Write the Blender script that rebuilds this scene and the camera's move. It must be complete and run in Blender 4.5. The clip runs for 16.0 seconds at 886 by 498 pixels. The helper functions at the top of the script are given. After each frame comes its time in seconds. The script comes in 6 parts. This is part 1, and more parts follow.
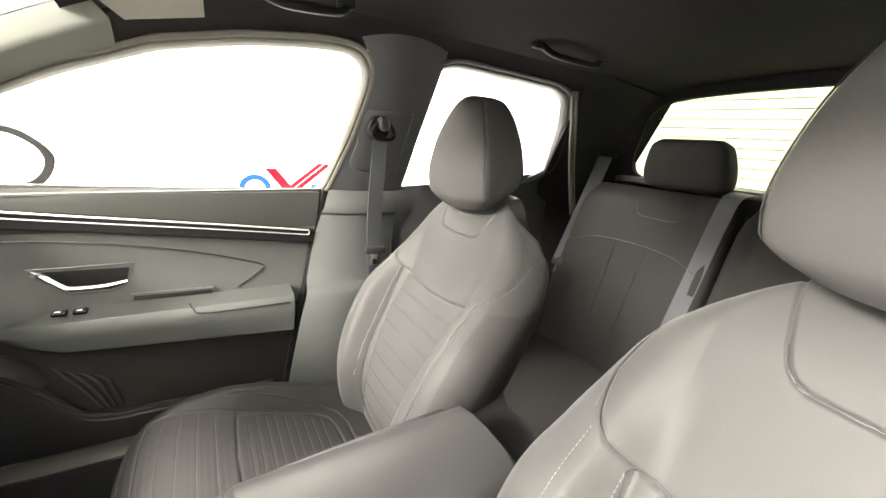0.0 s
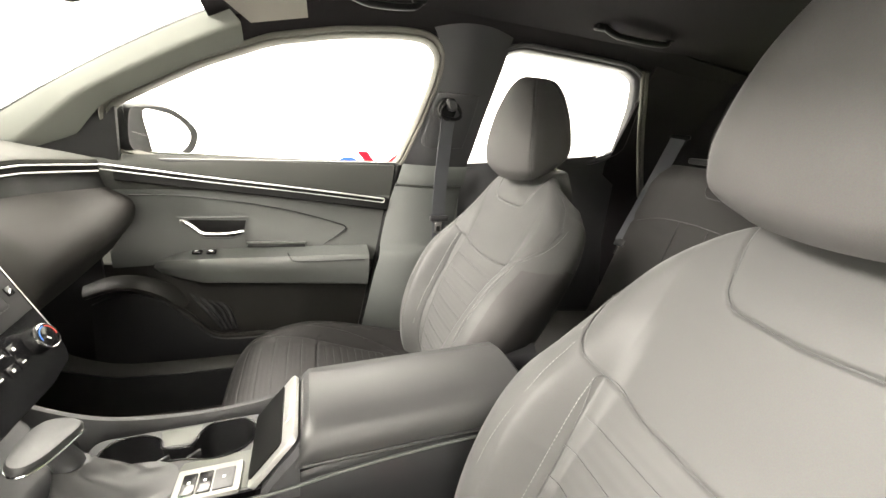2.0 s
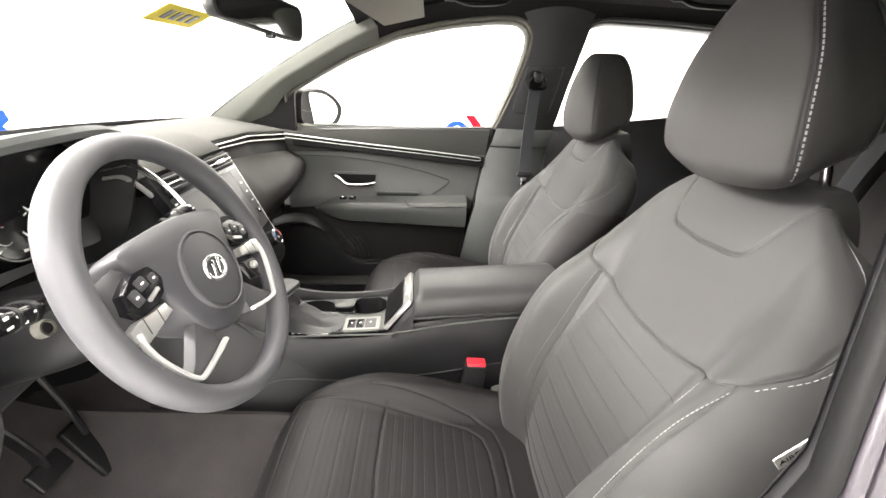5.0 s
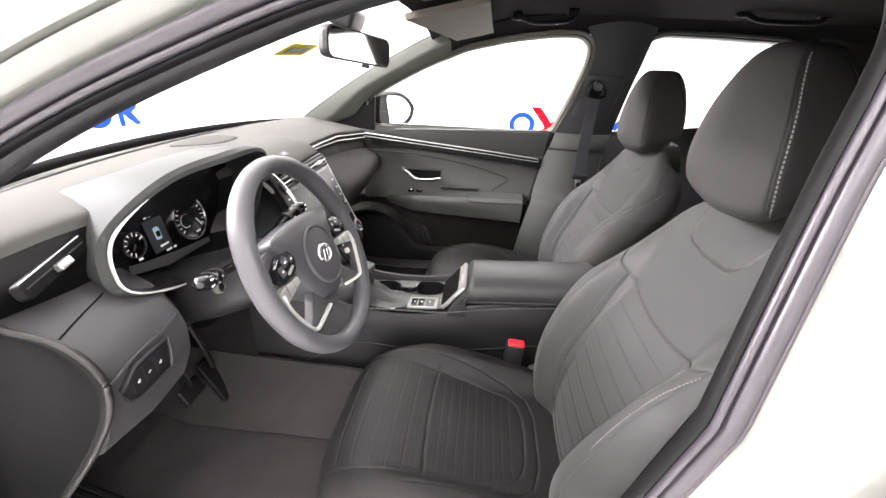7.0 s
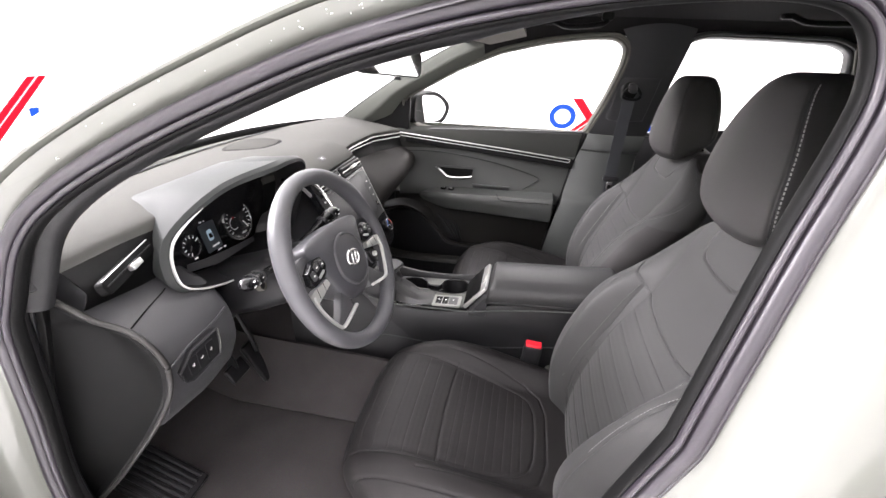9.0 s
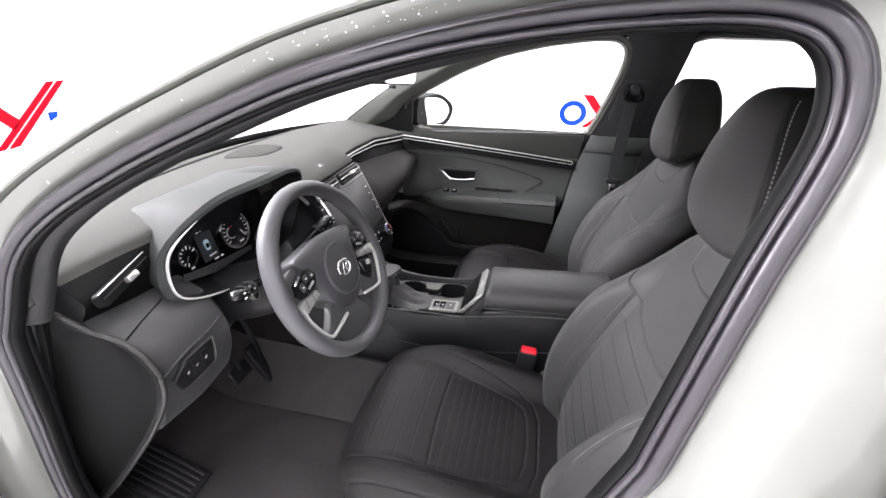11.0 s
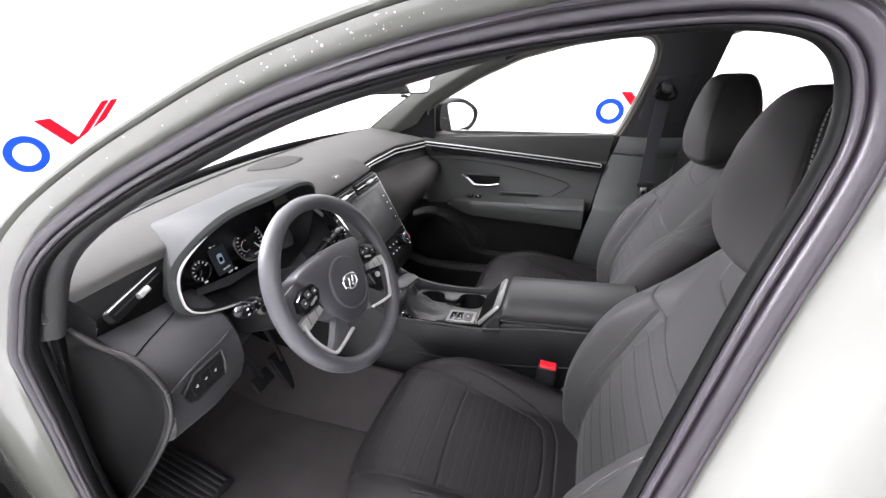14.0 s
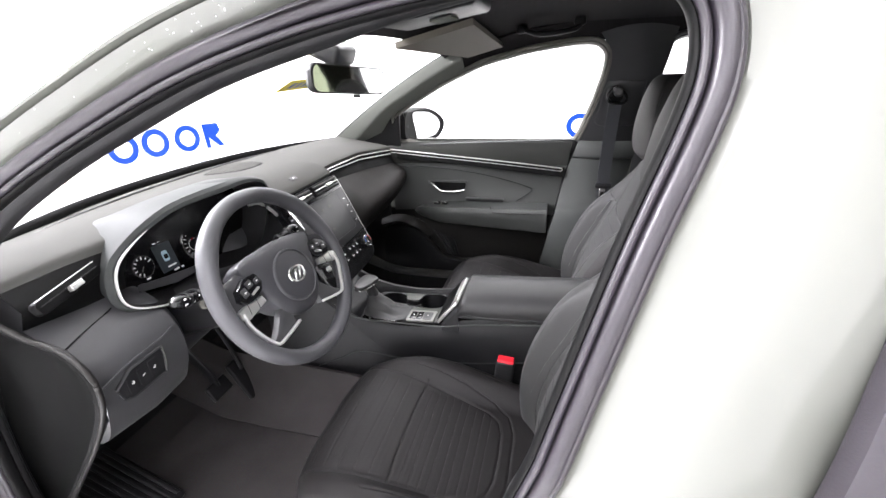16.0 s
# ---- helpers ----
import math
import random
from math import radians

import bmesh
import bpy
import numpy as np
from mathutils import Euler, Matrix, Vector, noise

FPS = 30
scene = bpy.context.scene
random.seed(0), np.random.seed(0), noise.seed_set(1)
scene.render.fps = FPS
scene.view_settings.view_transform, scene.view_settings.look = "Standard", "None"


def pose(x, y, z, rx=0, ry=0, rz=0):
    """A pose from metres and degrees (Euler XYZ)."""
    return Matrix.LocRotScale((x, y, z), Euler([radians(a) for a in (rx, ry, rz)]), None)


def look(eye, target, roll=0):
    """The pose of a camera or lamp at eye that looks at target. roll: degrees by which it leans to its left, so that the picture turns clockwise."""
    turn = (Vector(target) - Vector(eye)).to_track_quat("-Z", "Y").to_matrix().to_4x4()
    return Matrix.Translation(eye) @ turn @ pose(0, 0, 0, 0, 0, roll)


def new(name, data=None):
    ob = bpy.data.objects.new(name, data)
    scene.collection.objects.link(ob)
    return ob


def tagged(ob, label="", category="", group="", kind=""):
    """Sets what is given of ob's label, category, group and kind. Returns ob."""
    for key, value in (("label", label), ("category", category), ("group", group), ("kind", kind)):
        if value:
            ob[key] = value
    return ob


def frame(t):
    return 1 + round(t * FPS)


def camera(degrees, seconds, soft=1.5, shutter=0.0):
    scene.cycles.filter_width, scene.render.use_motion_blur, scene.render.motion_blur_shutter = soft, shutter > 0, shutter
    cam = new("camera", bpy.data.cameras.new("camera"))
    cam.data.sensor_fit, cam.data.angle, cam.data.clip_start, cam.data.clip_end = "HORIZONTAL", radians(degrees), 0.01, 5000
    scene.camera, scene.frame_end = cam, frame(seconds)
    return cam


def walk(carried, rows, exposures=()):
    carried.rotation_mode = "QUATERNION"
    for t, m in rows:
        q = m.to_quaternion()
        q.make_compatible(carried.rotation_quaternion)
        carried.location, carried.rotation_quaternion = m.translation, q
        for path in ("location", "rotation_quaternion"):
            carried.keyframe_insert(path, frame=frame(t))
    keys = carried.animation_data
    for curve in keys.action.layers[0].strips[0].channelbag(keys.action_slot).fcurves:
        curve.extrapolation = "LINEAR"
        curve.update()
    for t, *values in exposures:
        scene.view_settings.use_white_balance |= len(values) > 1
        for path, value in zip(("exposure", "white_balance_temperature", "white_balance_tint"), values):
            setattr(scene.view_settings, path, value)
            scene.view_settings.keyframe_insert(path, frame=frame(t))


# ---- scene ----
cam = camera(94.2, 16.0)
PATH = [
    (0, (-0.403, 0.449, 1.318), (1.258, -0.547, 0.818), 4.8),
    (0.5, (-0.439, 0.427, 1.317), (1.274, -0.462, 0.792), 4.7),
    (1, (-0.477, 0.413, 1.313), (1.282, -0.368, 0.772), 4.7),
    (1.5, (-0.516, 0.42, 1.308), (1.272, -0.274, 0.742), 4.9),
    (2, (-0.558, 0.437, 1.3), (1.249, -0.192, 0.716), 5.0),
    (2.5, (-0.605, 0.463, 1.296), (1.206, -0.133, 0.69), 5.3),
    (3, (-0.658, 0.481, 1.302), (1.16, -0.064, 0.671), 5.1),
    (3.5, (-0.718, 0.505, 1.306), (1.111, 0.035, 0.647), 4.7),
    (4, (-0.778, 0.481, 1.325), (1.059, 0.115, 0.623), 3.9),
    (4.5, (-0.836, 0.458, 1.336), (1.003, 0.211, 0.59), 3.0),
    (5, (-0.878, 0.443, 1.346), (0.961, 0.317, 0.569), 2.1),
    (7.3, (-1.036, 0.432, 1.446), (0.76, 0.638, 0.59), 1.6),
    (7.5, (-1.04, 0.423, 1.451), (0.75, 0.663, 0.59), 1.2),
    (8, (-1.047, 0.415, 1.469), (0.726, 0.696, 0.586), 1.3),
    (8.5, (-1.057, 0.404, 1.483), (0.704, 0.718, 0.587), 1.3),
    (9, (-1.055, 0.395, 1.498), (0.695, 0.726, 0.588), 1.4),
    (11.5, (-1.032, 0.338, 1.531), (0.69, 0.753, 0.603), -0.1),
    (12, (-1.021, 0.33, 1.532), (0.696, 0.774, 0.608), -0.7),
    (12.5, (-1.013, 0.323, 1.534), (0.697, 0.801, 0.615), -1.2),
    (13, (-1.007, 0.314, 1.537), (0.694, 0.83, 0.62), -1.8),
    (13.5, (-1.002, 0.306, 1.538), (0.69, 0.851, 0.622), -2.2),
    (14, (-0.992, 0.297, 1.537), (0.691, 0.867, 0.618), -2.6),
    (14.5, (-0.985, 0.288, 1.535), (0.691, 0.883, 0.621), -3.1),
    (15, (-0.981, 0.284, 1.535), (0.7, 0.875, 0.627), -3.1),
    (15.5, (-0.982, 0.279, 1.531), (0.719, 0.851, 0.647), -3.1),
    (16, (-1.002, 0.218, 1.483), (0.743, 0.723, 0.645), -2.7),
]
EXPOSURE = [(0, 1.9, 7300, 10), (1.5, 1.85, 7300, 10), (3.5, 1.42, 7100, 12), (5, 1.38, 6900, 13), (7.3, 0.85, 6600, 19), (9, 0.6, 6500, 19), (11.5, 0.35, 6300, 19), (15.5, 0.35, 6250, 18), (16, 0.55, 6300, 17)]
walk(cam, [(t, look(eye, target, roll)) for t, eye, target, roll in PATH], EXPOSURE)

# ---------- world, light, exposure ----------
world = bpy.data.worlds.new("studio_air")
scene.world = world
world.use_nodes = True
world.node_tree.nodes["Background"].inputs[0].default_value = (1.0, 0.985, 0.96, 1)
world.node_tree.nodes["Background"].inputs[1].default_value = 0.3


def area_lamp(name, m, w, h, power, colour=(1, 1, 1)):
    d = bpy.data.lights.new(name, "AREA")
    d.shape, d.size, d.size_y, d.energy, d.color = "RECTANGLE", w, h, power, colour
    ob = new(name, d)
    ob.matrix_world = m
    return ob


# ceiling light panels of the white photo booth
for lx, ly, w, h, power in ((-2.0, 0.2, 1.0, 3.2, 92), (2.4, 0.2, 1.4, 4.0, 190), (0.2, -3.4, 2.6, 1.4, 60), (0.2, 2.9, 4.2, 0.9, 85)):
    area_lamp("ceiling_lamp", pose(lx, ly, 3.12), w, h, power)
# unseen tilted fill high at the front, added to brighten the seat backs
area_lamp("front_fill", pose(-0.35, 3.42, 2.62, -62), 1.5, 0.5, 240)


# ---------- materials ----------
def material(name, colour, rough=0.6, metal=0.0, grain=0.0, scale=200.0, bump=0.0, stain=0.08, stain_scale=6.0, coat=0.0, spec=0.5, sheen=0.0, twill=0.0):
    m = bpy.data.materials.new(name)
    m.use_nodes = True
    nt = m.node_tree
    b = nt.nodes["Principled BSDF"]
    b.inputs["Roughness"].default_value = rough
    b.inputs["Metallic"].default_value = metal
    b.inputs["Coat Weight"].default_value = coat
    b.inputs["Specular IOR Level"].default_value = spec
    b.inputs["Sheen Weight"].default_value = sheen
    tc = nt.nodes.new("ShaderNodeTexCoord")
    n1 = nt.nodes.new("ShaderNodeTexNoise")
    n1.inputs["Scale"].default_value, n1.inputs["Detail"].default_value = stain_scale, 4
    n2 = nt.nodes.new("ShaderNodeTexNoise")
    n2.inputs["Scale"].default_value, n2.inputs["Detail"].default_value = scale, 2
    nt.links.new(tc.outputs["Object"], n1.inputs["Vector"])
    nt.links.new(tc.outputs["Object"], n2.inputs["Vector"])
    mix = nt.nodes.new("ShaderNodeMix")
    mix.data_type = "RGBA"
    mix.inputs["A"].default_value = (*[c * (1 - stain) for c in colour], 1)
    mix.inputs["B"].default_value = (*[min(1, c * (1 + stain)) for c in colour], 1)
    nt.links.new(n1.outputs["Fac"], mix.inputs["Factor"])
    out = mix.outputs["Result"]
    if grain:
        mix2 = nt.nodes.new("ShaderNodeMix")
        mix2.data_type, mix2.blend_type = "RGBA", "MULTIPLY"
        mix2.inputs["Factor"].default_value = grain
        nt.links.new(out, mix2.inputs["A"])
        nt.links.new(n2.outputs["Color"], mix2.inputs["B"])
        out = mix2.outputs["Result"]
    height = n2.outputs["Fac"]
    if twill:
        wv = nt.nodes.new("ShaderNodeTexWave")
        wv.bands_direction = "DIAGONAL"
        wv.inputs["Scale"].default_value, wv.inputs["Distortion"].default_value = 250, 0.5
        nt.links.new(tc.outputs["Object"], wv.inputs["Vector"])
        shade = nt.nodes.new("ShaderNodeMapRange")
        shade.inputs["To Min"].default_value, shade.inputs["To Max"].default_value = 1 - twill, 1 + twill
        nt.links.new(wv.outputs["Fac"], shade.inputs["Value"])
        mix3 = nt.nodes.new("ShaderNodeMix")
        mix3.data_type, mix3.blend_type = "RGBA", "MULTIPLY"
        mix3.inputs["Factor"].default_value = 1.0
        nt.links.new(out, mix3.inputs["A"])
        nt.links.new(shade.outputs["Result"], mix3.inputs["B"])
        out = mix3.outputs["Result"]
        height = wv.outputs["Fac"]
    nt.links.new(out, b.inputs["Base Color"])
    ramp = nt.nodes.new("ShaderNodeMapRange")
    ramp.inputs["To Min"].default_value, ramp.inputs["To Max"].default_value = max(0, rough - 0.07), min(1, rough + 0.07)
    nt.links.new(n1.outputs["Fac"], ramp.inputs["Value"])
    nt.links.new(ramp.outputs["Result"], b.inputs["Roughness"])
    if bump:
        bp = nt.nodes.new("ShaderNodeBump")
        bp.inputs["Strength"].default_value, bp.inputs["Distance"].default_value = bump, 0.0006
        nt.links.new(height, bp.inputs["Height"])
        nt.links.new(bp.outputs["Normal"], b.inputs["Normal"])
    return m


def glow(name, colour, strength):
    m = bpy.data.materials.new(name)
    m.use_nodes = True
    b = m.node_tree.nodes["Principled BSDF"]
    b.inputs["Base Color"].default_value = (*colour, 1)
    b.inputs["Emission Color"].default_value = (*colour, 1)
    b.inputs["Emission Strength"].default_value = strength
    return m


def pane_material(name, tint, gloss=0.06):
    """Thin window glass: mostly clear with a weak mirror on top."""
    m = bpy.data.materials.new(name)
    m.use_nodes = True
    nt = m.node_tree
    nt.nodes.clear()
    out = nt.nodes.new("ShaderNodeOutputMaterial")
    tr = nt.nodes.new("ShaderNodeBsdfTransparent")
    tr.inputs[0].default_value = (*tint, 1)
    gl = nt.nodes.new("ShaderNodeBsdfGlossy")
    gl.inputs["Roughness"].default_value = 0.02
    mx = nt.nodes.new("ShaderNodeMixShader")
    mx.inputs[0].default_value = gloss
    nt.links.new(tr.outputs[0], mx.inputs[1])
    nt.links.new(gl.outputs[0], mx.inputs[2])
    nt.links.new(mx.outputs[0], out.inputs[0])
    return m


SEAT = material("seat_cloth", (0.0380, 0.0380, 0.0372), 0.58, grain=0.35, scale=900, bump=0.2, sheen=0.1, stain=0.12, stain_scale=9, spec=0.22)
# the seat cloth again, darkened because the cushions lie in shade
SEAT_SHADED = material("seat_cloth_shaded", (0.0185, 0.0170, 0.0170), 0.52, grain=0.35, scale=900, bump=0.2, stain=0.2, stain_scale=9, spec=0.20, twill=0.08)
REST_CLOTH = material("brown_charcoal_headrest_cloth", (0.0460, 0.0446, 0.0438), 0.60, grain=0.35, scale=900, bump=0.2, stain=0.12, stain_scale=9, spec=0.22)
DOORTOP = material("soft_door_top", (0.036, 0.037, 0.034), 0.7, spec=0.12, grain=0.25, scale=800, bump=0.3)
SEATFLANK = material("dark_flank_cloth", (0.0260, 0.0243, 0.0240), 0.62, grain=0.35, scale=900, bump=0.25, stain=0.15, stain_scale=9, spec=0.26)
CONSOLESIDE = material("dark_console_plastic", (0.0155, 0.0155, 0.0168), 0.45, spec=0.32, grain=0.3, scale=800, bump=0.3)
REARSEAT = material("dark_seat_cloth", (0.021, 0.0195, 0.019), 0.75, grain=0.35, scale=900, bump=0.35, stain=0.12, spec=0.2)
SEATSIDE = material("seat_vinyl", (0.029, 0.029, 0.029), 0.46, spec=0.4, grain=0.3, scale=600, bump=0.25, stain=0.1)
TONAL = material("charcoal_thread", (0.115, 0.112, 0.110), 0.8, scale=900)
THREAD = material("grey_thread", (0.26, 0.255, 0.25), 0.8, scale=900)
DASHTOP = material("soft_dash_skin", (0.082, 0.082, 0.077), 0.85, spec=0.03, grain=0.3, scale=700, bump=0.4)
HOOD = material("grey_hood_plastic", (0.046, 0.049, 0.048), 0.6, spec=0.09, grain=0.15, scale=900, bump=0.2)
TRIM = material("charcoal_plastic", (0.038, 0.038, 0.040), 0.40, spec=0.5, grain=0.3, scale=800, bump=0.35)
VISOR = material("brown_grey_visor", (0.13, 0.118, 0.098), 0.8, grain=0.25, scale=900, bump=0.3, spec=0.15)
BEAD = material("beige_grey_rubber", (0.105, 0.102, 0.088), 0.65, grain=0.2, scale=600, bump=0.2, spec=0.3)
TRIMGREY = material("grey_pillar_cloth", (0.098, 0.103, 0.091), 0.75, spec=0.25, grain=0.3, scale=900, bump=0.3)
DOORMID = material("grey_door_skin", (0.062, 0.065, 0.062), 0.36, spec=0.55, grain=0.25, scale=800, bump=0.3)
PILLARLOW = material("dark_grey_pillar_skin", (0.062, 0.066, 0.063), 0.42, grain=0.25, scale=800, bump=0.3, spec=0.35)
# dark plastic, lowered further for the shade under the door armrest
GLOVE = material("dark_shaded_plastic", (0.018, 0.017, 0.0158), 0.40, grain=0.25, scale=800, bump=0.3, spec=0.30)
# darker copy of the lower dash plastic, standing in for weaker light
GLOVEPAD = material("shaded_glovebox_pad", (0.0195, 0.0178, 0.0162), 0.55, grain=0.25, scale=800, bump=0.3, spec=0.16)
DEEPBLACK = material("deep_black_plastic", (0.006, 0.006, 0.006), 0.5, spec=0.10, stain=0.05)
BLACK = material("black_plastic", (0.013, 0.013, 0.014), 0.42, spec=0.36, grain=0.2, scale=700, bump=0.2)
GLOSS = material("piano_black", (0.008, 0.008, 0.009), 0.16, spec=0.35, coat=0.0, stain=0.05)
SCREENGLASS = material("matt_screen_glass", (0.032, 0.032, 0.033), 0.34, spec=0.3, stain=0.05)
RUBBER = material("black_rubber", (0.031, 0.027, 0.033), 0.34, grain=0.2, scale=500, bump=0.25)
HEADLINER = material("black_headliner", (0.020, 0.018, 0.019), 0.95, spec=0.06, grain=0.4, scale=1200, bump=0.5)
CARPET = material("charcoal_carpet", (0.070, 0.064, 0.064), 0.95, spec=0.1, grain=0.6, scale=500, bump=1.0, stain=0.25, stain_scale=12)
TRIMLINE = material("satin_trim_line", (0.62, 0.62, 0.60), 0.42, metal=0.55, stain=0.03)
CHROME = material("satin_chrome", (0.78, 0.78, 0.77), 0.18, metal=1.0, stain=0.03)
PLATE = material("grey_metal_plate", (0.042, 0.044, 0.037), 0.45, metal=0.2, stain=0.05)
SWITCHPLATE = material("pale_switch_plate", (0.20, 0.20, 0.185), 0.45, metal=0.2, stain=0.05)
SILVER = material("silver_paint", (0.62, 0.62, 0.60), 0.30, metal=0.8, stain=0.04)
LEATHER = material("wheel_leather", (0.066, 0.066, 0.072), 0.50, grain=0.25, scale=900, bump=0.35)
HUBSKIN = material("charcoal_hub_skin", (0.050, 0.050, 0.055), 0.46, grain=0.25, scale=900, bump=0.3, spec=0.42)
GRILLE = material("dark_grille", (0.020, 0.020, 0.020), 0.9, spec=0.03)
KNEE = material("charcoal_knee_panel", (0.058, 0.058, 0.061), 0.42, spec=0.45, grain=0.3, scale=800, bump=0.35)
PAINT = material("sage_grey_paint", (0.166, 0.171, 0.152), 0.24, coat=0.5, stain=0.03, grain=0.05, scale=1500)
WHITEWALL = material("white_wall", (0.86, 0.86, 0.85), 0.7, stain=0.02, stain_scale=0.6)
BLUE = material("blue_vinyl", (0.007, 0.034, 0.25), 0.9, spec=0.02, stain=0.04)
RED = material("red_vinyl", (0.29, 0.004, 0.010), 0.9, spec=0.02, stain=0.04)
REDBTN = material("red_button", (0.80, 0.02, 0.035), 0.4, stain=0.05)
WEB = material("grey_webbing", (0.060, 0.063, 0.072), 0.7, grain=0.5, scale=1500, bump=0.6)
WHITEMARK = material("white_print", (0.8, 0.8, 0.78), 0.6)
MIRRORGLASS = material("mirror_glass", (0.9, 0.9, 0.9), 0.02, metal=1.0, stain=0.0)
YELLOW = material("yellow_paper", (0.75, 0.60, 0.03), 0.7, stain=0.05)
GLASS = pane_material("clear_glass", (0.97, 0.98, 0.96))
REARGLASS = pane_material("green_glass", (0.22, 0.248, 0.165), 0.03)


# ---------- mesh helpers ----------
def mesh_of(verts, faces, sharp=38):
    me = bpy.data.meshes.new("m")
    me.from_pydata([tuple(map(float, v)) for v in verts], [], [tuple(f) for f in faces])
    me.update()
    bm = bmesh.new()
    bm.from_mesh(me)
    bmesh.ops.recalc_face_normals(bm, faces=bm.faces)
    bm.to_mesh(me)
    bm.free()
    me.shade_smooth()
    me.set_sharp_from_angle(angle=radians(sharp))
    return me


def mesh_from_bm(bm, sharp=38):
    bmesh.ops.recalc_face_normals(bm, faces=bm.faces)
    me = bpy.data.meshes.new("m")
    bm.to_mesh(me)
    bm.free()
    me.shade_smooth()
    me.set_sharp_from_angle(angle=radians(sharp))
    return me


def part(name, me, mat, parent=None, label=""):
    if isinstance(me, bmesh.types.BMesh):
        me = mesh_from_bm(me)
    me.name = name
    if not me.materials:
        me.materials.append(mat)
    ob = new(name, me)
    if parent:
        ob.parent = parent
    if label:
        ob["label"] = label
    return ob


def thing(name, label, category, group="", kind="", at=(0, 0, 0)):
    ob = new(name)
    ob.empty_display_size = 0.05
    ob.location = at
    return tagged(ob, label, category, group, kind)


def V(*a):
    return np.array(a, float)


def curve(pts, n=40, closed=False):
    """A smooth line through a few control places."""
    p = np.array(pts, float)
    m = len(p)
    if closed:
        k = np.vstack([p[-1], p, p[0], p[1]])
        spans = m
    else:
        k = np.vstack([2 * p[0] - p[1], p, 2 * p[-1] - p[-2]])
        spans = m - 1
    out = []
    for i in range(n):
        s = i / n * spans if closed else i / (n - 1) * spans
        j = min(int(s), spans - 1)
        f = s - j
        a, b, c, d = k[j], k[j + 1], k[j + 2], k[j + 3]
        out.append(0.5 * (2 * b + (c - a) * f + (2 * a - 5 * b + 4 * c - d) * f * f + (3 * b - a - 3 * c + d) * f ** 3))
    return np.array(out)


def lerp_table(x, xs, ys):
    """Smooth value between a few table entries."""
    x = np.asarray(x, float)
    c = curve(list(zip(xs, ys)), 400)
    return np.interp(x, c[:, 0], c[:, 1])


def lerp_pairs(xs, ys):
    """A dense smooth table through a few entries."""
    c = curve(list(zip(xs, ys)), 200)
    return c[:, 0], c[:, 1]


def sheet(P, thick=0.0, wrap_u=False, wrap_v=False, caps=False):
    """A grid of places P[u][v] as a surface; thick > 0 gives it a back and rims."""
    P = np.array(P, float)
    nu, nv = P.shape[:2]
    verts = P.reshape(-1, 3)
    iu, iv = nu if wrap_u else nu - 1, nv if wrap_v else nv - 1
    faces = [(i * nv + j, ((i + 1) % nu) * nv + j, ((i + 1) % nu) * nv + (j + 1) % nv, i * nv + (j + 1) % nv) for i in range(iu) for j in range(iv)]
    if thick:
        du = np.gradient(P, axis=0)
        dv = np.gradient(P, axis=1)
        nrm = np.cross(du, dv)
        nrm /= np.linalg.norm(nrm, axis=2, keepdims=True) + 1e-9
        B = (P - nrm * thick).reshape(-1, 3)
        k = len(verts)
        verts = np.vstack([verts, B])
        faces += [tuple(k + a for a in f[::-1]) for f in faces]
        edge = []
        if not wrap_u:
            edge += [((0) * nv + j, j + 1) for j in range(nv - 1)] + [((nu - 1) * nv + j + 1, (nu - 1) * nv + j) for j in range(nv - 1)]
        if not wrap_v:
            edge += [((i + 1) * nv, i * nv) for i in range(nu - 1)] + [(i * nv + nv - 1, (i + 1) * nv + nv - 1) for i in range(nu - 1)]
        faces += [(a, b, b + k, a + k) for a, b in edge]
    if caps:
        faces += [tuple(range(nv)), tuple((nu - 1) * nv + j for j in range(nv))]
    return mesh_of(verts, faces)


def loft(rings, caps=True):
    return sheet(rings, wrap_v=True, caps=caps)


def frames_along(c, closed):
    t = np.roll(c, -1, 0) - np.roll(c, 1, 0) if closed else np.gradient(c, axis=0)
    return t / (np.linalg.norm(t, axis=1, keepdims=True) + 1e-9)


def sweep(c, prof, up=(0, 0, 1), closed=False, caps=True, scale=None):
    """A profile of (side, up) places moved along the line c."""
    c = np.array(c, float)
    t = frames_along(c, closed)
    rings = []
    for i, (p, d) in enumerate(zip(c, t)):
        s = np.cross(d, up)
        s /= np.linalg.norm(s) + 1e-9
        u = np.cross(s, d)
        k = 1 if scale is None else scale[i]
        rings.append([p + k * (a * s + b * u) for a, b in prof])
    return sheet(rings, wrap_u=closed, wrap_v=True, caps=caps and not closed)


def ring2(w, h, n=12, power=1.0):
    out = []
    for i in range(n):
        a = 2 * math.pi * i / n
        ca, sa = math.cos(a), math.sin(a)
        out.append((w * math.copysign(abs(ca) ** power, ca), h * math.copysign(abs(sa) ** power, sa)))
    return out


def tube(pts, r, n=10, samples=0, closed=False, scale=None, up=(0, 0.03, 1)):
    c = curve(pts, samples, closed) if samples else np.array(pts, float)
    return sweep(c, ring2(r, r, n), up=up, closed=closed, scale=scale)


def rrect(w, h, r, n=5):
    out = []
    for cx, cy, a0 in ((w / 2 - r, h / 2 - r, 0), (-w / 2 + r, h / 2 - r, 90), (-w / 2 + r, -h / 2 + r, 180), (w / 2 - r, -h / 2 + r, 270)):
        for i in range(n + 1):
            a = radians(a0 + 90 * i / n)
            out.append((cx + r * math.cos(a), cy + r * math.sin(a)))
    return out


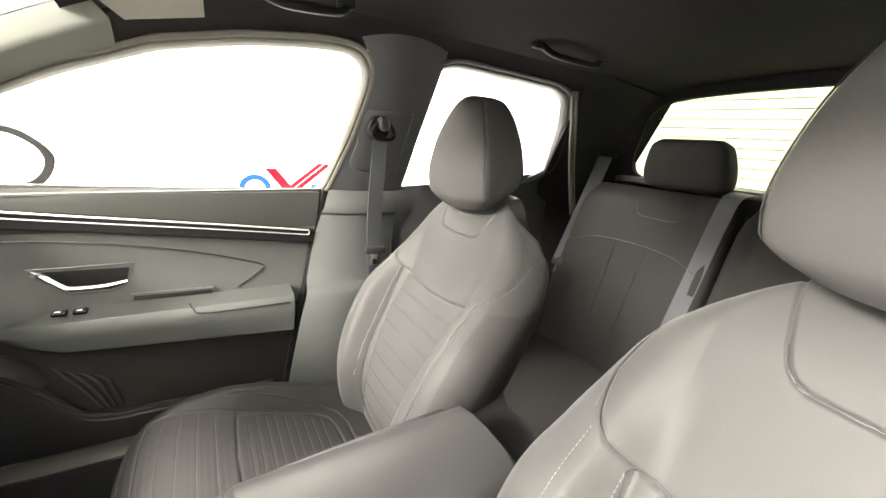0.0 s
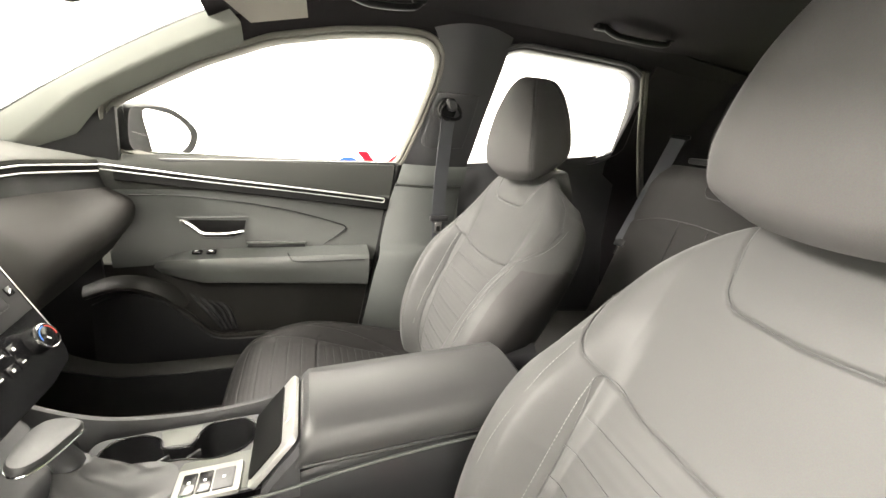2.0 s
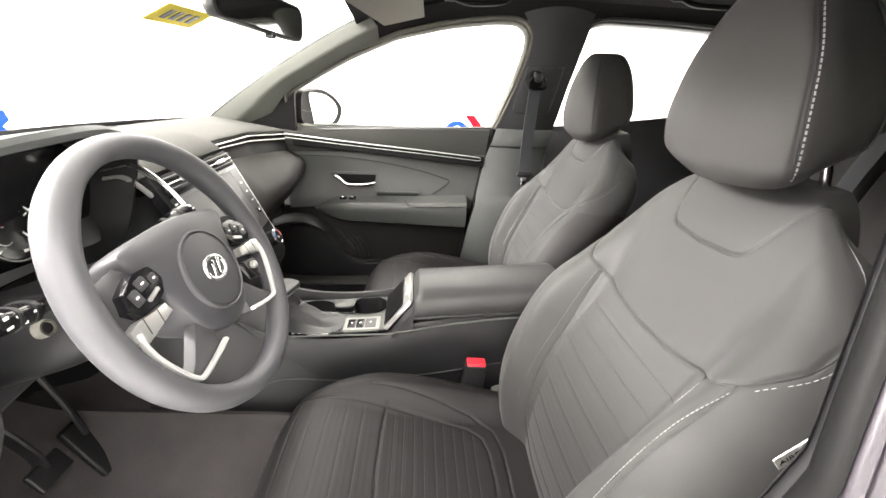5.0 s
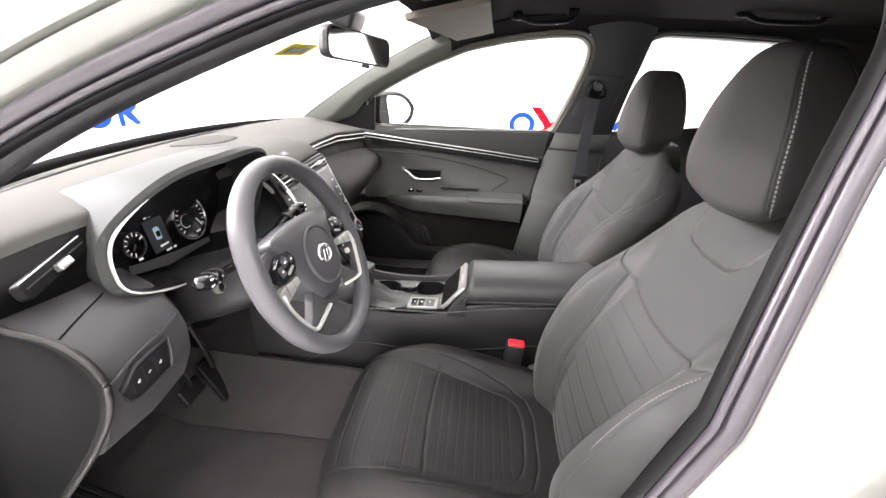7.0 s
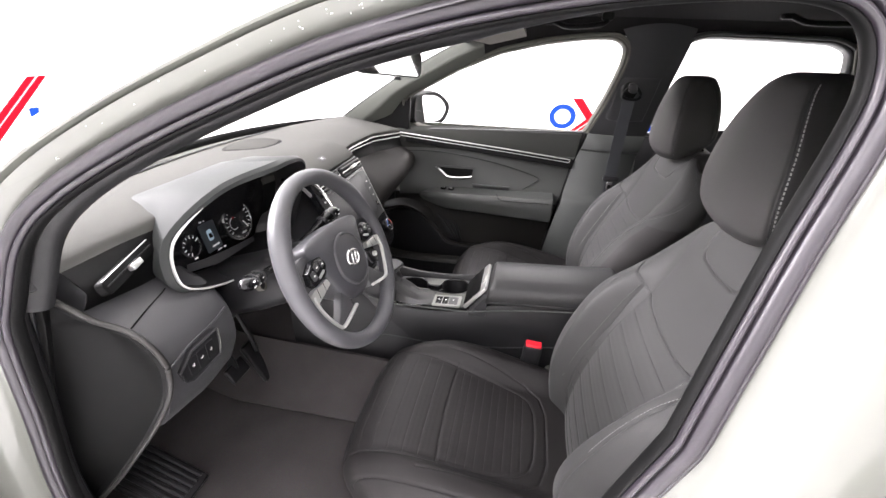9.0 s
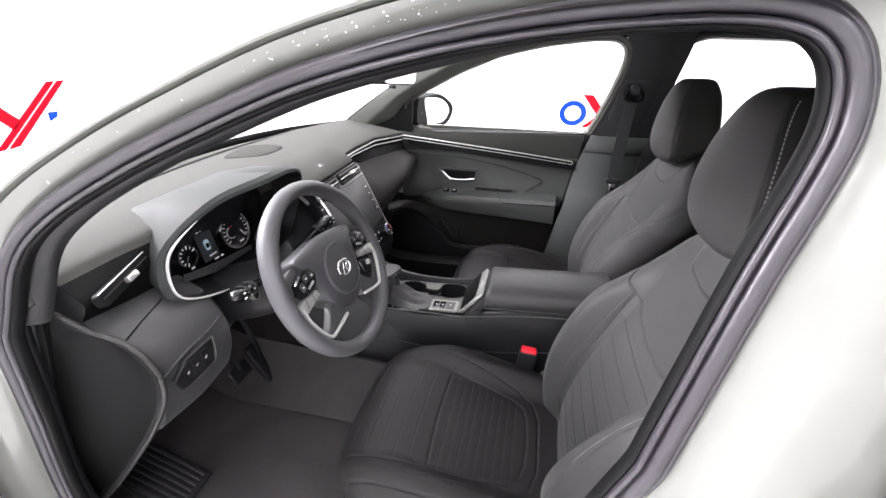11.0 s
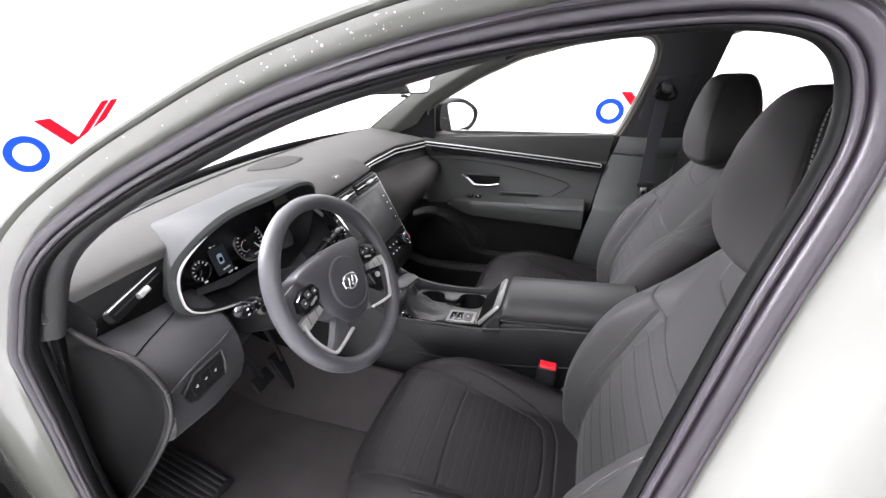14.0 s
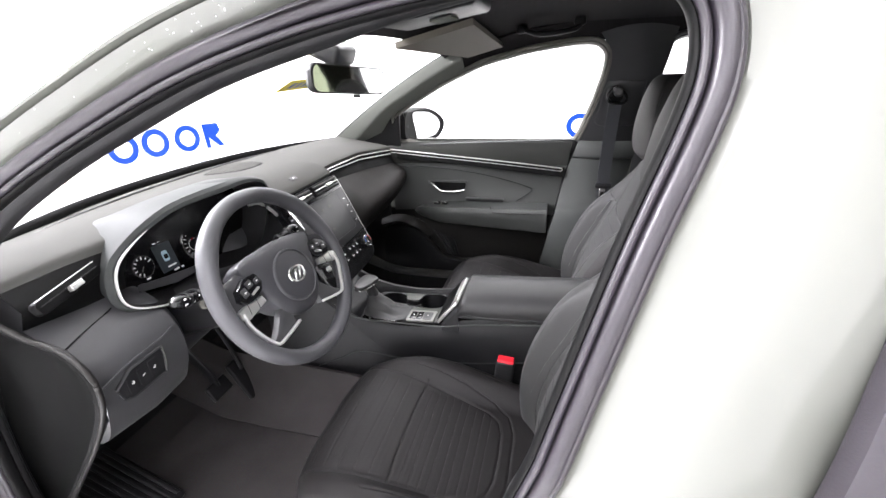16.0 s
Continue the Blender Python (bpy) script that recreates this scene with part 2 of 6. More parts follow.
def prism(outline, depth, m=None, bevel=0.0, seg=2):
    """An outline in x, y pushed up by depth along z, edges rounded, placed by m."""
    bm = bmesh.new()
    f = bm.faces.new([bm.verts.new((x, y, 0)) for x, y in outline])
    ext = bmesh.ops.extrude_face_region(bm, geom=[f])
    top = [g for g in ext["geom"] if isinstance(g, bmesh.types.BMVert)]
    bmesh.ops.translate(bm, verts=top, vec=(0, 0, depth))
    if bevel:
        tv = set(top)
        edges = [e for e in bm.edges if e.verts[0] in tv and e.verts[1] in tv]
        bmesh.ops.bevel(bm, geom=edges, offset=bevel, segments=seg, affect="EDGES", profile=0.6)
    if m is not None:
        bmesh.ops.transform(bm, matrix=m, verts=bm.verts)
    return mesh_from_bm(bm)


def block(sx, sy, sz, m=None, bevel=0.01, seg=3):
    bm = bmesh.new()
    bmesh.ops.create_cube(bm, size=1, matrix=Matrix.Diagonal((sx, sy, sz, 1)))
    if bevel:
        bmesh.ops.bevel(bm, geom=list(bm.edges), offset=bevel, segments=seg, affect="EDGES", profile=0.5)
    if m is not None:
        bmesh.ops.transform(bm, matrix=m, verts=bm.verts)
    return mesh_from_bm(bm)


def lathe(prof, n=32, m=None):
    """Turns (radius, height) places round z."""
    rings = [[(r * math.cos(2 * math.pi * i / n), r * math.sin(2 * math.pi * i / n), z) for i in range(n)] for r, z in prof]
    me = sheet(rings, wrap_v=True, caps=False)
    if m is not None:
        me.transform(m)
    return me


def basis(o, x, y):
    """A pose with its origin at o, x along x, y near y."""
    x = Vector(x).normalized()
    z = x.cross(Vector(y)).normalized()
    y = z.cross(x)
    return Matrix.Translation(Vector(o)) @ Matrix((x, y, z)).transposed().to_4x4()


def dist_to_line(px, py, pts):
    """The distance of many places (px, py) from a broken line."""
    d = np.full(px.shape, 9.0)
    for (ax, ay), (bx, by) in zip(pts[:-1], pts[1:]):
        vx, vy = bx - ax, by - ay
        t = np.clip(((px - ax) * vx + (py - ay) * vy) / (vx * vx + vy * vy + 1e-12), 0, 1)
        d = np.minimum(d, np.hypot(px - ax - t * vx, py - ay - t * vy))
    return d


# ---------- the booth ----------
ground = part("ground", block(40, 40, 0.2, pose(0, 0, -0.1), 0), WHITEWALL)
tagged(ground, "white painted studio floor under the car", "floor", kind="structure")

def booth(u):
    """Plan of the white wall: straight sides with wide round corners."""
    c, s = math.cos(u), math.sin(u)
    return (0.2 + 3.75 * math.copysign(abs(c) ** 0.42, c), -0.85 + 4.55 * math.copysign(abs(s) ** 0.42, s))


PLAN = [booth(u) for u in np.linspace(0, 2 * math.pi, 120, endpoint=False)]
wall = part("wall_1", sheet([[(x, y, z) for x, y in PLAN] for z in (0.0, 0.02, 1.5, 3.2)], wrap_v=True), WHITEWALL)
tagged(wall, "seamless white curved photo booth wall", "wall", kind="structure")
tagged(part("ceiling", mesh_of([(x, y, 3.2) for x, y in PLAN], [tuple(range(120))]), WHITEWALL), "plain white booth ceiling", "ceiling", kind="structure")


# ---------- front seats ----------
def seam_field(X, S, lines, depth, width):
    out = np.zeros(X.shape)
    for ln in lines:
        out = np.maximum(out, np.exp(-(dist_to_line(X, S, ln) / width) ** 2))
    return out * depth


def mirror_line(ln):
    return [(-x, s) for x, s in ln]


SURF = {}


def seat_back_mesh(nt=300, nv=380):
    spine = curve([(0.112, 0.575), (0.124, 0.65), (0.112, 0.75), (0.064, 0.88), (0.0, 1.0), (-0.038, 1.09), (-0.066, 1.155), (-0.100, 1.198), (-0.150, 1.208)], nv)
    s = np.linspace(0, 1, nv)
    z = spine[:, 1]
    w = lerp_table(z, [0.58, 0.68, 0.80, 0.92, 1.0, 1.06, 1.11, 1.155, 1.19, 1.21], [0.195, 0.218, 0.252, 0.265, 0.254, 0.240, 0.222, 0.190, 0.146, 0.095])
    bol = lerp_table(z, [0.58, 0.66, 0.78, 0.92, 1.0, 1.06, 1.12, 1.2], [0.02, 0.045, 0.062, 0.058, 0.036, 0.014, 0.0, 0.0])
    tan = np.gradient(spine, axis=0)
    tan /= np.linalg.norm(tan, axis=1, keepdims=True)
    t = np.sin(np.linspace(-math.pi / 2, math.pi / 2, nt))
    t = 0.35 * t + 0.65 * np.linspace(-1, 1, nt)
    X = w[:, None] * t[None, :]
    Z = np.repeat(z[:, None], nt, 1)
    A = np.abs(X)
    edge = np.clip((np.abs(t) - 0.72) / 0.28, 0, 1)[None, :]
    inner = 0.150 - 0.05 * np.clip((0.9 - Z) / 0.3, 0, 1)
    bump = np.clip((A - inner + 0.03) / 0.06, 0, 1)
    bump = bump * bump * (3 - 2 * bump)
    D = bol[:, None] * bump - 0.075 * (1 - np.sqrt(1 - edge ** 2 * 0.999)) + 0.008 * (1 - (A / 0.14) ** 2).clip(0, 1)
    insert = [(0.0, 0.985), (0.08, 0.989), (0.145, 1.0), (0.140, 0.95), (0.122, 0.80), (0.105, 0.71), (0.088, 0.675), (0.05, 0.665), (0, 0.663)]
    double = [(0.152, 0.99), (0.132, 0.80), (0.116, 0.71), (0.10, 0.66)]
    flank = [(0.145, 1.0), (0.172, 1.008), (0.196, 1.030), (0.212, 1.068), (0.206, 1.112), (0.176, 1.158), (0.125, 1.194)]
    flap = [(0.084, 1.152), (0.078, 1.137), (0.070, 1.128), (0.058, 1.123), (0.0, 1.119)]
    flap_side = [(0.098, 1.20), (0.090, 1.172), (0.084, 1.152)]
    bolster = [(0.190, 1.022), (0.196, 0.95), (0.196, 0.86), (0.186, 0.74), (0.170, 0.64)]
    lines = []
    for ln in (insert, flank, flap, flap_side):
        lines += [ln, mirror_line(ln)]
    lines += [mirror_line(double), mirror_line(bolster)]
    D -= seam_field(X, Z, lines, 0.0026, 0.0020)
    inside = np.clip((inner - 0.012 - A) / 0.006, 0, 1)
    for n, zr in enumerate(np.arange(0.692, 0.975, 0.0125)):
        D -= (0.0007 if n % 3 == 0 else 0.0002) * np.exp(-((Z - zr) / 0.0022) ** 2) * inside
    nrm = np.stack([tan[:, 1], -tan[:, 0]], 1)
    front = np.stack([X, spine[:, 0][:, None] + D * nrm[:, 0][:, None], Z + D * nrm[:, 1][:, None]], 2)
    SURF['back'] = (X, Z, front)
    SURF['back_lines'] = [insert, flank, flap]
    SURF['back_ribs'] = [[(-lim, zr), (0.0, zr), (lim, zr)] for zr in np.arange(0.692, 0.975, 0.0375) for lim in (0.132 - 0.05 * max(0, (0.9 - zr) / 0.3) + 0.005,)]
    thick = lerp_table(z, [0.58, 0.8, 1.0, 1.1, 1.17, 1.21], [0.13, 0.14, 0.13, 0.12, 0.09, 0.03])
    rings = []
    for i in range(nv):
        ex = w[i]
        d0 = D[i, -1]
        back = []
        for k in range(1, 14):
            a = k / 14
            bx = ex * math.cos(math.pi * a)
            bx = ex * math.copysign(abs(math.cos(math.pi * a)) ** 0.35, math.cos(math.pi * a)) * (1 - 0.12 * math.sin(math.pi * a))
            bd = d0 - (thick[i] + d0) * math.sin(math.pi * a) ** 0.6
            back.append((bx, spine[i, 0] + bd * nrm[i, 0], z[i] + bd * nrm[i, 1]))
        rings.append(list(front[i]) + back)
    me = loft(rings)
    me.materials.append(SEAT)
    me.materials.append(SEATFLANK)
    # flank faces below the yoke get a darker tone than the front
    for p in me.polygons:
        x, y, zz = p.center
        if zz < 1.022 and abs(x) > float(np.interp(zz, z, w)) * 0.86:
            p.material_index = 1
    return me


def on_back(x, z, out=0.0008):
    """The place on the backrest's front at that width and height."""
    X, Z, F = SURF["back"]
    i = int(np.abs(Z[:, 0] - z).argmin())
    return [float(np.interp(x, X[i], F[i, :, k])) + (out if k == 1 else 0) for k in range(3)]


def cord(which, line, thick=0.00075):
    """A thin dark thread lying in a seam of the backrest or the cushion."""
    X, S, F = SURF[which]
    pts = []
    for x, t in curve(line, 70):
        i = int(np.abs(S[:, 0] - t).argmin())
        pts.append([float(np.interp(x, X[i], F[i, :, k])) for k in range(3)])
    pts = np.array(pts)
    for _ in range(2):
        pts[1:-1] = 0.5 * pts[1:-1] + 0.25 * (pts[2:] + pts[:-2])
    return tube(pts, thick, 6)


def seat_cushion_mesh(nt=290, nv=360):
    spine = curve([(0.06, 0.640), (0.15, 0.645), (0.27, 0.660), (0.40, 0.685), (0.495, 0.702), (0.565, 0.701), (0.610, 0.676), (0.630, 0.618), (0.618, 0.53)], nv)
    yy = spine[:, 0]
    arc = np.concatenate([[0], np.cumsum(np.linalg.norm(np.diff(spine, axis=0), axis=1))])
    w = lerp_table(arc, [0, 0.1, 0.25, 0.38, 0.48, 0.57, 0.70], [0.215, 0.24, 0.255, 0.256, 0.245, 0.228, 0.21])
    bol = lerp_table(arc, [0, 0.12, 0.27, 0.38, 0.47, 0.55, 0.8], [0.02, 0.035, 0.042, 0.034, 0.015, 0.004, 0.0])
    tan = np.gradient(spine, axis=0)
    tan /= np.linalg.norm(tan, axis=1, keepdims=True)
    t = np.sin(np.linspace(-math.pi / 2, math.pi / 2, nt))
    t = 0.35 * t + 0.65 * np.linspace(-1, 1, nt)
    X = w[:, None] * t[None, :]
    S = np.repeat(arc[:, None], nt, 1)
    A = np.abs(X)
    edge = np.clip((np.abs(t) - 0.70) / 0.30, 0, 1)[None, :]
    bump = np.clip((A - 0.125) / 0.06, 0, 1)
    bump = bump * bump * (3 - 2 * bump)
    D = bol[:, None] * bump - 0.075 * (1 - np.sqrt(1 - edge ** 2 * 0.999))
    insert = [(0.0, 0.145), (0.06, 0.147), (0.095, 0.158), (0.115, 0.185), (0.130, 0.25), (0.142, 0.35), (0.150, 0.43), (0.156, 0.50), (0.160, 0.57), (0.16, 0.70)]
    double = [(0.0, 0.118), (0.07, 0.119), (0.118, 0.134), (0.144, 0.175), (0.161, 0.25), (0.174, 0.34), (0.180, 0.40)]
    roll = [(0.198, 0.60), (0.206, 0.50), (0.214, 0.40), (0.214, 0.28), (0.200, 0.16)]
    divide = [(-0.15, 0.355), (-0.08, 0.359), (0.0, 0.361), (0.08, 0.359), (0.15, 0.355)]
    lines = [divide]
    for ln in (insert, double, roll):
        lines += [ln, mirror_line(ln)]
    D -= seam_field(X, S, lines, 0.0026, 0.0022)
    inside = np.clip((0.138 - A) / 0.006, 0, 1)
    for n, sr in enumerate(np.arange(0.176, 0.345, 0.0098)):
        D -= (0.0008 if n % 2 == 0 else 0.0003) * np.exp(-((S - sr) / 0.0020) ** 2) * inside
    for n, sr in enumerate(np.arange(0.376, 0.62, 0.0112)):
        D -= (0.0007 if n % 3 == 2 else 0.0002) * np.exp(-((S - sr) / 0.0020) ** 2) * inside
    nrm = np.stack([tan[:, 1], -tan[:, 0]], 1) * -1
    nrm *= np.sign(nrm[10, 1])
    top = np.stack([X, spine[:, 0][:, None] + D * nrm[:, 0][:, None], spine[:, 1][:, None] + D * nrm[:, 1][:, None]], 2)
    top[:, :, 1] -= 0.062 * (A / w[:, None]) ** 4 * np.clip((S - 0.30) / 0.22, 0, 1)
    SURF['cushion'] = (X, S, top)
    SURF['cushion_lines'] = [insert, divide, double, roll]
    SURF['cushion_ribs'] = [[(-lim, sr), (0.0, sr), (lim, sr)] for sr, lim in [(a, 0.118 + 0.10 * (a - 0.185)) for a in np.arange(0.176, 0.345, 0.0196)] + [(a, 0.146) for a in np.arange(0.3984, 0.62, 0.0336)]]
    rings = []
    for i in range(nv):
        ex = w[i]
        d0 = D[i, -1]
        back = []
        for k in range(1, 12):
            a = math.pi * k / 12
            bx = ex * math.copysign(abs(math.cos(a)) ** 0.35, math.cos(a)) * (1 - 0.08 * math.sin(a))
            bd = d0 - (0.12 + d0) * math.sin(a) ** 0.6
            back.append((bx, spine[i, 0] + bd * nrm[i, 0] - 0.062 * (bx / w[i]) ** 4 * float(np.clip((arc[i] - 0.30) / 0.22, 0, 1)), spine[i, 1] + bd * nrm[i, 1]))
        rings.append(list(top[i]) + back)
    return loft(rings)


REST_F = [0, 0.06, 0.13, 0.31, 0.59, 0.80, 0.92, 0.98, 1.0]
REST_W = [0.086, 0.106, 0.115, 0.114, 0.096, 0.068, 0.046, 0.028, 0.010]
REST_Y = [-0.046, -0.030, -0.022, -0.018, -0.024, -0.034, -0.045, -0.058, -0.070]
REST_B = [-0.112, -0.124, -0.130, -0.134, -0.130, -0.122, -0.110, -0.098, -0.084]


def rest_ring(f):
    """Half width, front and rear of the headrest at the height f."""
    return [float(np.interp(f, *lerp_pairs(REST_F, t))) for t in (REST_W, REST_Y, REST_B)]


def rest_place(x, y, f, yf):
    """The headrest's underside climbs towards its rear."""
    return (x, y, 1.190 + 0.228 * f + 0.34 * (yf - y) * (1 - f) ** 3)


def headrest_mesh(nt=132, nv=64):
    rings = []
    for i in range(nv):
        f = i / (nv - 1)
        w, yf, yr = rest_ring(f)
        c = [(0, yf + 0.020), (0.5 * w, yf + 0.015), (0.86 * w, yf + 0.004), (w, yf - 0.010), (0.985 * w, yf - 0.032), (0.90 * w, 0.5 * (yf + yr) - 0.01), (0.80 * w, yr), (0.62 * w, yr - 0.018), (0.3 * w, yr - 0.026), (0, yr - 0.028)]
        ring = curve(c + [(-x, y) for x, y in c[-2:0:-1]], nt, True)
        k = min(1, 6 * f) * min(1, (1 - f) * 12)
        out = []
        for x, y in ring:
            dent = 0.0028 * math.exp(-((abs(x) - w * 0.985) ** 2 + (y - yf + 0.009) ** 2) / 0.0026 ** 2) + 0.0018 * math.exp(-((abs(x) - w * 0.80) ** 2 + (y - yr) ** 2) / 0.003 ** 2)
            out.append(rest_place(x * (1 - dent * k / w * 1.0), y, f, yf))
        rings.append(out)
    return loft(rings)


def headrest_seam(sx, back=False, off=0.0):
    """The line of a side seam on the headrest: at the front edge or at the rear one."""
    out = []
    for f in np.linspace(0.05, 0.965, 18):
        w, yf, yr = rest_ring(f)
        out.append(rest_place(sx * w * 0.802, yr - 0.0005, f, yf) if back else rest_place(sx * w * (1.004 + off * 0.4), yf - 0.009 - off, f, yf))
    return out


def stitch_mesh(pts, pitch=0.007, r=0.0008):
    """A row of short threads along a line of places."""
    c = curve(pts, 300)
    arc = np.concatenate([[0], np.cumsum(np.linalg.norm(np.diff(c, axis=0), axis=1))])
    verts, faces = [], []
    for a in np.arange(0, arc[-1] - pitch, pitch):
        p = np.array([np.interp(a, arc, c[:, k]) for k in range(3)])
        q = np.array([np.interp(a + pitch * 0.62, arc, c[:, k]) for k in range(3)])
        d = (q - p) / (np.linalg.norm(q - p) + 1e-9)
        s = np.cross(d, (0.3, 0.5, 0.8))
        s /= np.linalg.norm(s)
        u = np.cross(s, d)
        b = len(verts)
        for e in (p, q):
            for x, y in ((r, 0), (0, r), (-r, 0), (0, -r)):
                verts.append(e + s * x + u * y)
        faces += [(b + k, b + (k + 1) % 4, b + 4 + (k + 1) % 4, b + 4 + k) for k in range(4)]
        faces += [(b, b + 1, b + 2, b + 3), (b + 4, b + 5, b + 6, b + 7)]
    return mesh_of(verts, faces)


BACK, CUSHION, REST = seat_back_mesh(), seat_cushion_mesh(), headrest_mesh()
CORDS = [cord(w, ln) for w in ("back", "cushion") for base in SURF[w + "_lines"] for ln in (base, mirror_line(base))]
RIBS = [cord(w, ln, 0.00055) for w in ("back", "cushion") for ln in SURF[w + "_ribs"]]


def front_seat(cx, dy, dz, rest_up, label):
    st = thing("front_seat_unit", label, "car seat", "front seats", at=(cx, dy, dz))
    me = BACK.copy()
    # the driver's flanks keep the tone of the backrest front
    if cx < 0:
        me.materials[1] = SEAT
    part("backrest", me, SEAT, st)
    part("cushion", CUSHION, SEAT_SHADED, st, "cloth cushion, darkened for shade")
    hr = part("headrest", REST, REST_CLOTH, st)
    hr.location = (0, 0, rest_up)
    for sx in (-1, 1):
        part("front_seam", tube(headrest_seam(sx), 0.0010, 6, 60), BLACK, hr, "dark headrest seam")
        part("rear_seam", tube(headrest_seam(sx, True), 0.0010, 6, 60), BLACK, hr, "dark headrest seam")
    if cx < 0:
        part("stitching", stitch_mesh(headrest_seam(-1, False, 0.004), 0.0062, 0.0011), THREAD, hr, "pale grey stitching")
    for sx in (-0.055, 0.055):
        part("headrest_post", tube([(sx, -0.146, 1.17 - rest_up), (sx, -0.128, 1.22), (sx, -0.105, 1.27)], 0.0062, 12, 10), CHROME, hr, "chrome post")
        part("post_collar", lathe([(0.0, 0.008), (0.014, 0.008), (0.021, 0.003), (0.023, -0.004), (0.023, -0.016), (0.0, -0.016)], 24, pose(sx, -0.142, 1.204 - rest_up, 12)), TRIMGREY, hr, "round grey plastic collar")
    for me in CORDS:
        part("seam", me, BLACK, st)
    for me in RIBS:
        part("rib_seam", me, BLACK, st)
    base = part("seat_base", block(0.40, 0.44, 0.15, pose(0, 0.33, 0.51), 0.03), BLACK, st, "black plastic seat base")
    for sx in (-0.17, 0.17):
        part("seat_rail", block(0.035, 0.56, 0.05, pose(sx, 0.32, 0.425), 0.006), BLACK, base)
    for sx in (-1, 1):
        rows = [on_back(sx * x, z) for x, z in ((0.149, 0.992), (0.146, 0.95), (0.138, 0.87), (0.130, 0.80), (0.121, 0.73))]
        part("insert_stitching", stitch_mesh(rows, 0.0058, 0.0005), THREAD if sx * cx > 0 else TONAL, st, "grey stitching")
        rows = [on_back(sx * x, z) for x, z in ((0.191, 1.012), (0.190, 0.95), (0.190, 0.86), (0.180, 0.74))]
        part("bolster_stitching", stitch_mesh(rows, 0.0058, 0.0005), THREAD if sx * cx > 0 else TONAL, st, "grey stitching")
        rows = [on_back(sx * x, z) for x, z in ((0.203, 1.028), (0.218, 1.068), (0.212, 1.114), (0.181, 1.160))]
        part("yoke_stitching", stitch_mesh(rows, 0.007, 0.0005), THREAD if sx * cx > 0 else TONAL, st, "pale grey stitching")
    return st


driver_seat = front_seat(-0.365, 0.093, 0.025, 0.025, "charcoal stitched driver's car seat with raised headrest")
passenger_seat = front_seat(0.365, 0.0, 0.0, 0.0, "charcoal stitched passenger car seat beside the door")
# woven airbag tag on the driver's backrest
TAG = basis((-0.634, 0.112, 1.054), (0.05, -0.75, 0.65), (-0.15, 0.65, 0.75))
tag = part("airbag_tag", prism(rrect(0.040, 0.021, 0.002), 0.0012, TAG), WHITEMARK)
tag.parent = driver_seat
tag.matrix_parent_inverse = Matrix.Translation((-0.365, 0.093, 0.025)).inverted()
tag["label"] = "small white fabric tag with dark print"
txt = bpy.data.curves.new("tag_print", "FONT")
txt.body, txt.size, txt.align_x, txt.align_y, txt.extrude = "AIRBAG", 0.0098, "CENTER", "CENTER", 0.0002
txt.materials.append(TRIM)
txo = new("tag_print", txt)
txo.parent = tag
txo.matrix_basis = TAG @ pose(0, 0, 0.0016)

# ---------- rear seat ----------
rear = thing("rear_bench", "dark charcoal rear bench with a raised outer headrest", "car seat")


def rear_back(x0, x1, top):
    w, c = (x1 - x0) / 2, (x0 + x1) / 2
    rings = []
    for i in range(40):
        f = i / 39
        z = 0.55 + (top - 0.55) * f
        y = -0.62 - 0.22 * f
        k = float(lerp_table(f, [0, 0.8, 0.93, 1], [1, 1, 0.96, 0.86]))
        dep = 0.12 * float(lerp_table(f, [0, 0.85, 0.95, 1], [1, 0.9, 0.7, 0.25]))
        ring = []
        for j in range(48):
            a = 2 * math.pi * j / 48
            ca, sa = math.cos(a), math.sin(a)
            x = w * k * math.copysign(abs(ca) ** 0.45, ca)
            yy = dep * 0.5 * math.copysign(abs(sa) ** 0.5, sa)
            if sa > 0:
                yy += 0.02 * (abs(x) / w) ** 3 - 0.006 * math.exp(-((abs(x) - w * 0.62) / 0.01) ** 2) - 0.006 * math.exp(-((z - 0.98 - 0.04 * (x / w)) / 0.008) ** 2)
            ring.append((c + x, y + yy, z))
        rings.append(ring)
    return loft(rings)


part("backrest", rear_back(0.14, 0.66, 1.225), REARSEAT, rear)
part("centre_backrest", rear_back(-0.12, 0.13, 1.215), REARSEAT, rear)
part("backrest", rear_back(-0.66, -0.13, 1.225), REARSEAT, rear)
part("cushion", block(1.32, 0.56, 0.2, pose(0, -0.40, 0.58, 4), 0.06, 5), REARSEAT, rear)


def on_rear_back(x, z, x0=0.14, x1=0.66, top=1.225):
    """The place on a rear backrest's front at that width and height."""
    w, c, f = (x1 - x0) / 2, (x0 + x1) / 2, (z - 0.55) / (top - 0.55)
    k = float(lerp_table(f, [0, 0.8, 0.93, 1], [1, 1, 0.96, 0.86]))
    dep = 0.12 * float(lerp_table(f, [0, 0.85, 0.95, 1], [1, 0.9, 0.7, 0.25]))
    ca = min(0.999, (abs(x - c) / (w * k)) ** (1 / 0.45))
    return (x, -0.62 - 0.22 * f + dep * 0.5 * (1 - ca * ca) ** 0.25 + 0.02 * (abs(x - c) / w) ** 3 + 0.001, z)


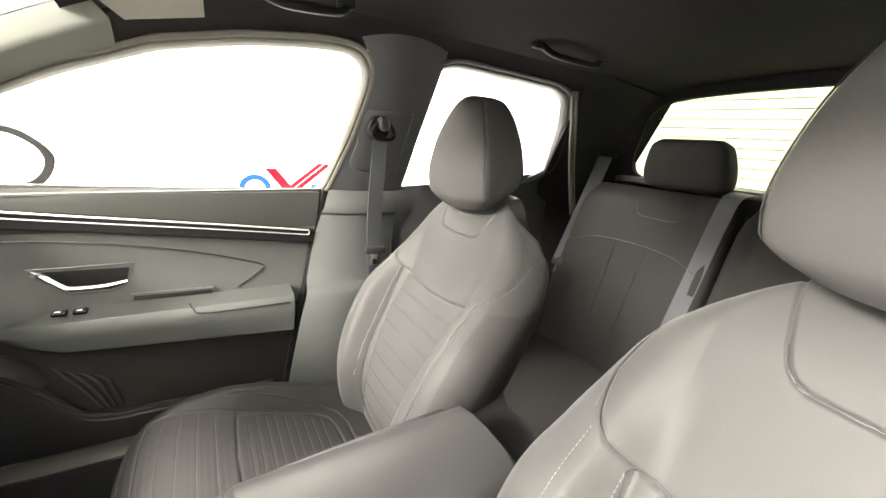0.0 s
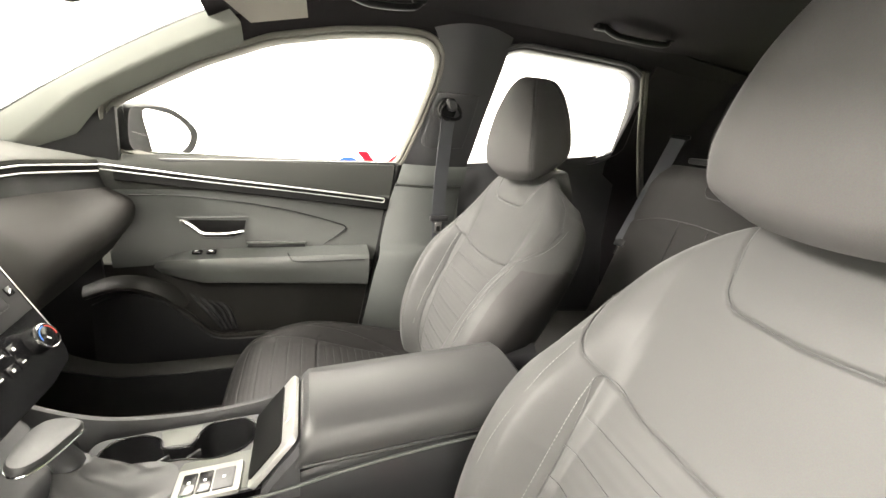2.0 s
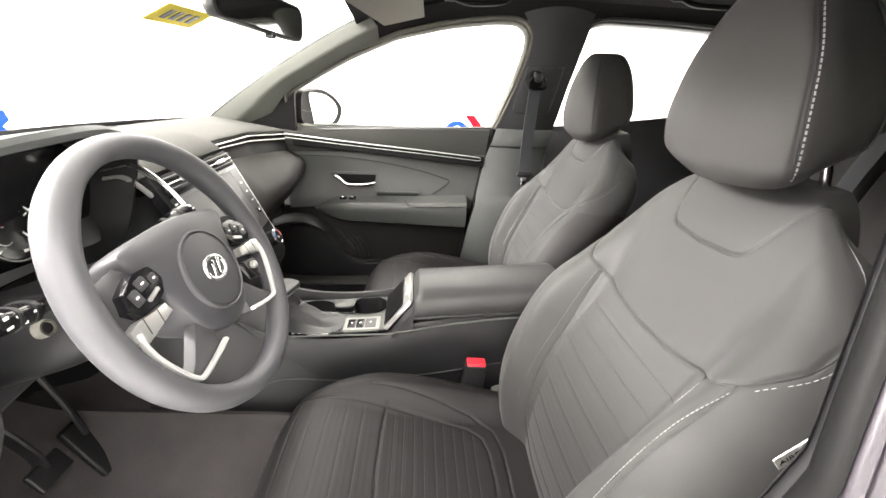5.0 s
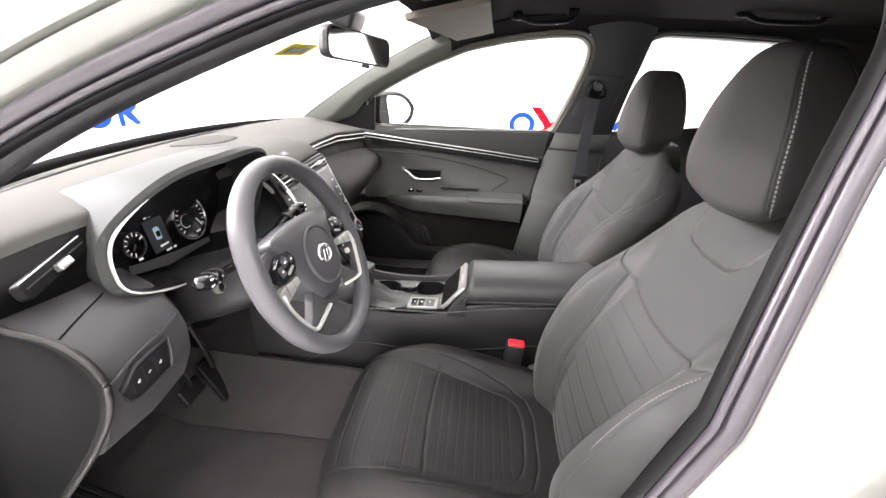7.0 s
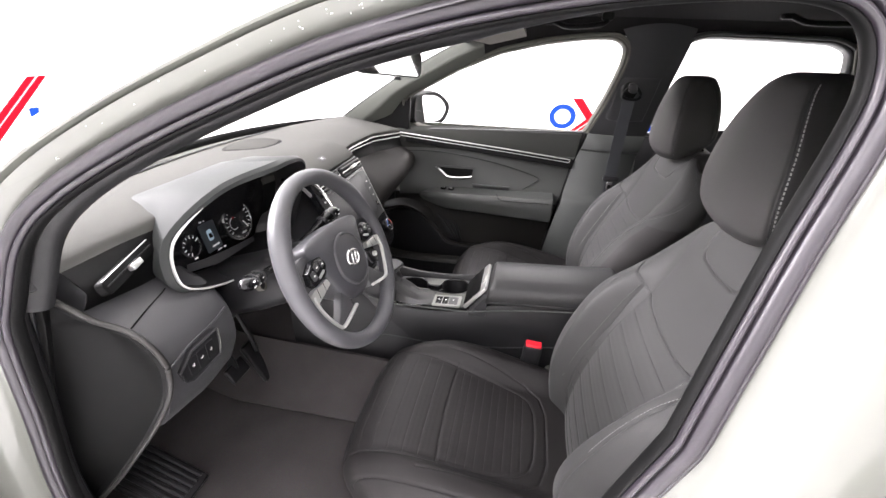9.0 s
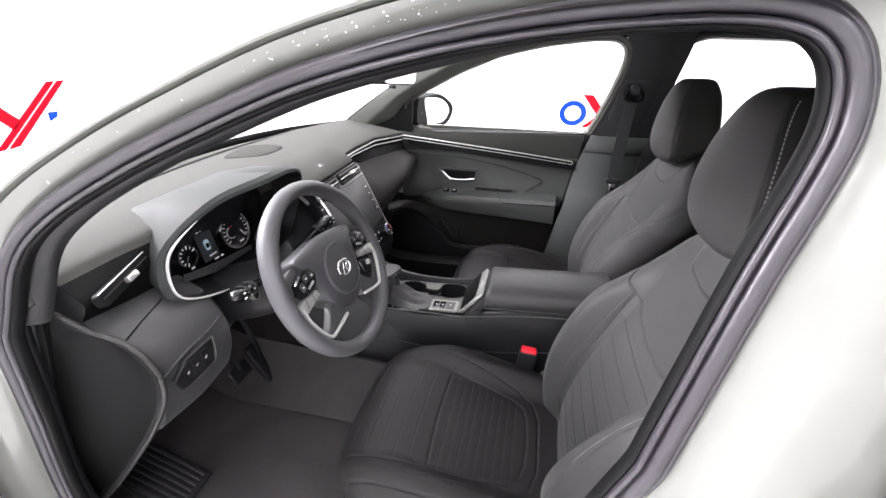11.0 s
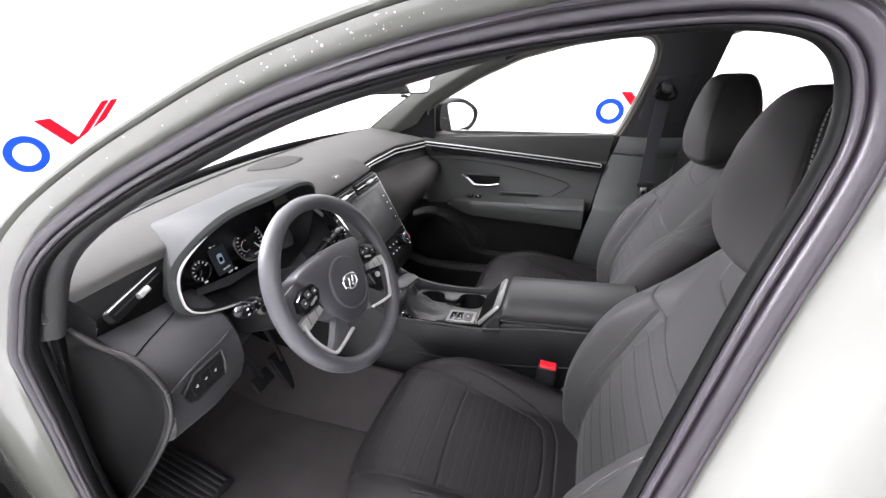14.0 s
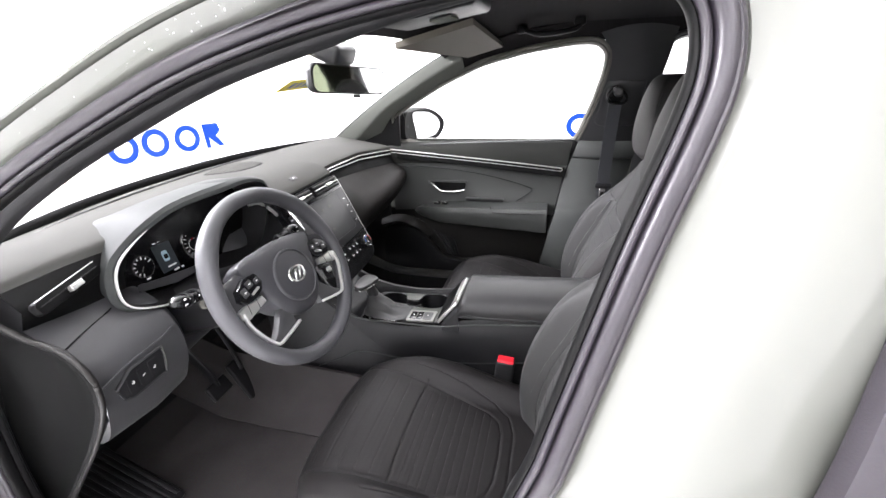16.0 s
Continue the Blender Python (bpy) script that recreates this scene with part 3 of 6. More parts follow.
for ln in ([(0.43, 1.20), (0.425, 1.165), (0.415, 1.150), (0.395, 1.143), (0.30, 1.143), (0.28, 1.150), (0.270, 1.165), (0.265, 1.20)],
           [(0.62, 1.02), (0.55, 1.045), (0.46, 1.055), (0.34, 1.055), (0.25, 1.045), (0.18, 1.02)],
           [(0.455, 1.05), (0.45, 0.95), (0.445, 0.85), (0.44, 0.75)], [(0.345, 1.05), (0.345, 0.95), (0.345, 0.85), (0.345, 0.75)]):
    part("seam", tube([on_rear_back(x, z) for x, z in curve(ln, 30)], 0.0013, 6), BLACK, rear)


def rear_rest(cx):
    rings = []
    for i in range(24):
        f = i / 23
        w = float(lerp_table(f, [0, 0.08, 0.4, 0.85, 1], [0.09, 0.128, 0.135, 0.118, 0.09]))
        d = float(lerp_table(f, [0, 0.1, 0.5, 0.9, 1], [0.03, 0.048, 0.052, 0.044, 0.02]))
        rings.append([(cx + x, -0.875 + y + 0.02 * f, 1.232 + 0.155 * f) for x, y in ring2(w, d, 40, 0.55)])
    return loft(rings)


part("headrest", rear_rest(0.350), REARSEAT, rear)
part("headrest", rear_rest(-0.350), REARSEAT, rear)


# ---------- car shell ----------
shell = thing("car_body", "sage grey painted car body with its front door open", "car")


def side_x(z):
    """Half width of the cabin side: upright below the window line, leaning in above it."""
    return 0.80 - 0.446 * max(0, z - 1.154)


def seal_x(z):
    """Half width at the driver's door opening."""
    return 0.74 - 0.33 * max(0, z - 1.15)


# driver's door opening, a closed line in (y, z)
OPENING = curve([(1.13, 0.72), (1.075, 1.00), (1.035, 1.18), (1.008, 1.265), (0.945, 1.325), (0.835, 1.387), (0.722, 1.438), (0.600, 1.486), (0.478, 1.519), (0.374, 1.538), (0.283, 1.548), (0.205, 1.551),
                 (0.155, 1.545), (0.128, 1.530), (0.113, 1.504), (0.110, 1.466), (0.120, 1.424), (0.147, 1.345), (0.176, 1.25), (0.206, 1.15), (0.25, 1.00), (0.30, 0.80), (0.34, 0.62), (0.43, 0.47), (0.60, 0.43), (0.85, 0.43), (1.06, 0.50)], 220, True)


def opening_at(off, dx, rail=None):
    """The opening's line in space, grown by off in its own surface and moved out by dx; rail gives both for the roof rail and front pillar."""
    c = OPENING
    t = frames_along(c, True)
    nrm = np.stack([-t[:, 1], t[:, 0]], 1)
    if ((c - c.mean(0)) * nrm).sum() < 0:
        nrm = -nrm
    offs, dxs = np.full(len(c), off), np.full(len(c), dx)
    if rail:
        k = np.clip((c[:, 0] - 0.12) / 0.16, 0, 1) * np.clip((c[:, 1] - 1.02) / 0.26, 0, 1)
        k = k * k * (3 - 2 * k)
        offs, dxs = off + (rail[0] - off) * k, dx + (rail[1] - dx) * k
    g = c + nrm * offs[:, None]
    return np.array([(-seal_x(z) - d, y, z) for (y, z), d in zip(g, dxs)])


seal = part("door_seal", sweep(opening_at(0.0030, 0.003), ring2(0.0088, 0.0100, 20), up=(1, 0, 0), closed=True), RUBBER, shell, "black rubber door seal")
part("seal_bead", sweep(opening_at(-0.0100, 0.003), ring2(0.0038, 0.0050, 12), up=(1, 0, 0), closed=True), RUBBER, seal, "narrow inner bead of the seal")
part("seal_lip", sweep(opening_at(-0.0150, -0.007), ring2(0.0040, 0.0090, 12), up=(1, 0, 0), closed=True), DEEPBLACK, seal, "thin inner lip of the seal")
part("seal_base", sweep(opening_at(-0.0035, -0.007), ring2(0.0125, 0.0050, 12, 0.6), up=(1, 0, 0), closed=True), BLACK, seal, "black web of the seal")
lip_line = [p for p in opening_at(0.0105, 0.005) if p[1] < 0.32 and p[2] > 0.62]
part("outer_lip", sweep(np.array(lip_line), ring2(0.0042, 0.0060, 12), up=(1, 0, 0)), RUBBER, seal, "outer lip of the seal on the centre pillar")
part("inner_trim", sweep(opening_at(0.006, -0.026), ring2(0.009, 0.010, 10), up=(1, 0, 0), closed=True), BLACK, shell, "black inner trim edge")
# painted frame round the opening: flange, jamb, crease and outer skin
FRAME = [((0.009, -0.014), (0.009, -0.014)), ((0.0175, 0.004), (0.0175, 0.002)), ((0.026, 0.008), (0.021, 0.005)), ((0.036, 0.012), (0.029, 0.014)), ((0.044, 0.024), (0.0365, 0.021)), ((0.052, 0.029), (0.0385, 0.0150)),
         ((0.058, 0.034), (0.0415, 0.0275)), ((0.080, 0.040), (0.044, 0.030)), ((0.110, 0.040), (0.049, 0.027)), ((0.130, 0.038), (0.056, 0.021)), ((0.150, 0.036), (0.064, 0.010)), ((0.180, 0.035), (0.071, -0.006)), ((0.200, 0.034), (0.074, -0.030))]
part("door_frame", sheet([opening_at(o, d, r) for (o, d), r in FRAME], wrap_v=True), PAINT, shell, "sage grey painted door frame")
part("frame_lining", sheet([opening_at(o, d, r) for (o, d), r in (((-0.004, -0.030), (-0.004, -0.030)), ((0.010, -0.032), (0.010, -0.032)), ((0.04, -0.036), (0.025, -0.036)), ((0.12, -0.036), (0.036, -0.04)), ((0.2, -0.02), (0.046, -0.045)))], wrap_v=True), BLACK, shell, "black inner lining of the door frame")
part("rear_door_seal", sweep(curve([(-0.668, -0.060, 1.50), (-0.690, -0.045, 1.43), (-0.726, -0.022, 1.326), (-0.762, 0.000, 1.22), (-0.780, 0.020, 1.10), (-0.785, 0.040, 0.9), (-0.785, 0.07, 0.6)], 40), ring2(0.028, 0.014, 12, 0.6), up=(1, 0, 0)), RUBBER, shell, "black seal of the rear door")
part("rear_door_edge", sheet([[(-seal_x(z) - 0.052 - 0.012 * k, -0.05 - 0.10 * k, z) for k in np.linspace(0, 1, 5)] for z in np.linspace(1.52, 0.45, 12)], 0.01), BLACK, shell, "black rear door edge")


EDGE_Y = [1.05, 0.835, 0.722, 0.60, 0.478, 0.374, 0.283, 0.10, -0.3, -0.8, -1.2]
EDGE_Z = [1.25, 1.387, 1.438, 1.486, 1.519, 1.538, 1.548, 1.553, 1.55, 1.54, 1.52]


ROOF_LINE = curve(list(zip(EDGE_Y, EDGE_Z)), 120)[::-1]


def roof_z(x, y, lift=0.0):
    """Height of the roof's inner skin, crowned between the two side rails."""
    e = float(np.interp(y, ROOF_LINE[:, 0], ROOF_LINE[:, 1]))
    return e + lift + 0.062 * (1 - abs(x / 0.64) ** 2.2)


part("headliner", sheet([[(x, y, roof_z(x, y, 0.004)) for y in np.linspace(0.64, -1.10, 40)] for x in np.linspace(-0.635, 0.645, 41)]), HEADLINER, shell, "black cloth headliner")
part("roof_panel", sheet([[(x, y, roof_z(x, y, 0.036)) for y in np.linspace(0.62, -1.25, 30)] for x in np.linspace(-0.62, 0.65, 31)], 0.008), PAINT, shell, "sage grey roof panel")


def shell_panel(name, f, u, v, mat, label="", thick=0.006):
    return part(name, sheet([[f(a, b) for b in v] for a in u], thick), mat, shell, label)


# floor pan, firewall, rear wall, lower outer sides, far body
shell_panel("floor_pan", lambda x, y: (x, y, 0.36), np.linspace(-0.86, 0.90, 3), np.linspace(1.6, -1.25, 3), BLACK)
shell_panel("firewall", lambda x, z: (x, 1.50 - 0.35 * max(0, 0.75 - z), z), np.linspace(-0.86, 0.9, 3), np.linspace(0.30, 1.10, 9), BLACK)
shell_panel("rear_bulkhead", lambda x, z: (x, -1.06, z), np.linspace(-0.86, 0.9, 3), np.linspace(0.30, 1.235, 3), BLACK)
shell_panel("outer_side", lambda y, z: (0.915 - 0.05 * max(0, z - 0.95) / 0.2, y, z), np.linspace(1.22, -1.3, 5), np.linspace(0.28, 1.15, 9), PAINT)
shell_panel("outer_side", lambda y, z: (-0.905 + 0.05 * max(0, z - 0.95) / 0.2, y, z), np.linspace(-0.0, -1.3, 5), np.linspace(0.28, 1.15, 9), PAINT)
shell_panel("front_fender", lambda y, z: (-0.885 + 0.10 * max(0, z - 0.98) / 0.2, y, z), np.linspace(1.14, 2.4, 5), np.linspace(0.28, 1.16, 9), PAINT)
shell_panel("rear_quarter", lambda y, z: (-side_x(z) - 0.03, y, z), np.linspace(-0.09, -1.15, 6), np.linspace(1.10, 1.60, 8), GLOSS)
part("bonnet", sheet([[(x, y, 1.128 - 0.055 * (y - 1.5) - 0.09 * max(0, y - 2.1) - 0.06 * (x / 0.8) ** 4) for y in np.linspace(1.60, 2.6, 10)] for x in np.linspace(-0.85, 0.85, 20)], 0.02), PAINT, shell, "sage grey bonnet")
part("underbody", block(1.5, 4.0, 0.34, pose(0, 0.4, 0.185), 0.02), BLACK, shell)


# ---- passenger side: window outlines in (y, z) ----
FRONT_WIN = [(0.915, 1.165), (0.905, 1.268), (0.816, 1.316), (0.68, 1.386), (0.516, 1.452), (0.353, 1.488), (0.20, 1.507), (0.115, 1.508), (0.080, 1.480), (0.083, 1.42), (0.105, 1.322), (0.143, 1.203), (0.158, 1.158), (0.35, 1.152), (0.6, 1.144), (0.80, 1.137)]
REAR_WIN = [(-0.074, 1.172), (-0.083, 1.318), (-0.096, 1.455), (-0.115, 1.500), (-0.165, 1.517), (-0.366, 1.513), (-0.545, 1.506), (-0.605, 1.484), (-0.642, 1.40), (-0.668, 1.262), (-0.60, 1.228), (-0.487, 1.193), (-0.3, 1.183)]


def win_ring(pts, off, dx, n=120):
    # keep corners: straight segments, evenly walked
    p = np.array(pts + [pts[0]], float)
    arc = np.concatenate([[0], np.cumsum(np.linalg.norm(np.diff(p, axis=0), axis=1))])
    s = np.linspace(0, arc[-1], n, endpoint=False)
    c = np.stack([np.interp(s, arc, p[:, 0]), np.interp(s, arc, p[:, 1])], 1)
    for _ in range(2):
        c = 0.5 * c + 0.25 * (np.roll(c, 1, 0) + np.roll(c, -1, 0))
    t = frames_along(c, True)
    nr = np.stack([-t[:, 1], t[:, 0]], 1)
    ctr = c.mean(0)
    if ((c - ctr) * nr).sum() < 0:
        nr = -nr
    g = c + nr * off
    return np.array([(side_x(z) + dx, y, z) for y, z in g])


for pts, nm, gl in ((FRONT_WIN, "front_window", GLASS), (REAR_WIN, "rear_window", GLASS)):
    w = part("window_frame", sheet([win_ring(pts, o, d) for o, d in ((-0.002, 0.018), (0.0, 0.0), (0.003, -0.009), (0.007, -0.013), (0.009, -0.010), (0.011, -0.010), (0.013, -0.019), (0.019, -0.021), (0.023, -0.016), (0.024, 0.0))], wrap_v=True), BEAD if nm == "front_window" else TRIM, shell, "beige grey rubber window frame")
    ring = win_ring(pts, 0.004, 0.012)
    g = part("pane", mesh_of(ring, [tuple(range(len(ring)))]), gl, w, "clear side glass")
    g.visible_shadow = False

# upper trim between windows and roof
part("header_trim", sheet([[(side_x(z) - 0.012 - k * 0.07, y, z + k * 0.045) for k in (-0.35, 0, 0.3, 1.0)] for y, z in [(0.585, 1.440), (0.50, 1.478), (0.35, 1.512), (0.15, 1.533), (-0.05, 1.540), (-0.35, 1.538), (-0.6, 1.53), (-0.75, 1.51), (-1.0, 1.49)]], 0.01), HEADLINER, shell)
# B pillar: dark upper trim, grey lower trim with a ledge
B_TOP = [(1.56, 0.125, -0.125), (1.53, 0.100, -0.123), (1.50, 0.080, -0.120), (1.45, 0.068, -0.115), (1.32, 0.085, -0.100), (1.20, 0.125, -0.09), (1.160, 0.142, -0.085)]
part("pillar_trim_upper", sheet([[(side_x(z) - 0.012 - 0.022 * math.sin(math.pi * (0.08 + 0.84 * k)), y0 + (y1 - y0) * k, z) for k in np.linspace(0, 1, 13)] for z, y0, y1 in B_TOP], 0.01), TRIM, shell, "charcoal upper pillar trim")
B_LOW = [(1.164, 0.142, -0.080, 0.006), (1.158, 0.144, -0.079, 0.010), (1.115, 0.156, -0.07, 0.013), (1.100, 0.160, -0.068, 0.010), (1.092, 0.162, -0.066, 0.000), (1.05, 0.175, -0.06, -0.002), (0.97, 0.192, -0.05, 0.004), (0.915, 0.203, -0.045, 0.012), (0.898, 0.206, -0.04, 0.020), (0.890, 0.208, -0.04, 0.036), (0.880, 0.210, -0.04, 0.043), (0.865, 0.212, -0.04, 0.046), (0.80, 0.23, -0.03, 0.055), (0.65, 0.26, -0.02, 0.06), (0.45, 0.29, 0.0, 0.07)]
part("pillar_trim_lower", sheet([[(0.772 - d - 0.03 * math.sin(math.pi * (0.06 + 0.88 * k)) ** 0.7, y0 + (y1 - y0) * k, z) for k in np.linspace(0, 1, 13)] for z, y0, y1, d in B_LOW], 0.01), PILLARLOW, shell, "grey lower pillar trim with a ledge")
BSLOT = curve([(0.080, 1.228), (0.078, 1.300), (0.066, 1.372), (0.046, 1.384), (-0.050, 1.384), (-0.062, 1.370), (-0.050, 1.236), (-0.038, 1.226)], 60, True)


def pillar_x(y, z):
    y0, y1 = (float(np.interp(z, [r[0] for r in B_TOP[::-1]], [r[k] for r in B_TOP[::-1]])) for k in (1, 2))
    return side_x(z) - 0.012 - 0.022 * math.sin(math.pi * (0.08 + 0.84 * min(1, max(0, (y - y0) / (y1 - y0)))))


part("belt_slide", sheet([[(pillar_x(q[0], q[1]) + dx, q[0], q[1]) for q in [V(0.015, 1.305) + (p - V(0.015, 1.305)) * k for p in BSLOT]] for k, dx in ((1.04, 0.002), (1.0, -0.003), (0.96, -0.004), (0.7, -0.004), (0.35, -0.004), (0.02, -0.004))], wrap_v=True), TRIM, shell, "charcoal slide panel of the belt anchor")
# rear door and quarter trim
part("rear_door_trim", sheet([[(0.785 - 0.03 * math.sin(math.pi * k) - 0.05 * max(0, 0.8 - z), -0.07 - 0.68 * k, z + k * 0.075 * (z > 1.0)) for k in np.linspace(0, 1, 12)] for z in (1.172, 1.16, 1.10, 1.08, 1.075, 1.0, 0.9, 0.7, 0.45)], 0.01), TRIM, shell, "charcoal rear door trim")
for sx in (1, -1):
    part("quarter_trim", sheet([[(sx * (side_x(z) - 0.02 - 0.025 * k * k), -0.645 - 0.44 * k, z) for k in np.linspace(0, 1, 10)] for z in np.linspace(1.58, 0.6, 16)], 0.01), HEADLINER, shell, "black quarter trim")
part("rear_door_trim", sheet([[(-0.785, -0.02 - 0.72 * k, z) for k in np.linspace(0, 1, 4)] for z in (1.17, 0.9, 0.45)], 0.01), TRIM, shell)
part("pillar_trim_upper", sheet([[(-seal_x(z) + 0.012, 0.06 - 0.22 * k, z) for k in np.linspace(0, 1, 5)] for z in (1.57, 1.45, 1.3, 1.168)], 0.01), TRIM, shell)
part("pillar_trim_lower", sheet([[(-0.735, 0.16 - 0.26 * k + 0.1 * max(0, 1.0 - z) * (1 - k), z) for k in np.linspace(0, 1, 5)] for z in (1.168, 0.9, 0.45)], 0.01), TRIM, shell)

for dy in (0.0, -0.017):
    part("rear_door_frame", tube([(0.626, -0.606 + dy, 1.512), (0.644, -0.640 + dy, 1.43), (0.662, -0.668 + dy, 1.36), (0.684, -0.708 + dy, 1.27), (0.702, -0.748 + dy, 1.18), (0.710, -0.782 + dy, 1.09)], 0.0060, 10, 30), BEAD, shell, "beige grey rear door frame")
# rear glass with its heater lines
rear_glass = thing("rear_window", "green tinted rear window with heater lines", "window", kind="structure")


def on_rear(x, z, dy=0.0):
    return (x, -1.035 - 0.10 * (z - 1.25) + 0.05 * (x / 0.6) ** 2 + dy, z)


RG = curve([(-0.60, 1.26), (-0.615, 1.42), (-0.585, 1.495), (-0.50, 1.53), (-0.25, 1.55), (0.0, 1.555), (0.25, 1.55), (0.50, 1.53), (0.585, 1.495), (0.615, 1.42), (0.60, 1.26), (0.3, 1.255), (0.0, 1.252), (-0.3, 1.255)], 120, True)
g = part("pane", sheet([[on_rear(x * k, 1.40 + (z - 1.40) * k) for x, z in RG] for k in (1.0, 0.7, 0.35, 0.02)], wrap_v=True, caps=False), REARGLASS, rear_glass)
g.visible_shadow = False
for z in np.linspace(1.285, 1.525, 9):
    xe = 0.575 - 0.09 * max(0, z - 1.47) / 0.055
    part("heater_line", tube([on_rear(x, z, 0.004) for x in np.linspace(-xe, xe, 13)], 0.0011, 4), TRIM, rear_glass)
part("rear_glass_frame", sheet([[on_rear(x * k, 1.40 + (z - 1.40) * (1 + (k - 1) * 2.2), dy) for x, z in RG] for k, dy in ((1.0, -0.01), (1.0, 0.012), (1.02, 0.02), (1.10, 0.028), (1.25, 0.03))], wrap_v=True), HEADLINER, rear_glass, "black trim round the rear glass")
part("rear_shelf", block(1.24, 0.17, 0.02, pose(0, -0.965, 1.243), 0.006), TRIM, rear_glass, "grey shelf below the rear glass")

part("rear_corner_trim", sheet([[(side_x(z) + 0.002 - 0.012 * k, y0 - (0.74 + y0) * k, z) for k in (0, 0.5, 1)] for z, y0 in ((1.575, -0.50), (1.522, -0.53), (1.505, -0.602), (1.484, -0.616), (1.40, -0.650), (1.262, -0.675), (1.20, -0.60), (1.10, -0.60))], 0.01), BLACK, shell, "black trim behind the rear door glass")
# A pillars: one wide trim from the windscreen to the window frame
PIL_W = curve([(0.745, 1.24, 1.150), (0.722, 1.14, 1.22), (0.690, 0.99, 1.315), (0.655, 0.84, 1.40), (0.618, 0.69, 1.475), (0.590, 0.60, 1.510)], 26)
PIL_F = curve([(0.770, 1.05, 1.150), (0.748, 0.985, 1.200), (0.714, 0.905, 1.282), (0.692, 0.812, 1.331), (0.662, 0.685, 1.398), (0.634, 0.575, 1.448)], 26)
for sx in (1, -1):
    rows = []
    for a, b in zip(PIL_W, PIL_F):
        rows.append([(1 - k) * a + k * b + V(-0.55, -0.35, 0.10) * 0.040 * min(k / 0.50, (1 - k) / 0.50) ** 0.85 for k in np.linspace(0, 1, 17)])
    if sx < 0:
        rings = [opening_at(o, d) for o, d in ((-0.008, -0.024), (-0.015, -0.030), (-0.020, -0.038), (-0.020, -0.046))]
        rows = [[r[i] for r in rings] for i in range(len(rings[0])) if rings[0][i][2] > 1.14 and rings[0][i][1] > 0.24]
        rows = [[r[0] + (p - r[0]) * max(0.02, min(1, (r[0][1] - 0.24) / 0.22)) for p in r] for r in rows]
    part("pillar_trim", sheet(rows, 0.006), TRIMGREY if sx > 0 else BLACK, shell, "grey windscreen pillar trim" if sx > 0 else "dark windscreen pillar trim")
    if sx > 0:
        part("pillar_edge", tube(PIL_W + V(-0.004, -0.006, 0.004), 0.0045, 8), BLACK, shell, "dark edge beside the windscreen")
        part("pillar_joint", tube([tuple(r) for r in np.array(rows[-3])[1:] + V(-0.003, -0.002, -0.001)], 0.0016, 6), BLACK, shell, "joint at the top of the pillar trim")
        part("outer_pillar", sweep(0.35 * PIL_W + 0.65 * PIL_F + V(0.035, 0.01, 0.0), ring2(0.022, 0.016, 12, 0.7), up=(sx * -0.5, 0.5, 0.7)), PAINT, shell)
# black sail panel at the foot of the passenger pillar
part("sail_panel", prism([(0.900, 1.135), (1.17, 1.145), (1.10, 1.205), (0.985, 1.258), (0.892, 1.302)], 0.014, Matrix(((0, 0, -1, 0.757), (1, 0, 0, 0), (0, 1, 0, 0), (0, 0, 0, 1))), 0.004), DEEPBLACK, shell, "black sail panel")
# dark sides of the front footwell
part("kick_panel", sheet([[(0.778 - 0.02 * k, 0.985 + 0.50 * k, z) for k in np.linspace(0, 1, 6)] for z in np.linspace(1.11, 0.40, 8)], 0.012), BLACK, shell, "black footwell side trim")
part("kick_panel", sheet([[(-0.722 + 0.02 * k, 1.14 + 0.34 * k, z) for k in np.linspace(0, 1, 6)] for z in np.linspace(1.14, 0.40, 8)], 0.012), BLACK, shell, "black footwell side trim")
part("sill_trim", sweep(curve([(0.70, 1.20, 0.66), (0.695, 1.08, 0.575), (0.69, 0.96, 0.535), (0.69, 0.80, 0.53), (0.69, 0.55, 0.535), (0.69, 0.3, 0.54)], 30), ring2(0.030, 0.012, 10, 0.7), up=(-0.4, 0, 0.9)), GLOVE, shell, "charcoal door sill trim")
part("sill_side", sheet([[(0.668, y, z), (0.655, y, 0.40)] for y, z in ((1.20, 0.66), (1.08, 0.575), (0.96, 0.535), (0.8, 0.53), (0.55, 0.535), (0.3, 0.54))], 0.01), BLACK, shell)

# windscreen
WS = [[(x * (1 - 0.12 * k), 1.49 - 0.86 * k - 0.10 * (x / 0.72) ** 2 * (1 - 0.5 * k), 1.155 + 0.41 * k - 0.05 * (x / 0.72) ** 2 * k) for x in np.linspace(-0.76, 0.76, 21)] for k in np.linspace(0, 1, 9)]
screen = thing("windscreen", "clear curved windscreen above the dashboard", "window", kind="structure")
g = part("pane", sheet(WS), GLASS, screen)
g.visible_shadow = False

# ---------- floor covering ----------
carpet = part("carpet", sheet([[(x, y, 0.405 + 0.006 * noise.noise((x * 6, y * 6, 0)) + 0.42 * max(0, y - 1.22) ** 1.1 + 0.07 * max(0, 1 - abs(x) / 0.16)) for y in np.linspace(1.48, -1.0, 60)] for x in np.linspace(-0.80, 0.80, 50)], 0.01), CARPET)
tagged(carpet, "worn charcoal carpet on the cabin floor", "carpet", kind="structure")
mat = part("floor_mat", sheet([[(x, y, 0.425 + 0.005 * noise.noise((x * 9, y * 9, 3)) + 0.42 * max(0, y - 1.22) ** 1.1) for y in np.linspace(1.30, 0.72, 40)] for x in np.linspace(-0.60, -0.14, 30)], 0.012), CARPET)
tagged(mat, "dark carpet floor mat with faint dirt marks", "floor mat")

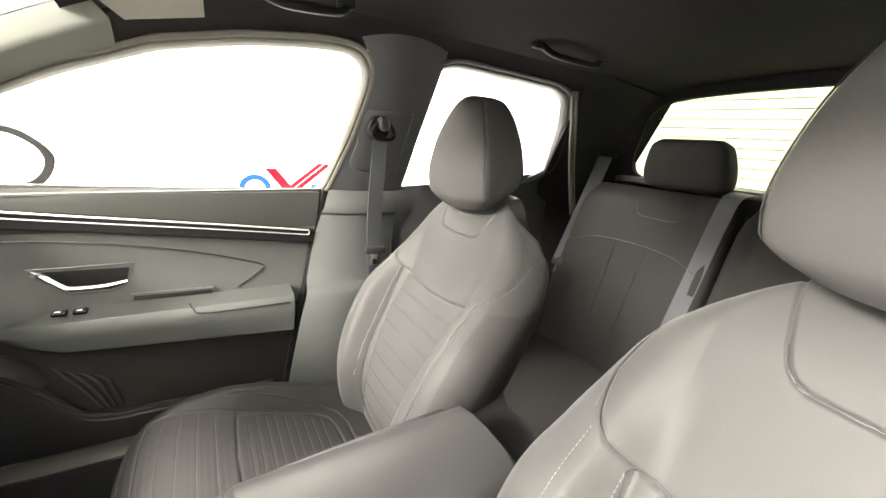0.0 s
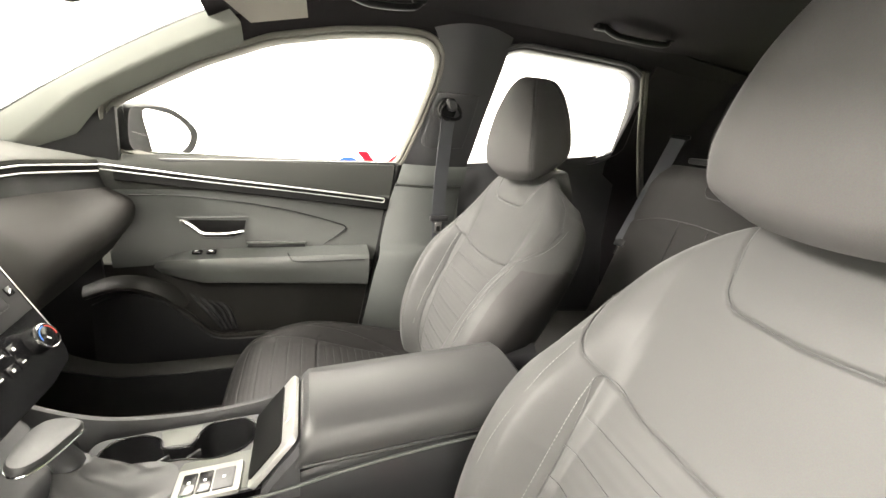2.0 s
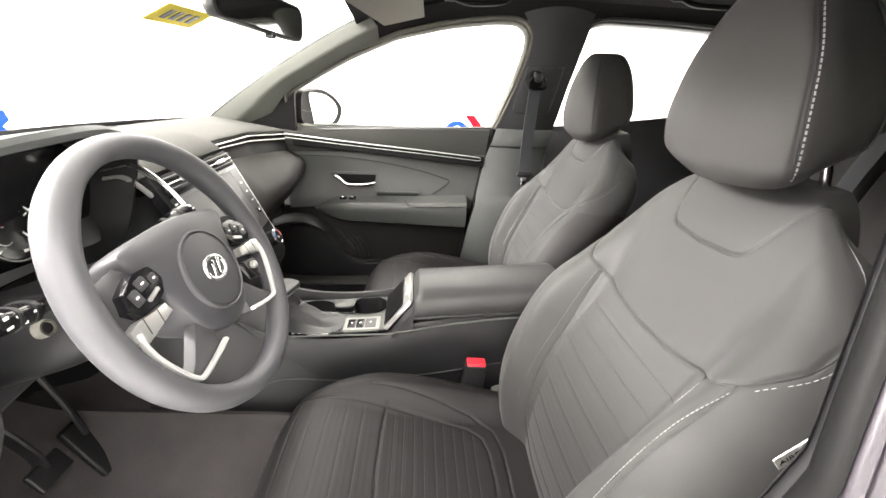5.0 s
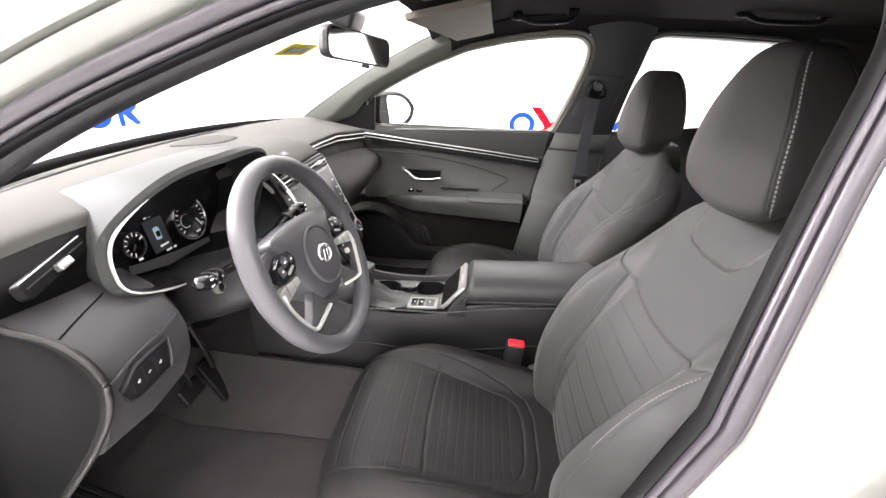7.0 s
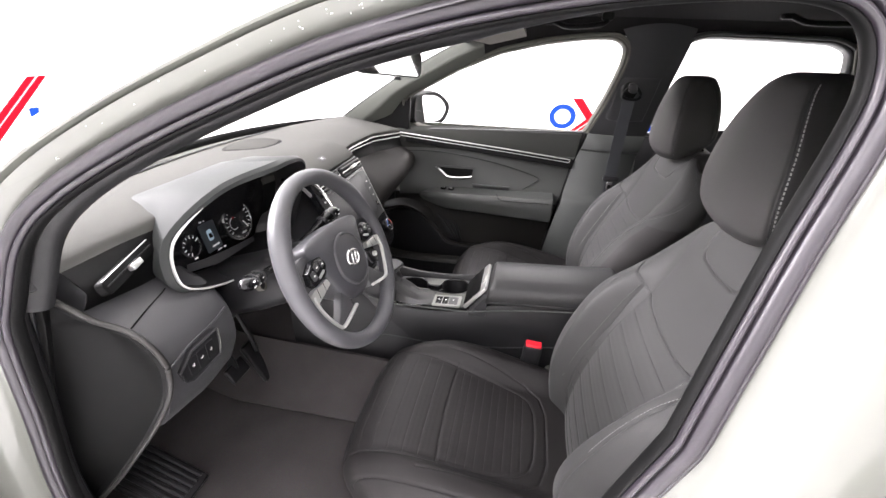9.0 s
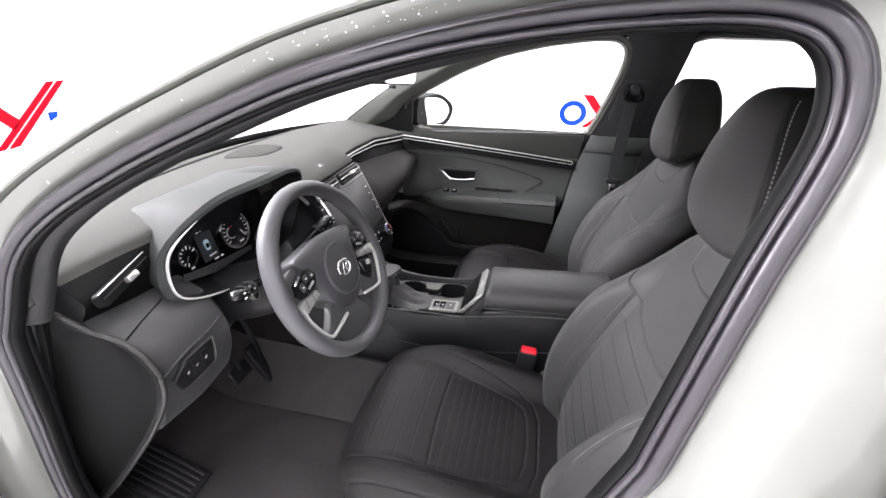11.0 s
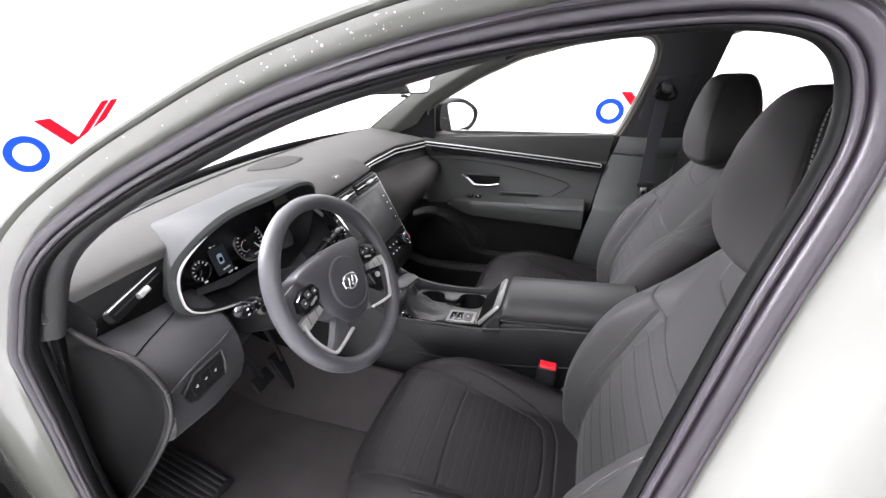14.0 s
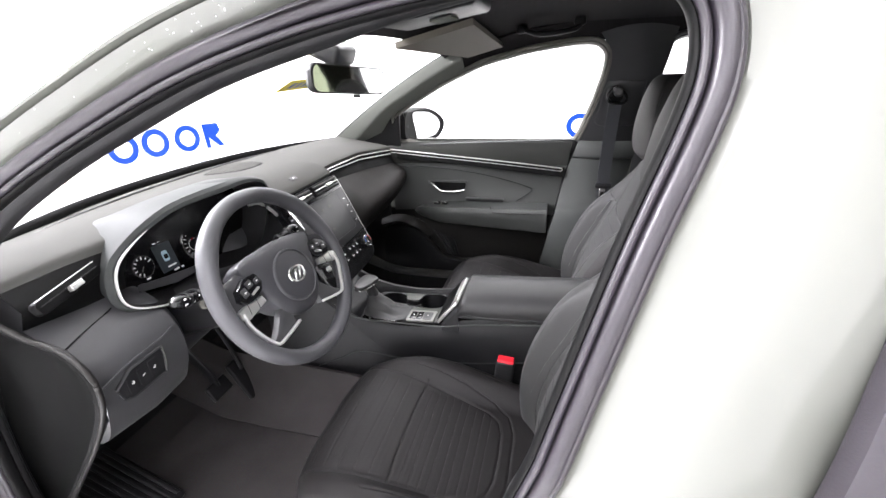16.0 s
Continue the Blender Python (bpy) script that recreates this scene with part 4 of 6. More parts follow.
# ---------- dashboard ----------
dash = thing("dashboard", "charcoal car dashboard with a grey instrument hood", "dashboard")
DX = [-0.69, -0.56, -0.30, -0.12, 0.0, 0.17, 0.30, 0.50, 0.71]


def dash_node(ys, zs):
    return lambda x: (float(np.interp(x, DX, ys)), float(np.interp(x, DX, zs)))


DASH = [
    dash_node([1.36, 1.42, 1.47, 1.49, 1.49, 1.48, 1.46, 1.43, 1.32], [1.15] * 9),
    dash_node([1.22, 1.27, 1.30, 1.31, 1.31, 1.30, 1.29, 1.27, 1.20], [1.183] * 9),
    dash_node([1.12, 1.15, 1.15, 1.15, 1.14, 1.13, 1.13, 1.12, 1.06], [1.195, 1.20, 1.205, 1.20, 1.20, 1.195, 1.192, 1.185, 1.165]),
    dash_node([1.065, 1.055, 1.03, 1.00, 0.98, 0.975, 0.998, 0.995, 0.945], [1.192, 1.20, 1.20, 1.195, 1.19, 1.18, 1.172, 1.165, 1.145]),
    dash_node([1.04, 1.03, 1.03, 0.985, 0.965, 0.965, 0.985, 0.985, 0.935], [1.180, 1.185, 1.17, 1.175, 1.17, 1.168, 1.158, 1.152, 1.132]),
    dash_node([1.005, 1.01, 1.04, 0.99, 0.97, 0.97, 0.988, 0.985, 0.935], [1.150, 1.15, 1.13, 1.15, 1.14, 1.14, 1.132, 1.122, 1.102]),
    dash_node([1.030, 1.02, 1.04, 1.0, 0.98, 0.98, 0.985, 0.97, 0.925], [1.118, 1.105, 1.08, 1.11, 1.10, 1.10, 1.105, 1.09, 1.07]),
    dash_node([0.985, 0.960, 0.955, 0.97, 0.93, 0.93, 0.91, 0.885, 0.875], [1.085, 1.075, 1.05, 1.05, 1.02, 1.02, 1.05, 1.04, 1.04]),
    dash_node([0.925, 0.920, 0.925, 0.93, 0.90, 0.90, 0.875, 0.86, 0.87], [1.035, 1.02, 0.99, 0.98, 0.95, 0.95, 0.99, 0.995, 1.0]),
    dash_node([0.930, 0.928, 0.945, 0.93, 0.90, 0.90, 0.90, 0.895, 0.90], [0.950, 0.930, 0.93, 0.92, 0.88, 0.88, 0.93, 0.94, 0.95]),
    dash_node([0.990, 0.985, 1.02, 0.98, 0.94, 0.94, 0.97, 0.98, 0.98], [0.872, 0.862, 0.86, 0.86, 0.84, 0.84, 0.86, 0.86, 0.87]),
    dash_node([1.20, 1.20, 1.20, 1.15, 1.15, 1.15, 1.15, 1.18, 1.18], [0.85] * 9),
    dash_node([1.36, 1.42, 1.46, 1.47, 1.47, 1.46, 1.45, 1.42, 1.32], [0.90] * 9),
]


def dash_at(x, k):
    y, z = DASH[k](x)
    # the knee panel opens round the steering column
    r = float(np.clip((x + 0.475) / 0.030, 0, 1) * np.clip((-0.20 - x) / 0.06, 0, 1))
    return np.array([x, y + {6: 0.03, 7: 0.10, 8: 0.13, 9: 0.12, 10: 0.05}.get(k, 0) * r, z])


def smooth_profile(x, ks, n):
    return curve([dash_at(x, k) for k in ks], n)


XS = np.linspace(-0.655, 0.71, 90)
part("top_pad", sheet([smooth_profile(x, (0, 1, 2, 3, 4), 20) for x in XS]), DASHTOP, dash, "soft grey dash top")
part("fascia", sheet([smooth_profile(x, (4, 5, 6), 8) for x in XS]), DEEPBLACK, dash, "black fascia band")
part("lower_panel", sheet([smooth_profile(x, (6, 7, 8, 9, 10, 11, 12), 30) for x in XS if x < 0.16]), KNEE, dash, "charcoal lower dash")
# glovebox end of the lower dash, its shade put into the colour
part("glovebox", sheet([smooth_profile(x, (6, 7, 8, 9, 10, 11, 12), 30) for x in XS if x > 0.13]), GLOVEPAD, dash, "padded glovebox front, darkened for shade")
part("dash_end", mesh_of([dash_at(-0.655, k) for k in range(13)], [tuple(range(13))]), TRIM, dash)
part("dash_end", mesh_of([dash_at(0.71, k) for k in range(13)], [tuple(range(13))]), TRIM, dash)
# passenger strip lines
for k, dz in ((4, -0.004), (5, 0.010)):
    pts = [dash_at(x, k) + V(0, -0.005, dz) for x in np.linspace(0.182, 0.70, 16)]
    part("chrome_line", tube(pts, 0.0021, 8, 40), TRIMLINE, dash, "thin chrome line")
# speaker grille and windscreen edge
GR = [(0.012, 1.272), (0.10, 1.318), (0.178, 1.325), (0.20, 1.27), (0.160, 1.165), (0.10, 1.142), (0.03, 1.150), (0.0, 1.21)]


TOPS = [smooth_profile(x, (0, 1, 2, 3, 4), 40) for x in np.linspace(-0.02, 0.22, 25)]


def dash_top_z(x, y):
    """Height of the soft dash top there."""
    p = TOPS[int(np.clip(round((x + 0.02) / 0.01), 0, 24))]
    return float(np.interp(-y, -p[:28, 1], p[:28, 2]))


gc = curve(GR, 40, True)
gm = gc.mean(0)
grille = part("speaker_grille", sheet([[(*(gm + (p - gm) * k), dash_top_z(*(gm + (p - gm) * k)) + h) for p in gc] for k, h in ((1.0, -0.0004), (0.97, 0.0005), (0.6, 0.0005), (0.3, 0.0005), (0.02, 0.0005))], wrap_v=True), GRILLE, dash, "dark perforated speaker grille")


# instrument hood: a tunnel with a grey skin
def hood_rim(n=70, grow=0.0, dy=0.0):
    pts = [(-0.500, 0.985, 1.172), (-0.425, 0.930, 1.236), (-0.335, 0.880, 1.256), (-0.240, 0.880, 1.252), (-0.165, 0.905, 1.215), (-0.150, 0.935, 1.14), (-0.180, 0.950, 1.07), (-0.30, 0.945, 1.045), (-0.42, 0.945, 1.050), (-0.515, 0.955, 1.080), (-0.535, 0.970, 1.115)]
    c = curve(pts, n, True)
    ctr = c.mean(0)
    d = c - ctr
    d[:, 1] = 0
    d /= np.linalg.norm(d, axis=1, keepdims=True)
    return c + d * grow + V(0, dy, 0)


hood_back = []
for p in hood_rim():
    t = np.clip((p[2] - 1.10) / 0.12, 0, 1)
    hood_back.append((p[0] * 0.97 + 0.02, 1.10 + 0.05 * t, min(p[2], 1.10 + 0.105 * t)))
hood = part("instrument_hood", sheet([hood_rim(grow=-0.002), hood_rim(grow=0.006, dy=0.002), hood_rim(grow=0.012, dy=0.012), [0.5 * (np.array(a) + np.array(b)) + V(0, 0, 0.012) for a, b in zip(hood_rim(grow=0.012, dy=0.012), hood_back)], hood_back], wrap_v=True), HOOD, dash, "smooth grey instrument hood")
low = hood_rim(140, grow=0.001, dy=-0.002)
low = np.vstack([low[100:], low[:9]])
part("hood_edge", sweep(low, ring2(0.0020, 0.0034, 8), up=(0, 1, 0), scale=[min(1, i / 8 + 0.15, (len(low) - 1 - i) / 8 + 0.15) for i in range(len(low))]), TRIMLINE, hood, "silver edge of the hood")
part("hood_tunnel", sheet([hood_rim(grow=-0.003, dy=0.001), [p * V(0.93, 1, 0.93) + V(-0.024, 0.10, 0.081) for p in hood_rim()]], wrap_v=True), BLACK, hood, "black hood lining")
inst = part("instrument_panel", mesh_of([p * V(0.94, 0.6, 0.94) + V(-0.02, 0.455, 0.069) for p in hood_rim()], [tuple(range(70))]), GLOSS, hood, "black instrument face")

# centre stack panel
CS = basis((0.03, 0.868, 1.045), (1, 0, 0), (0, 0.45, 0.89))
PANEL = [(-0.163, 0.126), (0.138, 0.126), (0.147, 0.118), (0.148, 0.080), (0.140, -0.030), (0.133, -0.130), (0.128, -0.150), (0.115, -0.163), (0.060, -0.172), (-0.125, -0.172), (-0.150, -0.160), (-0.160, -0.130)]
part("centre_panel", prism(PANEL, 0.020, CS @ pose(0, 0, -0.014), 0.003), GLOSS, dash, "glossy black centre panel")
part("screen_surround", prism([(-0.150, 0.078), (0.140, 0.078), (0.1335, -0.030), (0.1300, -0.072), (0.055, -0.076), (-0.145, -0.076)], 0.0022, CS @ pose(0, 0, 0.0058), 0.0008), SCREENGLASS, dash, "dark grey screen surround")
screen_face = part("screen", prism(rrect(0.224, 0.126, 0.006), 0.0016, CS @ pose(-0.014, 0.010, 0.0078), 0.0006), SCREENGLASS, dash, "dark touch screen")
part("screen_border", tube([tuple(CS @ Vector((a - 0.014, b + 0.010, 0.0090))) for a, b in rrect(0.226, 0.128, 0.006)], 0.0006, 5, closed=True), TRIM, screen_face)
part("panel_rim", tube([tuple(CS @ Vector((a, b, 0.0050))) for a, b in ((0.147, 0.118), (0.1485, 0.080), (0.1405, -0.030), (0.1337, -0.130))], 0.0011, 6, 40), SILVER, dash, "thin satin edge of the panel")
part("stack_ledge", sheet([[(x, y + 0.010 * (abs((x - 0.02) / 0.16) ** 4), z - 0.004 * (abs((x - 0.02) / 0.16) ** 4)) for y, z in ((1.06, 1.2035), (1.01, 1.2025), (0.968, 1.1925), (0.940, 1.1790), (0.926, 1.1700), (0.923, 1.1650), (0.927, 1.1600), (0.945, 1.155))] for x in np.linspace(-0.140, 0.178, 30)], 0.003), DASHTOP, dash, "soft ledge above the centre vents")
part("hazard_key", prism(rrect(0.030, 0.016, 0.004), 0.0025, basis((0.010, 0.952, 1.1865), (1, 0, 0), (0, 0.92, 0.42)), 0.0008), BLACK, dash, "black hazard key")
part("hazard_mark", prism([(-0.0028, -0.0022), (0.0028, -0.0022), (0, 0.0028)], 0.0004, basis((0.010, 0.952, 1.1890), (1, 0, 0), (0, 0.92, 0.42))), WHITEMARK, dash)

# ---------- centre console ----------
console = thing("centre_console", "charcoal centre console with a padded armrest lid", "car console")


def console_ring(y, zt, wl, wr, deep, zb=0.40):
    return [(-wl * 1.05, y, zb), (-wl * 1.03, y, zt - 0.08), (-wl, y, zt - 0.006), (-wl + 0.006, y, zt + 0.004), (-wl + 0.012, y, zt), (-wl + 0.016, y, zt - deep), (wr - 0.030, y, zt - deep), (wr - 0.024, y, zt), (wr - 0.012, y, zt + 0.018), (wr - 0.003, y, zt + 0.018), (wr, y, zt - 0.012), (wr * 1.03, y, zt - 0.08), (wr * 1.05, y, zb)]


rows = []
for y in np.linspace(0.95, -0.02, 80):
    zt = float(lerp_table(y, [-0.1, 0.2, 0.43, 0.5, 0.62, 0.75, 0.85, 0.95], [0.86, 0.845, 0.82, 0.79, 0.775, 0.785, 0.83, 0.90]))
    deep = 0.075 * float(np.clip((y - 0.495) / 0.02, 0, 1) * np.clip((0.78 - y) / 0.02, 0, 1)) + 0.002
    rows.append(console_ring(y, zt, 0.080 + 0.02 * max(0, 0.4 - y), 0.128, deep))
part("console_body", loft(rows), CONSOLESIDE, console)
part("console_edge", tube([(-0.089, 0.80, 0.812), (-0.089, 0.735, 0.797), (-0.089, 0.60, 0.800), (-0.089, 0.50, 0.804), (-0.089, 0.38, 0.826), (-0.092, 0.24, 0.845), (-0.094, 0.05, 0.856)], 0.0022, 8, 50), PILLARLOW, console, "thin satin edge along the console")
part("console_step", tube([(-0.119, 0.90, 0.618), (-0.104, 0.82, 0.652), (-0.098, 0.75, 0.684), (-0.094, 0.60, 0.676), (-0.094, 0.42, 0.692), (-0.096, 0.24, 0.726), (-0.10, 0.05, 0.75)], 0.0016, 8, 50), TRIM, console, "moulded line low on the console")
LID = []
for y in np.linspace(0.455, 0.09, 40):
    e = min((0.455 - y) / 0.02, (y - 0.09) / 0.02, 1)
    h = 0.058 * math.sqrt(max(0.02, 1 - (1 - e) ** 2))
    zc = 0.838 + (0.44 - y) * 0.06
    LID.append([(-0.002 + x * 0.86, y, zc + z) for x, z in [(a * (0.98 + 0.02 * e), b * h / 0.058) for a, b in [(-0.100, 0.0), (-0.104, 0.02), (-0.100, 0.038), (-0.085, 0.052), (-0.05, 0.060), (0.0, 0.063), (0.05, 0.060), (0.085, 0.052), (0.100, 0.038), (0.104, 0.02), (0.1, 0.0)]]])
part("armrest_lid", loft(LID), SEATSIDE, console, "padded charcoal armrest lid")

# ---------- passenger door ----------
pdoor = thing("front_door", "closed passenger door trim with chrome strip and armrest", "car door")
D_ROWS = [(1.158, 0.790), (1.150, 0.775), (1.125, 0.770), (1.085, 0.772), (1.06, 0.776), (1.03, 0.782), (0.98, 0.790), (0.93, 0.792), (0.885, 0.787), (0.862, 0.787), (0.835, 0.788)]


def door_rear_y(z):
    return 0.165 + 0.12 * max(0, 1.158 - z) + 0.03 * max(0, 0.9 - z)


for nm, zs, mat, lab in (("door_top", D_ROWS[:5], DOORTOP, "soft dark grey door top"), ("door_panel", D_ROWS[4:], DOORMID, "grey moulded door skin")):
    part(nm, sheet([[(x - 0.05 * max(0, (k - 0.8)) / 0.2 * 0.6, door_rear_y(z) + (0.955 - door_rear_y(z)) * k, z - 0.018 * k * (z > 1.14)) for k in np.linspace(0, 1, 30)] for z, x in zs], 0.01), mat, pdoor, lab)
# shade below the armrest is carried by the panel's dark colour
part("lower_door_panel", sheet([[(0.79 - 0.02 * math.sin(math.pi * k), door_rear_y(z) + (1.02 - door_rear_y(z)) * k, z) for k in np.linspace(0, 1, 16)] for z in np.linspace(0.836, 0.42, 14)], 0.01), GLOVE, pdoor, "lower door panel, darkened for shade")
for dz, r in ((0.003, 0.0024), (-0.010, 0.0013)):
    part("chrome_line", tube([(0.7525, 0.20, 1.048 + dz), (0.7525, 0.45, 1.073 + dz), (0.751, 0.70, 1.096 + dz), (0.715, 0.935, 1.126 + dz)], r, 8, 40), TRIMLINE, pdoor, "thin chrome line")
part("gloss_band", sheet([[(xb + dx, y, zc + dz) for dx, dz in ((0.004, 0.008), (0.0, 0.004), (0.001, -0.010), (0.0, -0.030), (0.006, -0.034))] for y, zc, xb in [(0.185, 1.045, 0.7540), (0.45, 1.072, 0.7540), (0.70, 1.096, 0.7525), (0.80, 1.105, 0.7470), (0.91, 1.119, 0.7220)]], 0.004), DEEPBLACK, pdoor, "black trim band")

# ---------- steering wheel ----------
SW = basis((-0.378, 0.728, 1.104), (1, 0, 0), (0, 0.42, 0.907)) @ pose(0, 0, 0, 0, 0, -4)
wheel = thing("steering_wheel", "grey leather steering wheel with silver spoke trim", "steering wheel")


def on_wheel(pts, z=0.0):
    return [tuple(SW @ Vector((*p[:2], p[2] if len(p) > 2 else z))) for p in pts]


WN = tuple(SW.to_3x3() @ Vector((0, 0, 1)))
rimline = on_wheel([(0.168 * math.cos(a), 0.168 * math.sin(a)) for a in np.linspace(0, 2 * math.pi, 96, endpoint=False)])
part("rim", sweep(rimline, ring2(0.0150, 0.0185, 18), up=WN, closed=True, scale=[1 + 0.10 * math.exp(-((a % (2 * math.pi) - 0.7) / 0.25) ** 2) + 0.10 * math.exp(-((a - 2.44) / 0.25) ** 2) for a in np.linspace(0, 2 * math.pi, 96, endpoint=False)]), LEATHER, wheel, "thick leather rim")
hubc = curve([(p[0], p[1], 0) for p in [(0.101, 0.056), (0.093, 0.028), (0.076, -0.014), (0.062, -0.052), (0.038, -0.078), (0.0, -0.087), (-0.038, -0.078), (-0.062, -0.052), (-0.076, -0.014), (-0.093, 0.028), (-0.101, 0.056), (-0.06, 0.066), (0, 0.070), (0.06, 0.066)]], 72, True)
part("hub", loft([on_wheel([(p[0] * k, p[1] * k, h) for p in hubc]) for k, h in ((0.80, -0.07), (0.955, -0.035), (0.985, -0.008), (1.0, 0.0), (0.992, 0.004), (0.95, 0.0075), (0.86, 0.0115), (0.72, 0.0150), (0.6, 0.0165), (0.3, 0.017))]), HUBSKIN, wheel, "padded charcoal hub")
cap = part("hub_cap", lathe([(0.0, 0.0225), (0.030, 0.0215), (0.049, 0.0195), (0.0515, 0.017), (0.0515, 0.010)], 48, SW @ pose(0, -0.008, 0)), HUBSKIN, wheel, "round airbag cap")
part("cap_ring", lathe([(0.0515, 0.0195), (0.0524, 0.0208), (0.0538, 0.0202), (0.0546, 0.0165), (0.0540, 0.010)], 56, SW @ pose(0, -0.008, 0)), LEATHER, cap, "thin grey ring")
em = [on_wheel([((0.0215 + 0.0028 * math.cos(b)) * math.cos(a), -0.008 + (0.0150 + 0.0028 * math.cos(b)) * math.sin(a), 0.0225 + 0.0022 * math.sin(b)) for b in np.linspace(0, 2 * math.pi, 8, endpoint=False)]) for a in np.linspace(0, 2 * math.pi, 40, endpoint=False)]
badge = part("badge", sheet(em, wrap_u=True, wrap_v=True), CHROME, cap, "oval chrome badge")
part("badge_bar", block(0.0050, 0.022, 0.003, SW @ pose(-0.006, -0.008, 0.024, 0, 0, -24), 0.001), CHROME, badge)
part("badge_bar", block(0.0050, 0.022, 0.003, SW @ pose(0.006, -0.008, 0.024, 0, 0, -24), 0.001), CHROME, badge)
for sx in (-1, 1):
    spoke = part("spoke", loft([on_wheel([(sx * (0.055 + 0.100 * k), y * (1 - 0.30 * k), z * (1 - 0.6 * k)) for y, z in [(0.050, -0.034), (0.054, -0.014), (0.046, -0.004), (0.020, 0.0), (-0.012, 0.0), (-0.026, -0.008), (-0.028, -0.034)]]) for k in np.linspace(0, 1, 12)]), KNEE, wheel, "moulded charcoal side spoke")
    pod_line = [(0.062, 0.034), (0.108, 0.035), (0.132, 0.022), (0.138, 0.004), (0.128, -0.006), (0.098, -0.004), (0.084, 0.002)]
    pod = part("button_pod", prism([(sx * a, b) for a, b in pod_line][::sx], 0.013, SW @ pose(0, 0, -0.001), 0.0018), GLOSS, spoke, "glossy black button pod")
    for bx, by, bw, bh, turn, bm_ in ((0.122, 0.012, 0.013, 0.016, -12, TRIM), (0.106, 0.022, 0.014, 0.013, -12, TRIM), (0.100, 0.006, 0.0045, 0.022, 72, SILVER), (0.088, 0.021, 0.011, 0.010, -12, TRIM)):
        b = part("button", prism(rrect(bw, bh, 0.0022), 0.0026, SW @ pose(sx * bx, by, 0.0115, 0, 0, sx * turn), 0.0008), bm_, spoke)
        if bm_ is TRIM:
            part("button_mark", prism(rrect(bw * 0.38, 0.0022, 0.0008), 0.0005, SW @ pose(sx * bx, by, 0.0142, 0, 0, sx * turn)), WHITEMARK, b)
    bar = [(0.088, -0.020), (0.092, -0.008), (0.112, -0.009), (0.134, -0.008), (0.150, -0.012), (0.152, -0.024), (0.138, -0.032), (0.112, -0.026)]
    part("spoke_bar", prism([(sx * a, b) for a, b in bar][::-sx], 0.011, SW @ pose(0, 0, 0.0), 0.0018), SILVER, spoke, "wide satin silver spoke bar")
    for q in (0.108, 0.130):
        part("bar_gap", block(0.0010, 0.018, 0.0006, SW @ pose(sx * q, -0.017, 0.0112, 0, 0, sx * 6), 0), TRIM, spoke)
    br = curve([(sx * 0.144, -0.018, 0.010), (sx * 0.1455, -0.036, 0.010), (sx * 0.140, -0.055, 0.009), (sx * 0.127, -0.081, 0.008), (sx * 0.116, -0.096, 0.008), (sx * 0.107, -0.1005, 0.008), (sx * 0.080, -0.0975, 0.008), (sx * 0.042, -0.090, 0.008)], 60)
    part("spoke_trim", sweep(on_wheel(br), ring2(0.0030, 0.0040, 8, 0.7), up=WN), TRIMLINE, spoke, "satin silver spoke edge")
    web = [(0.044, -0.046), (0.064, -0.050), (0.080, -0.066), (0.098, -0.083), (0.122, -0.098), (0.126, -0.110), (0.110, -0.106), (0.084, -0.102), (0.044, -0.093)]
    part("spoke_web", prism([(sx * a, b) for a, b in web][::sx], 0.016, SW @ pose(0, 0, -0.013), 0.004), KNEE, spoke, "charcoal lower spoke")
    if sx > 0:
        part("lower_pod", prism([(0.090, -0.030), (0.118, -0.034), (0.130, -0.042), (0.118, -0.066), (0.098, -0.060)][::-1], 0.010, SW @ pose(0, 0, -0.006), 0.002), GLOSS, spoke, "glossy black lower switch")
        part("roller", lathe([(0.0, 0.007), (0.005, 0.0065), (0.006, 0.004), (0.006, -0.002)], 18, SW @ pose(0.109, -0.043, 0.004)), SILVER, spoke, "small silver roller")
column = thing("steering_column", "charcoal steering column cover with two stalks", "steering column")
part("column_cover", loft([[(-0.378 + x, y0 + 0.0 * z, z0 + z) for x, z in ring2(w, h, 20, 0.7)] for y0, z0, w, h in ((0.775, 1.075, 0.046, 0.050), (0.80, 1.07, 0.056, 0.058), (0.90, 1.03, 0.062, 0.062), (1.02, 0.99, 0.066, 0.062))]), BLACK, column)


def stalk(sx):
    pts = [(-0.378 + sx * 0.05, 0.850, 1.092), (-0.378 + sx * 0.095, 0.840, 1.105), (-0.378 + sx * 0.145, 0.828, 1.120), (-0.378 + sx * 0.180, 0.818, 1.130)]
    c = curve(pts, 22)
    size = [0.0085 + 0.0065 * min(1, max(0, (i - 7) / 6)) for i in range(22)]
    size[-3:] = [0.0140, 0.0115, 0.0050]
    st = part("stalk", sweep(c, ring2(1.0, 0.82, 18, 0.85), up=(0, 0, 1), scale=size), GLOSS, column, "black control stalk with a thick end")
    for i in (11, 15):
        part("stalk_ring", sweep(c[i:i + 2], ring2(1.04, 0.86, 18, 0.85), up=(0, 0, 1), scale=[0.0150, 0.0150]), BLACK, st)
    for i, dz, ln in ((12, 0.003, 0.006), (14, -0.004, 0.004), (16, 0.004, 0.005), (18, -0.003, 0.006), (18, 0.007, 0.004)):
        part("stalk_mark", block(ln, 0.0012, 0.0024, Matrix.Translation(c[i] + V(0, -0.0142, dz)), 0), WHITEMARK, st)


stalk(-1)
stalk(1)
part("key_lock", lathe([(0.0065, 0.002), (0.0072, 0.005), (0.0095, 0.005), (0.0105, 0.0), (0.0105, -0.006)], 28, basis((-0.465, 0.858, 1.070), (1, 0, 0), (0, 0.3, 0.95))), BEAD, column, "pale ring of the ignition lock")

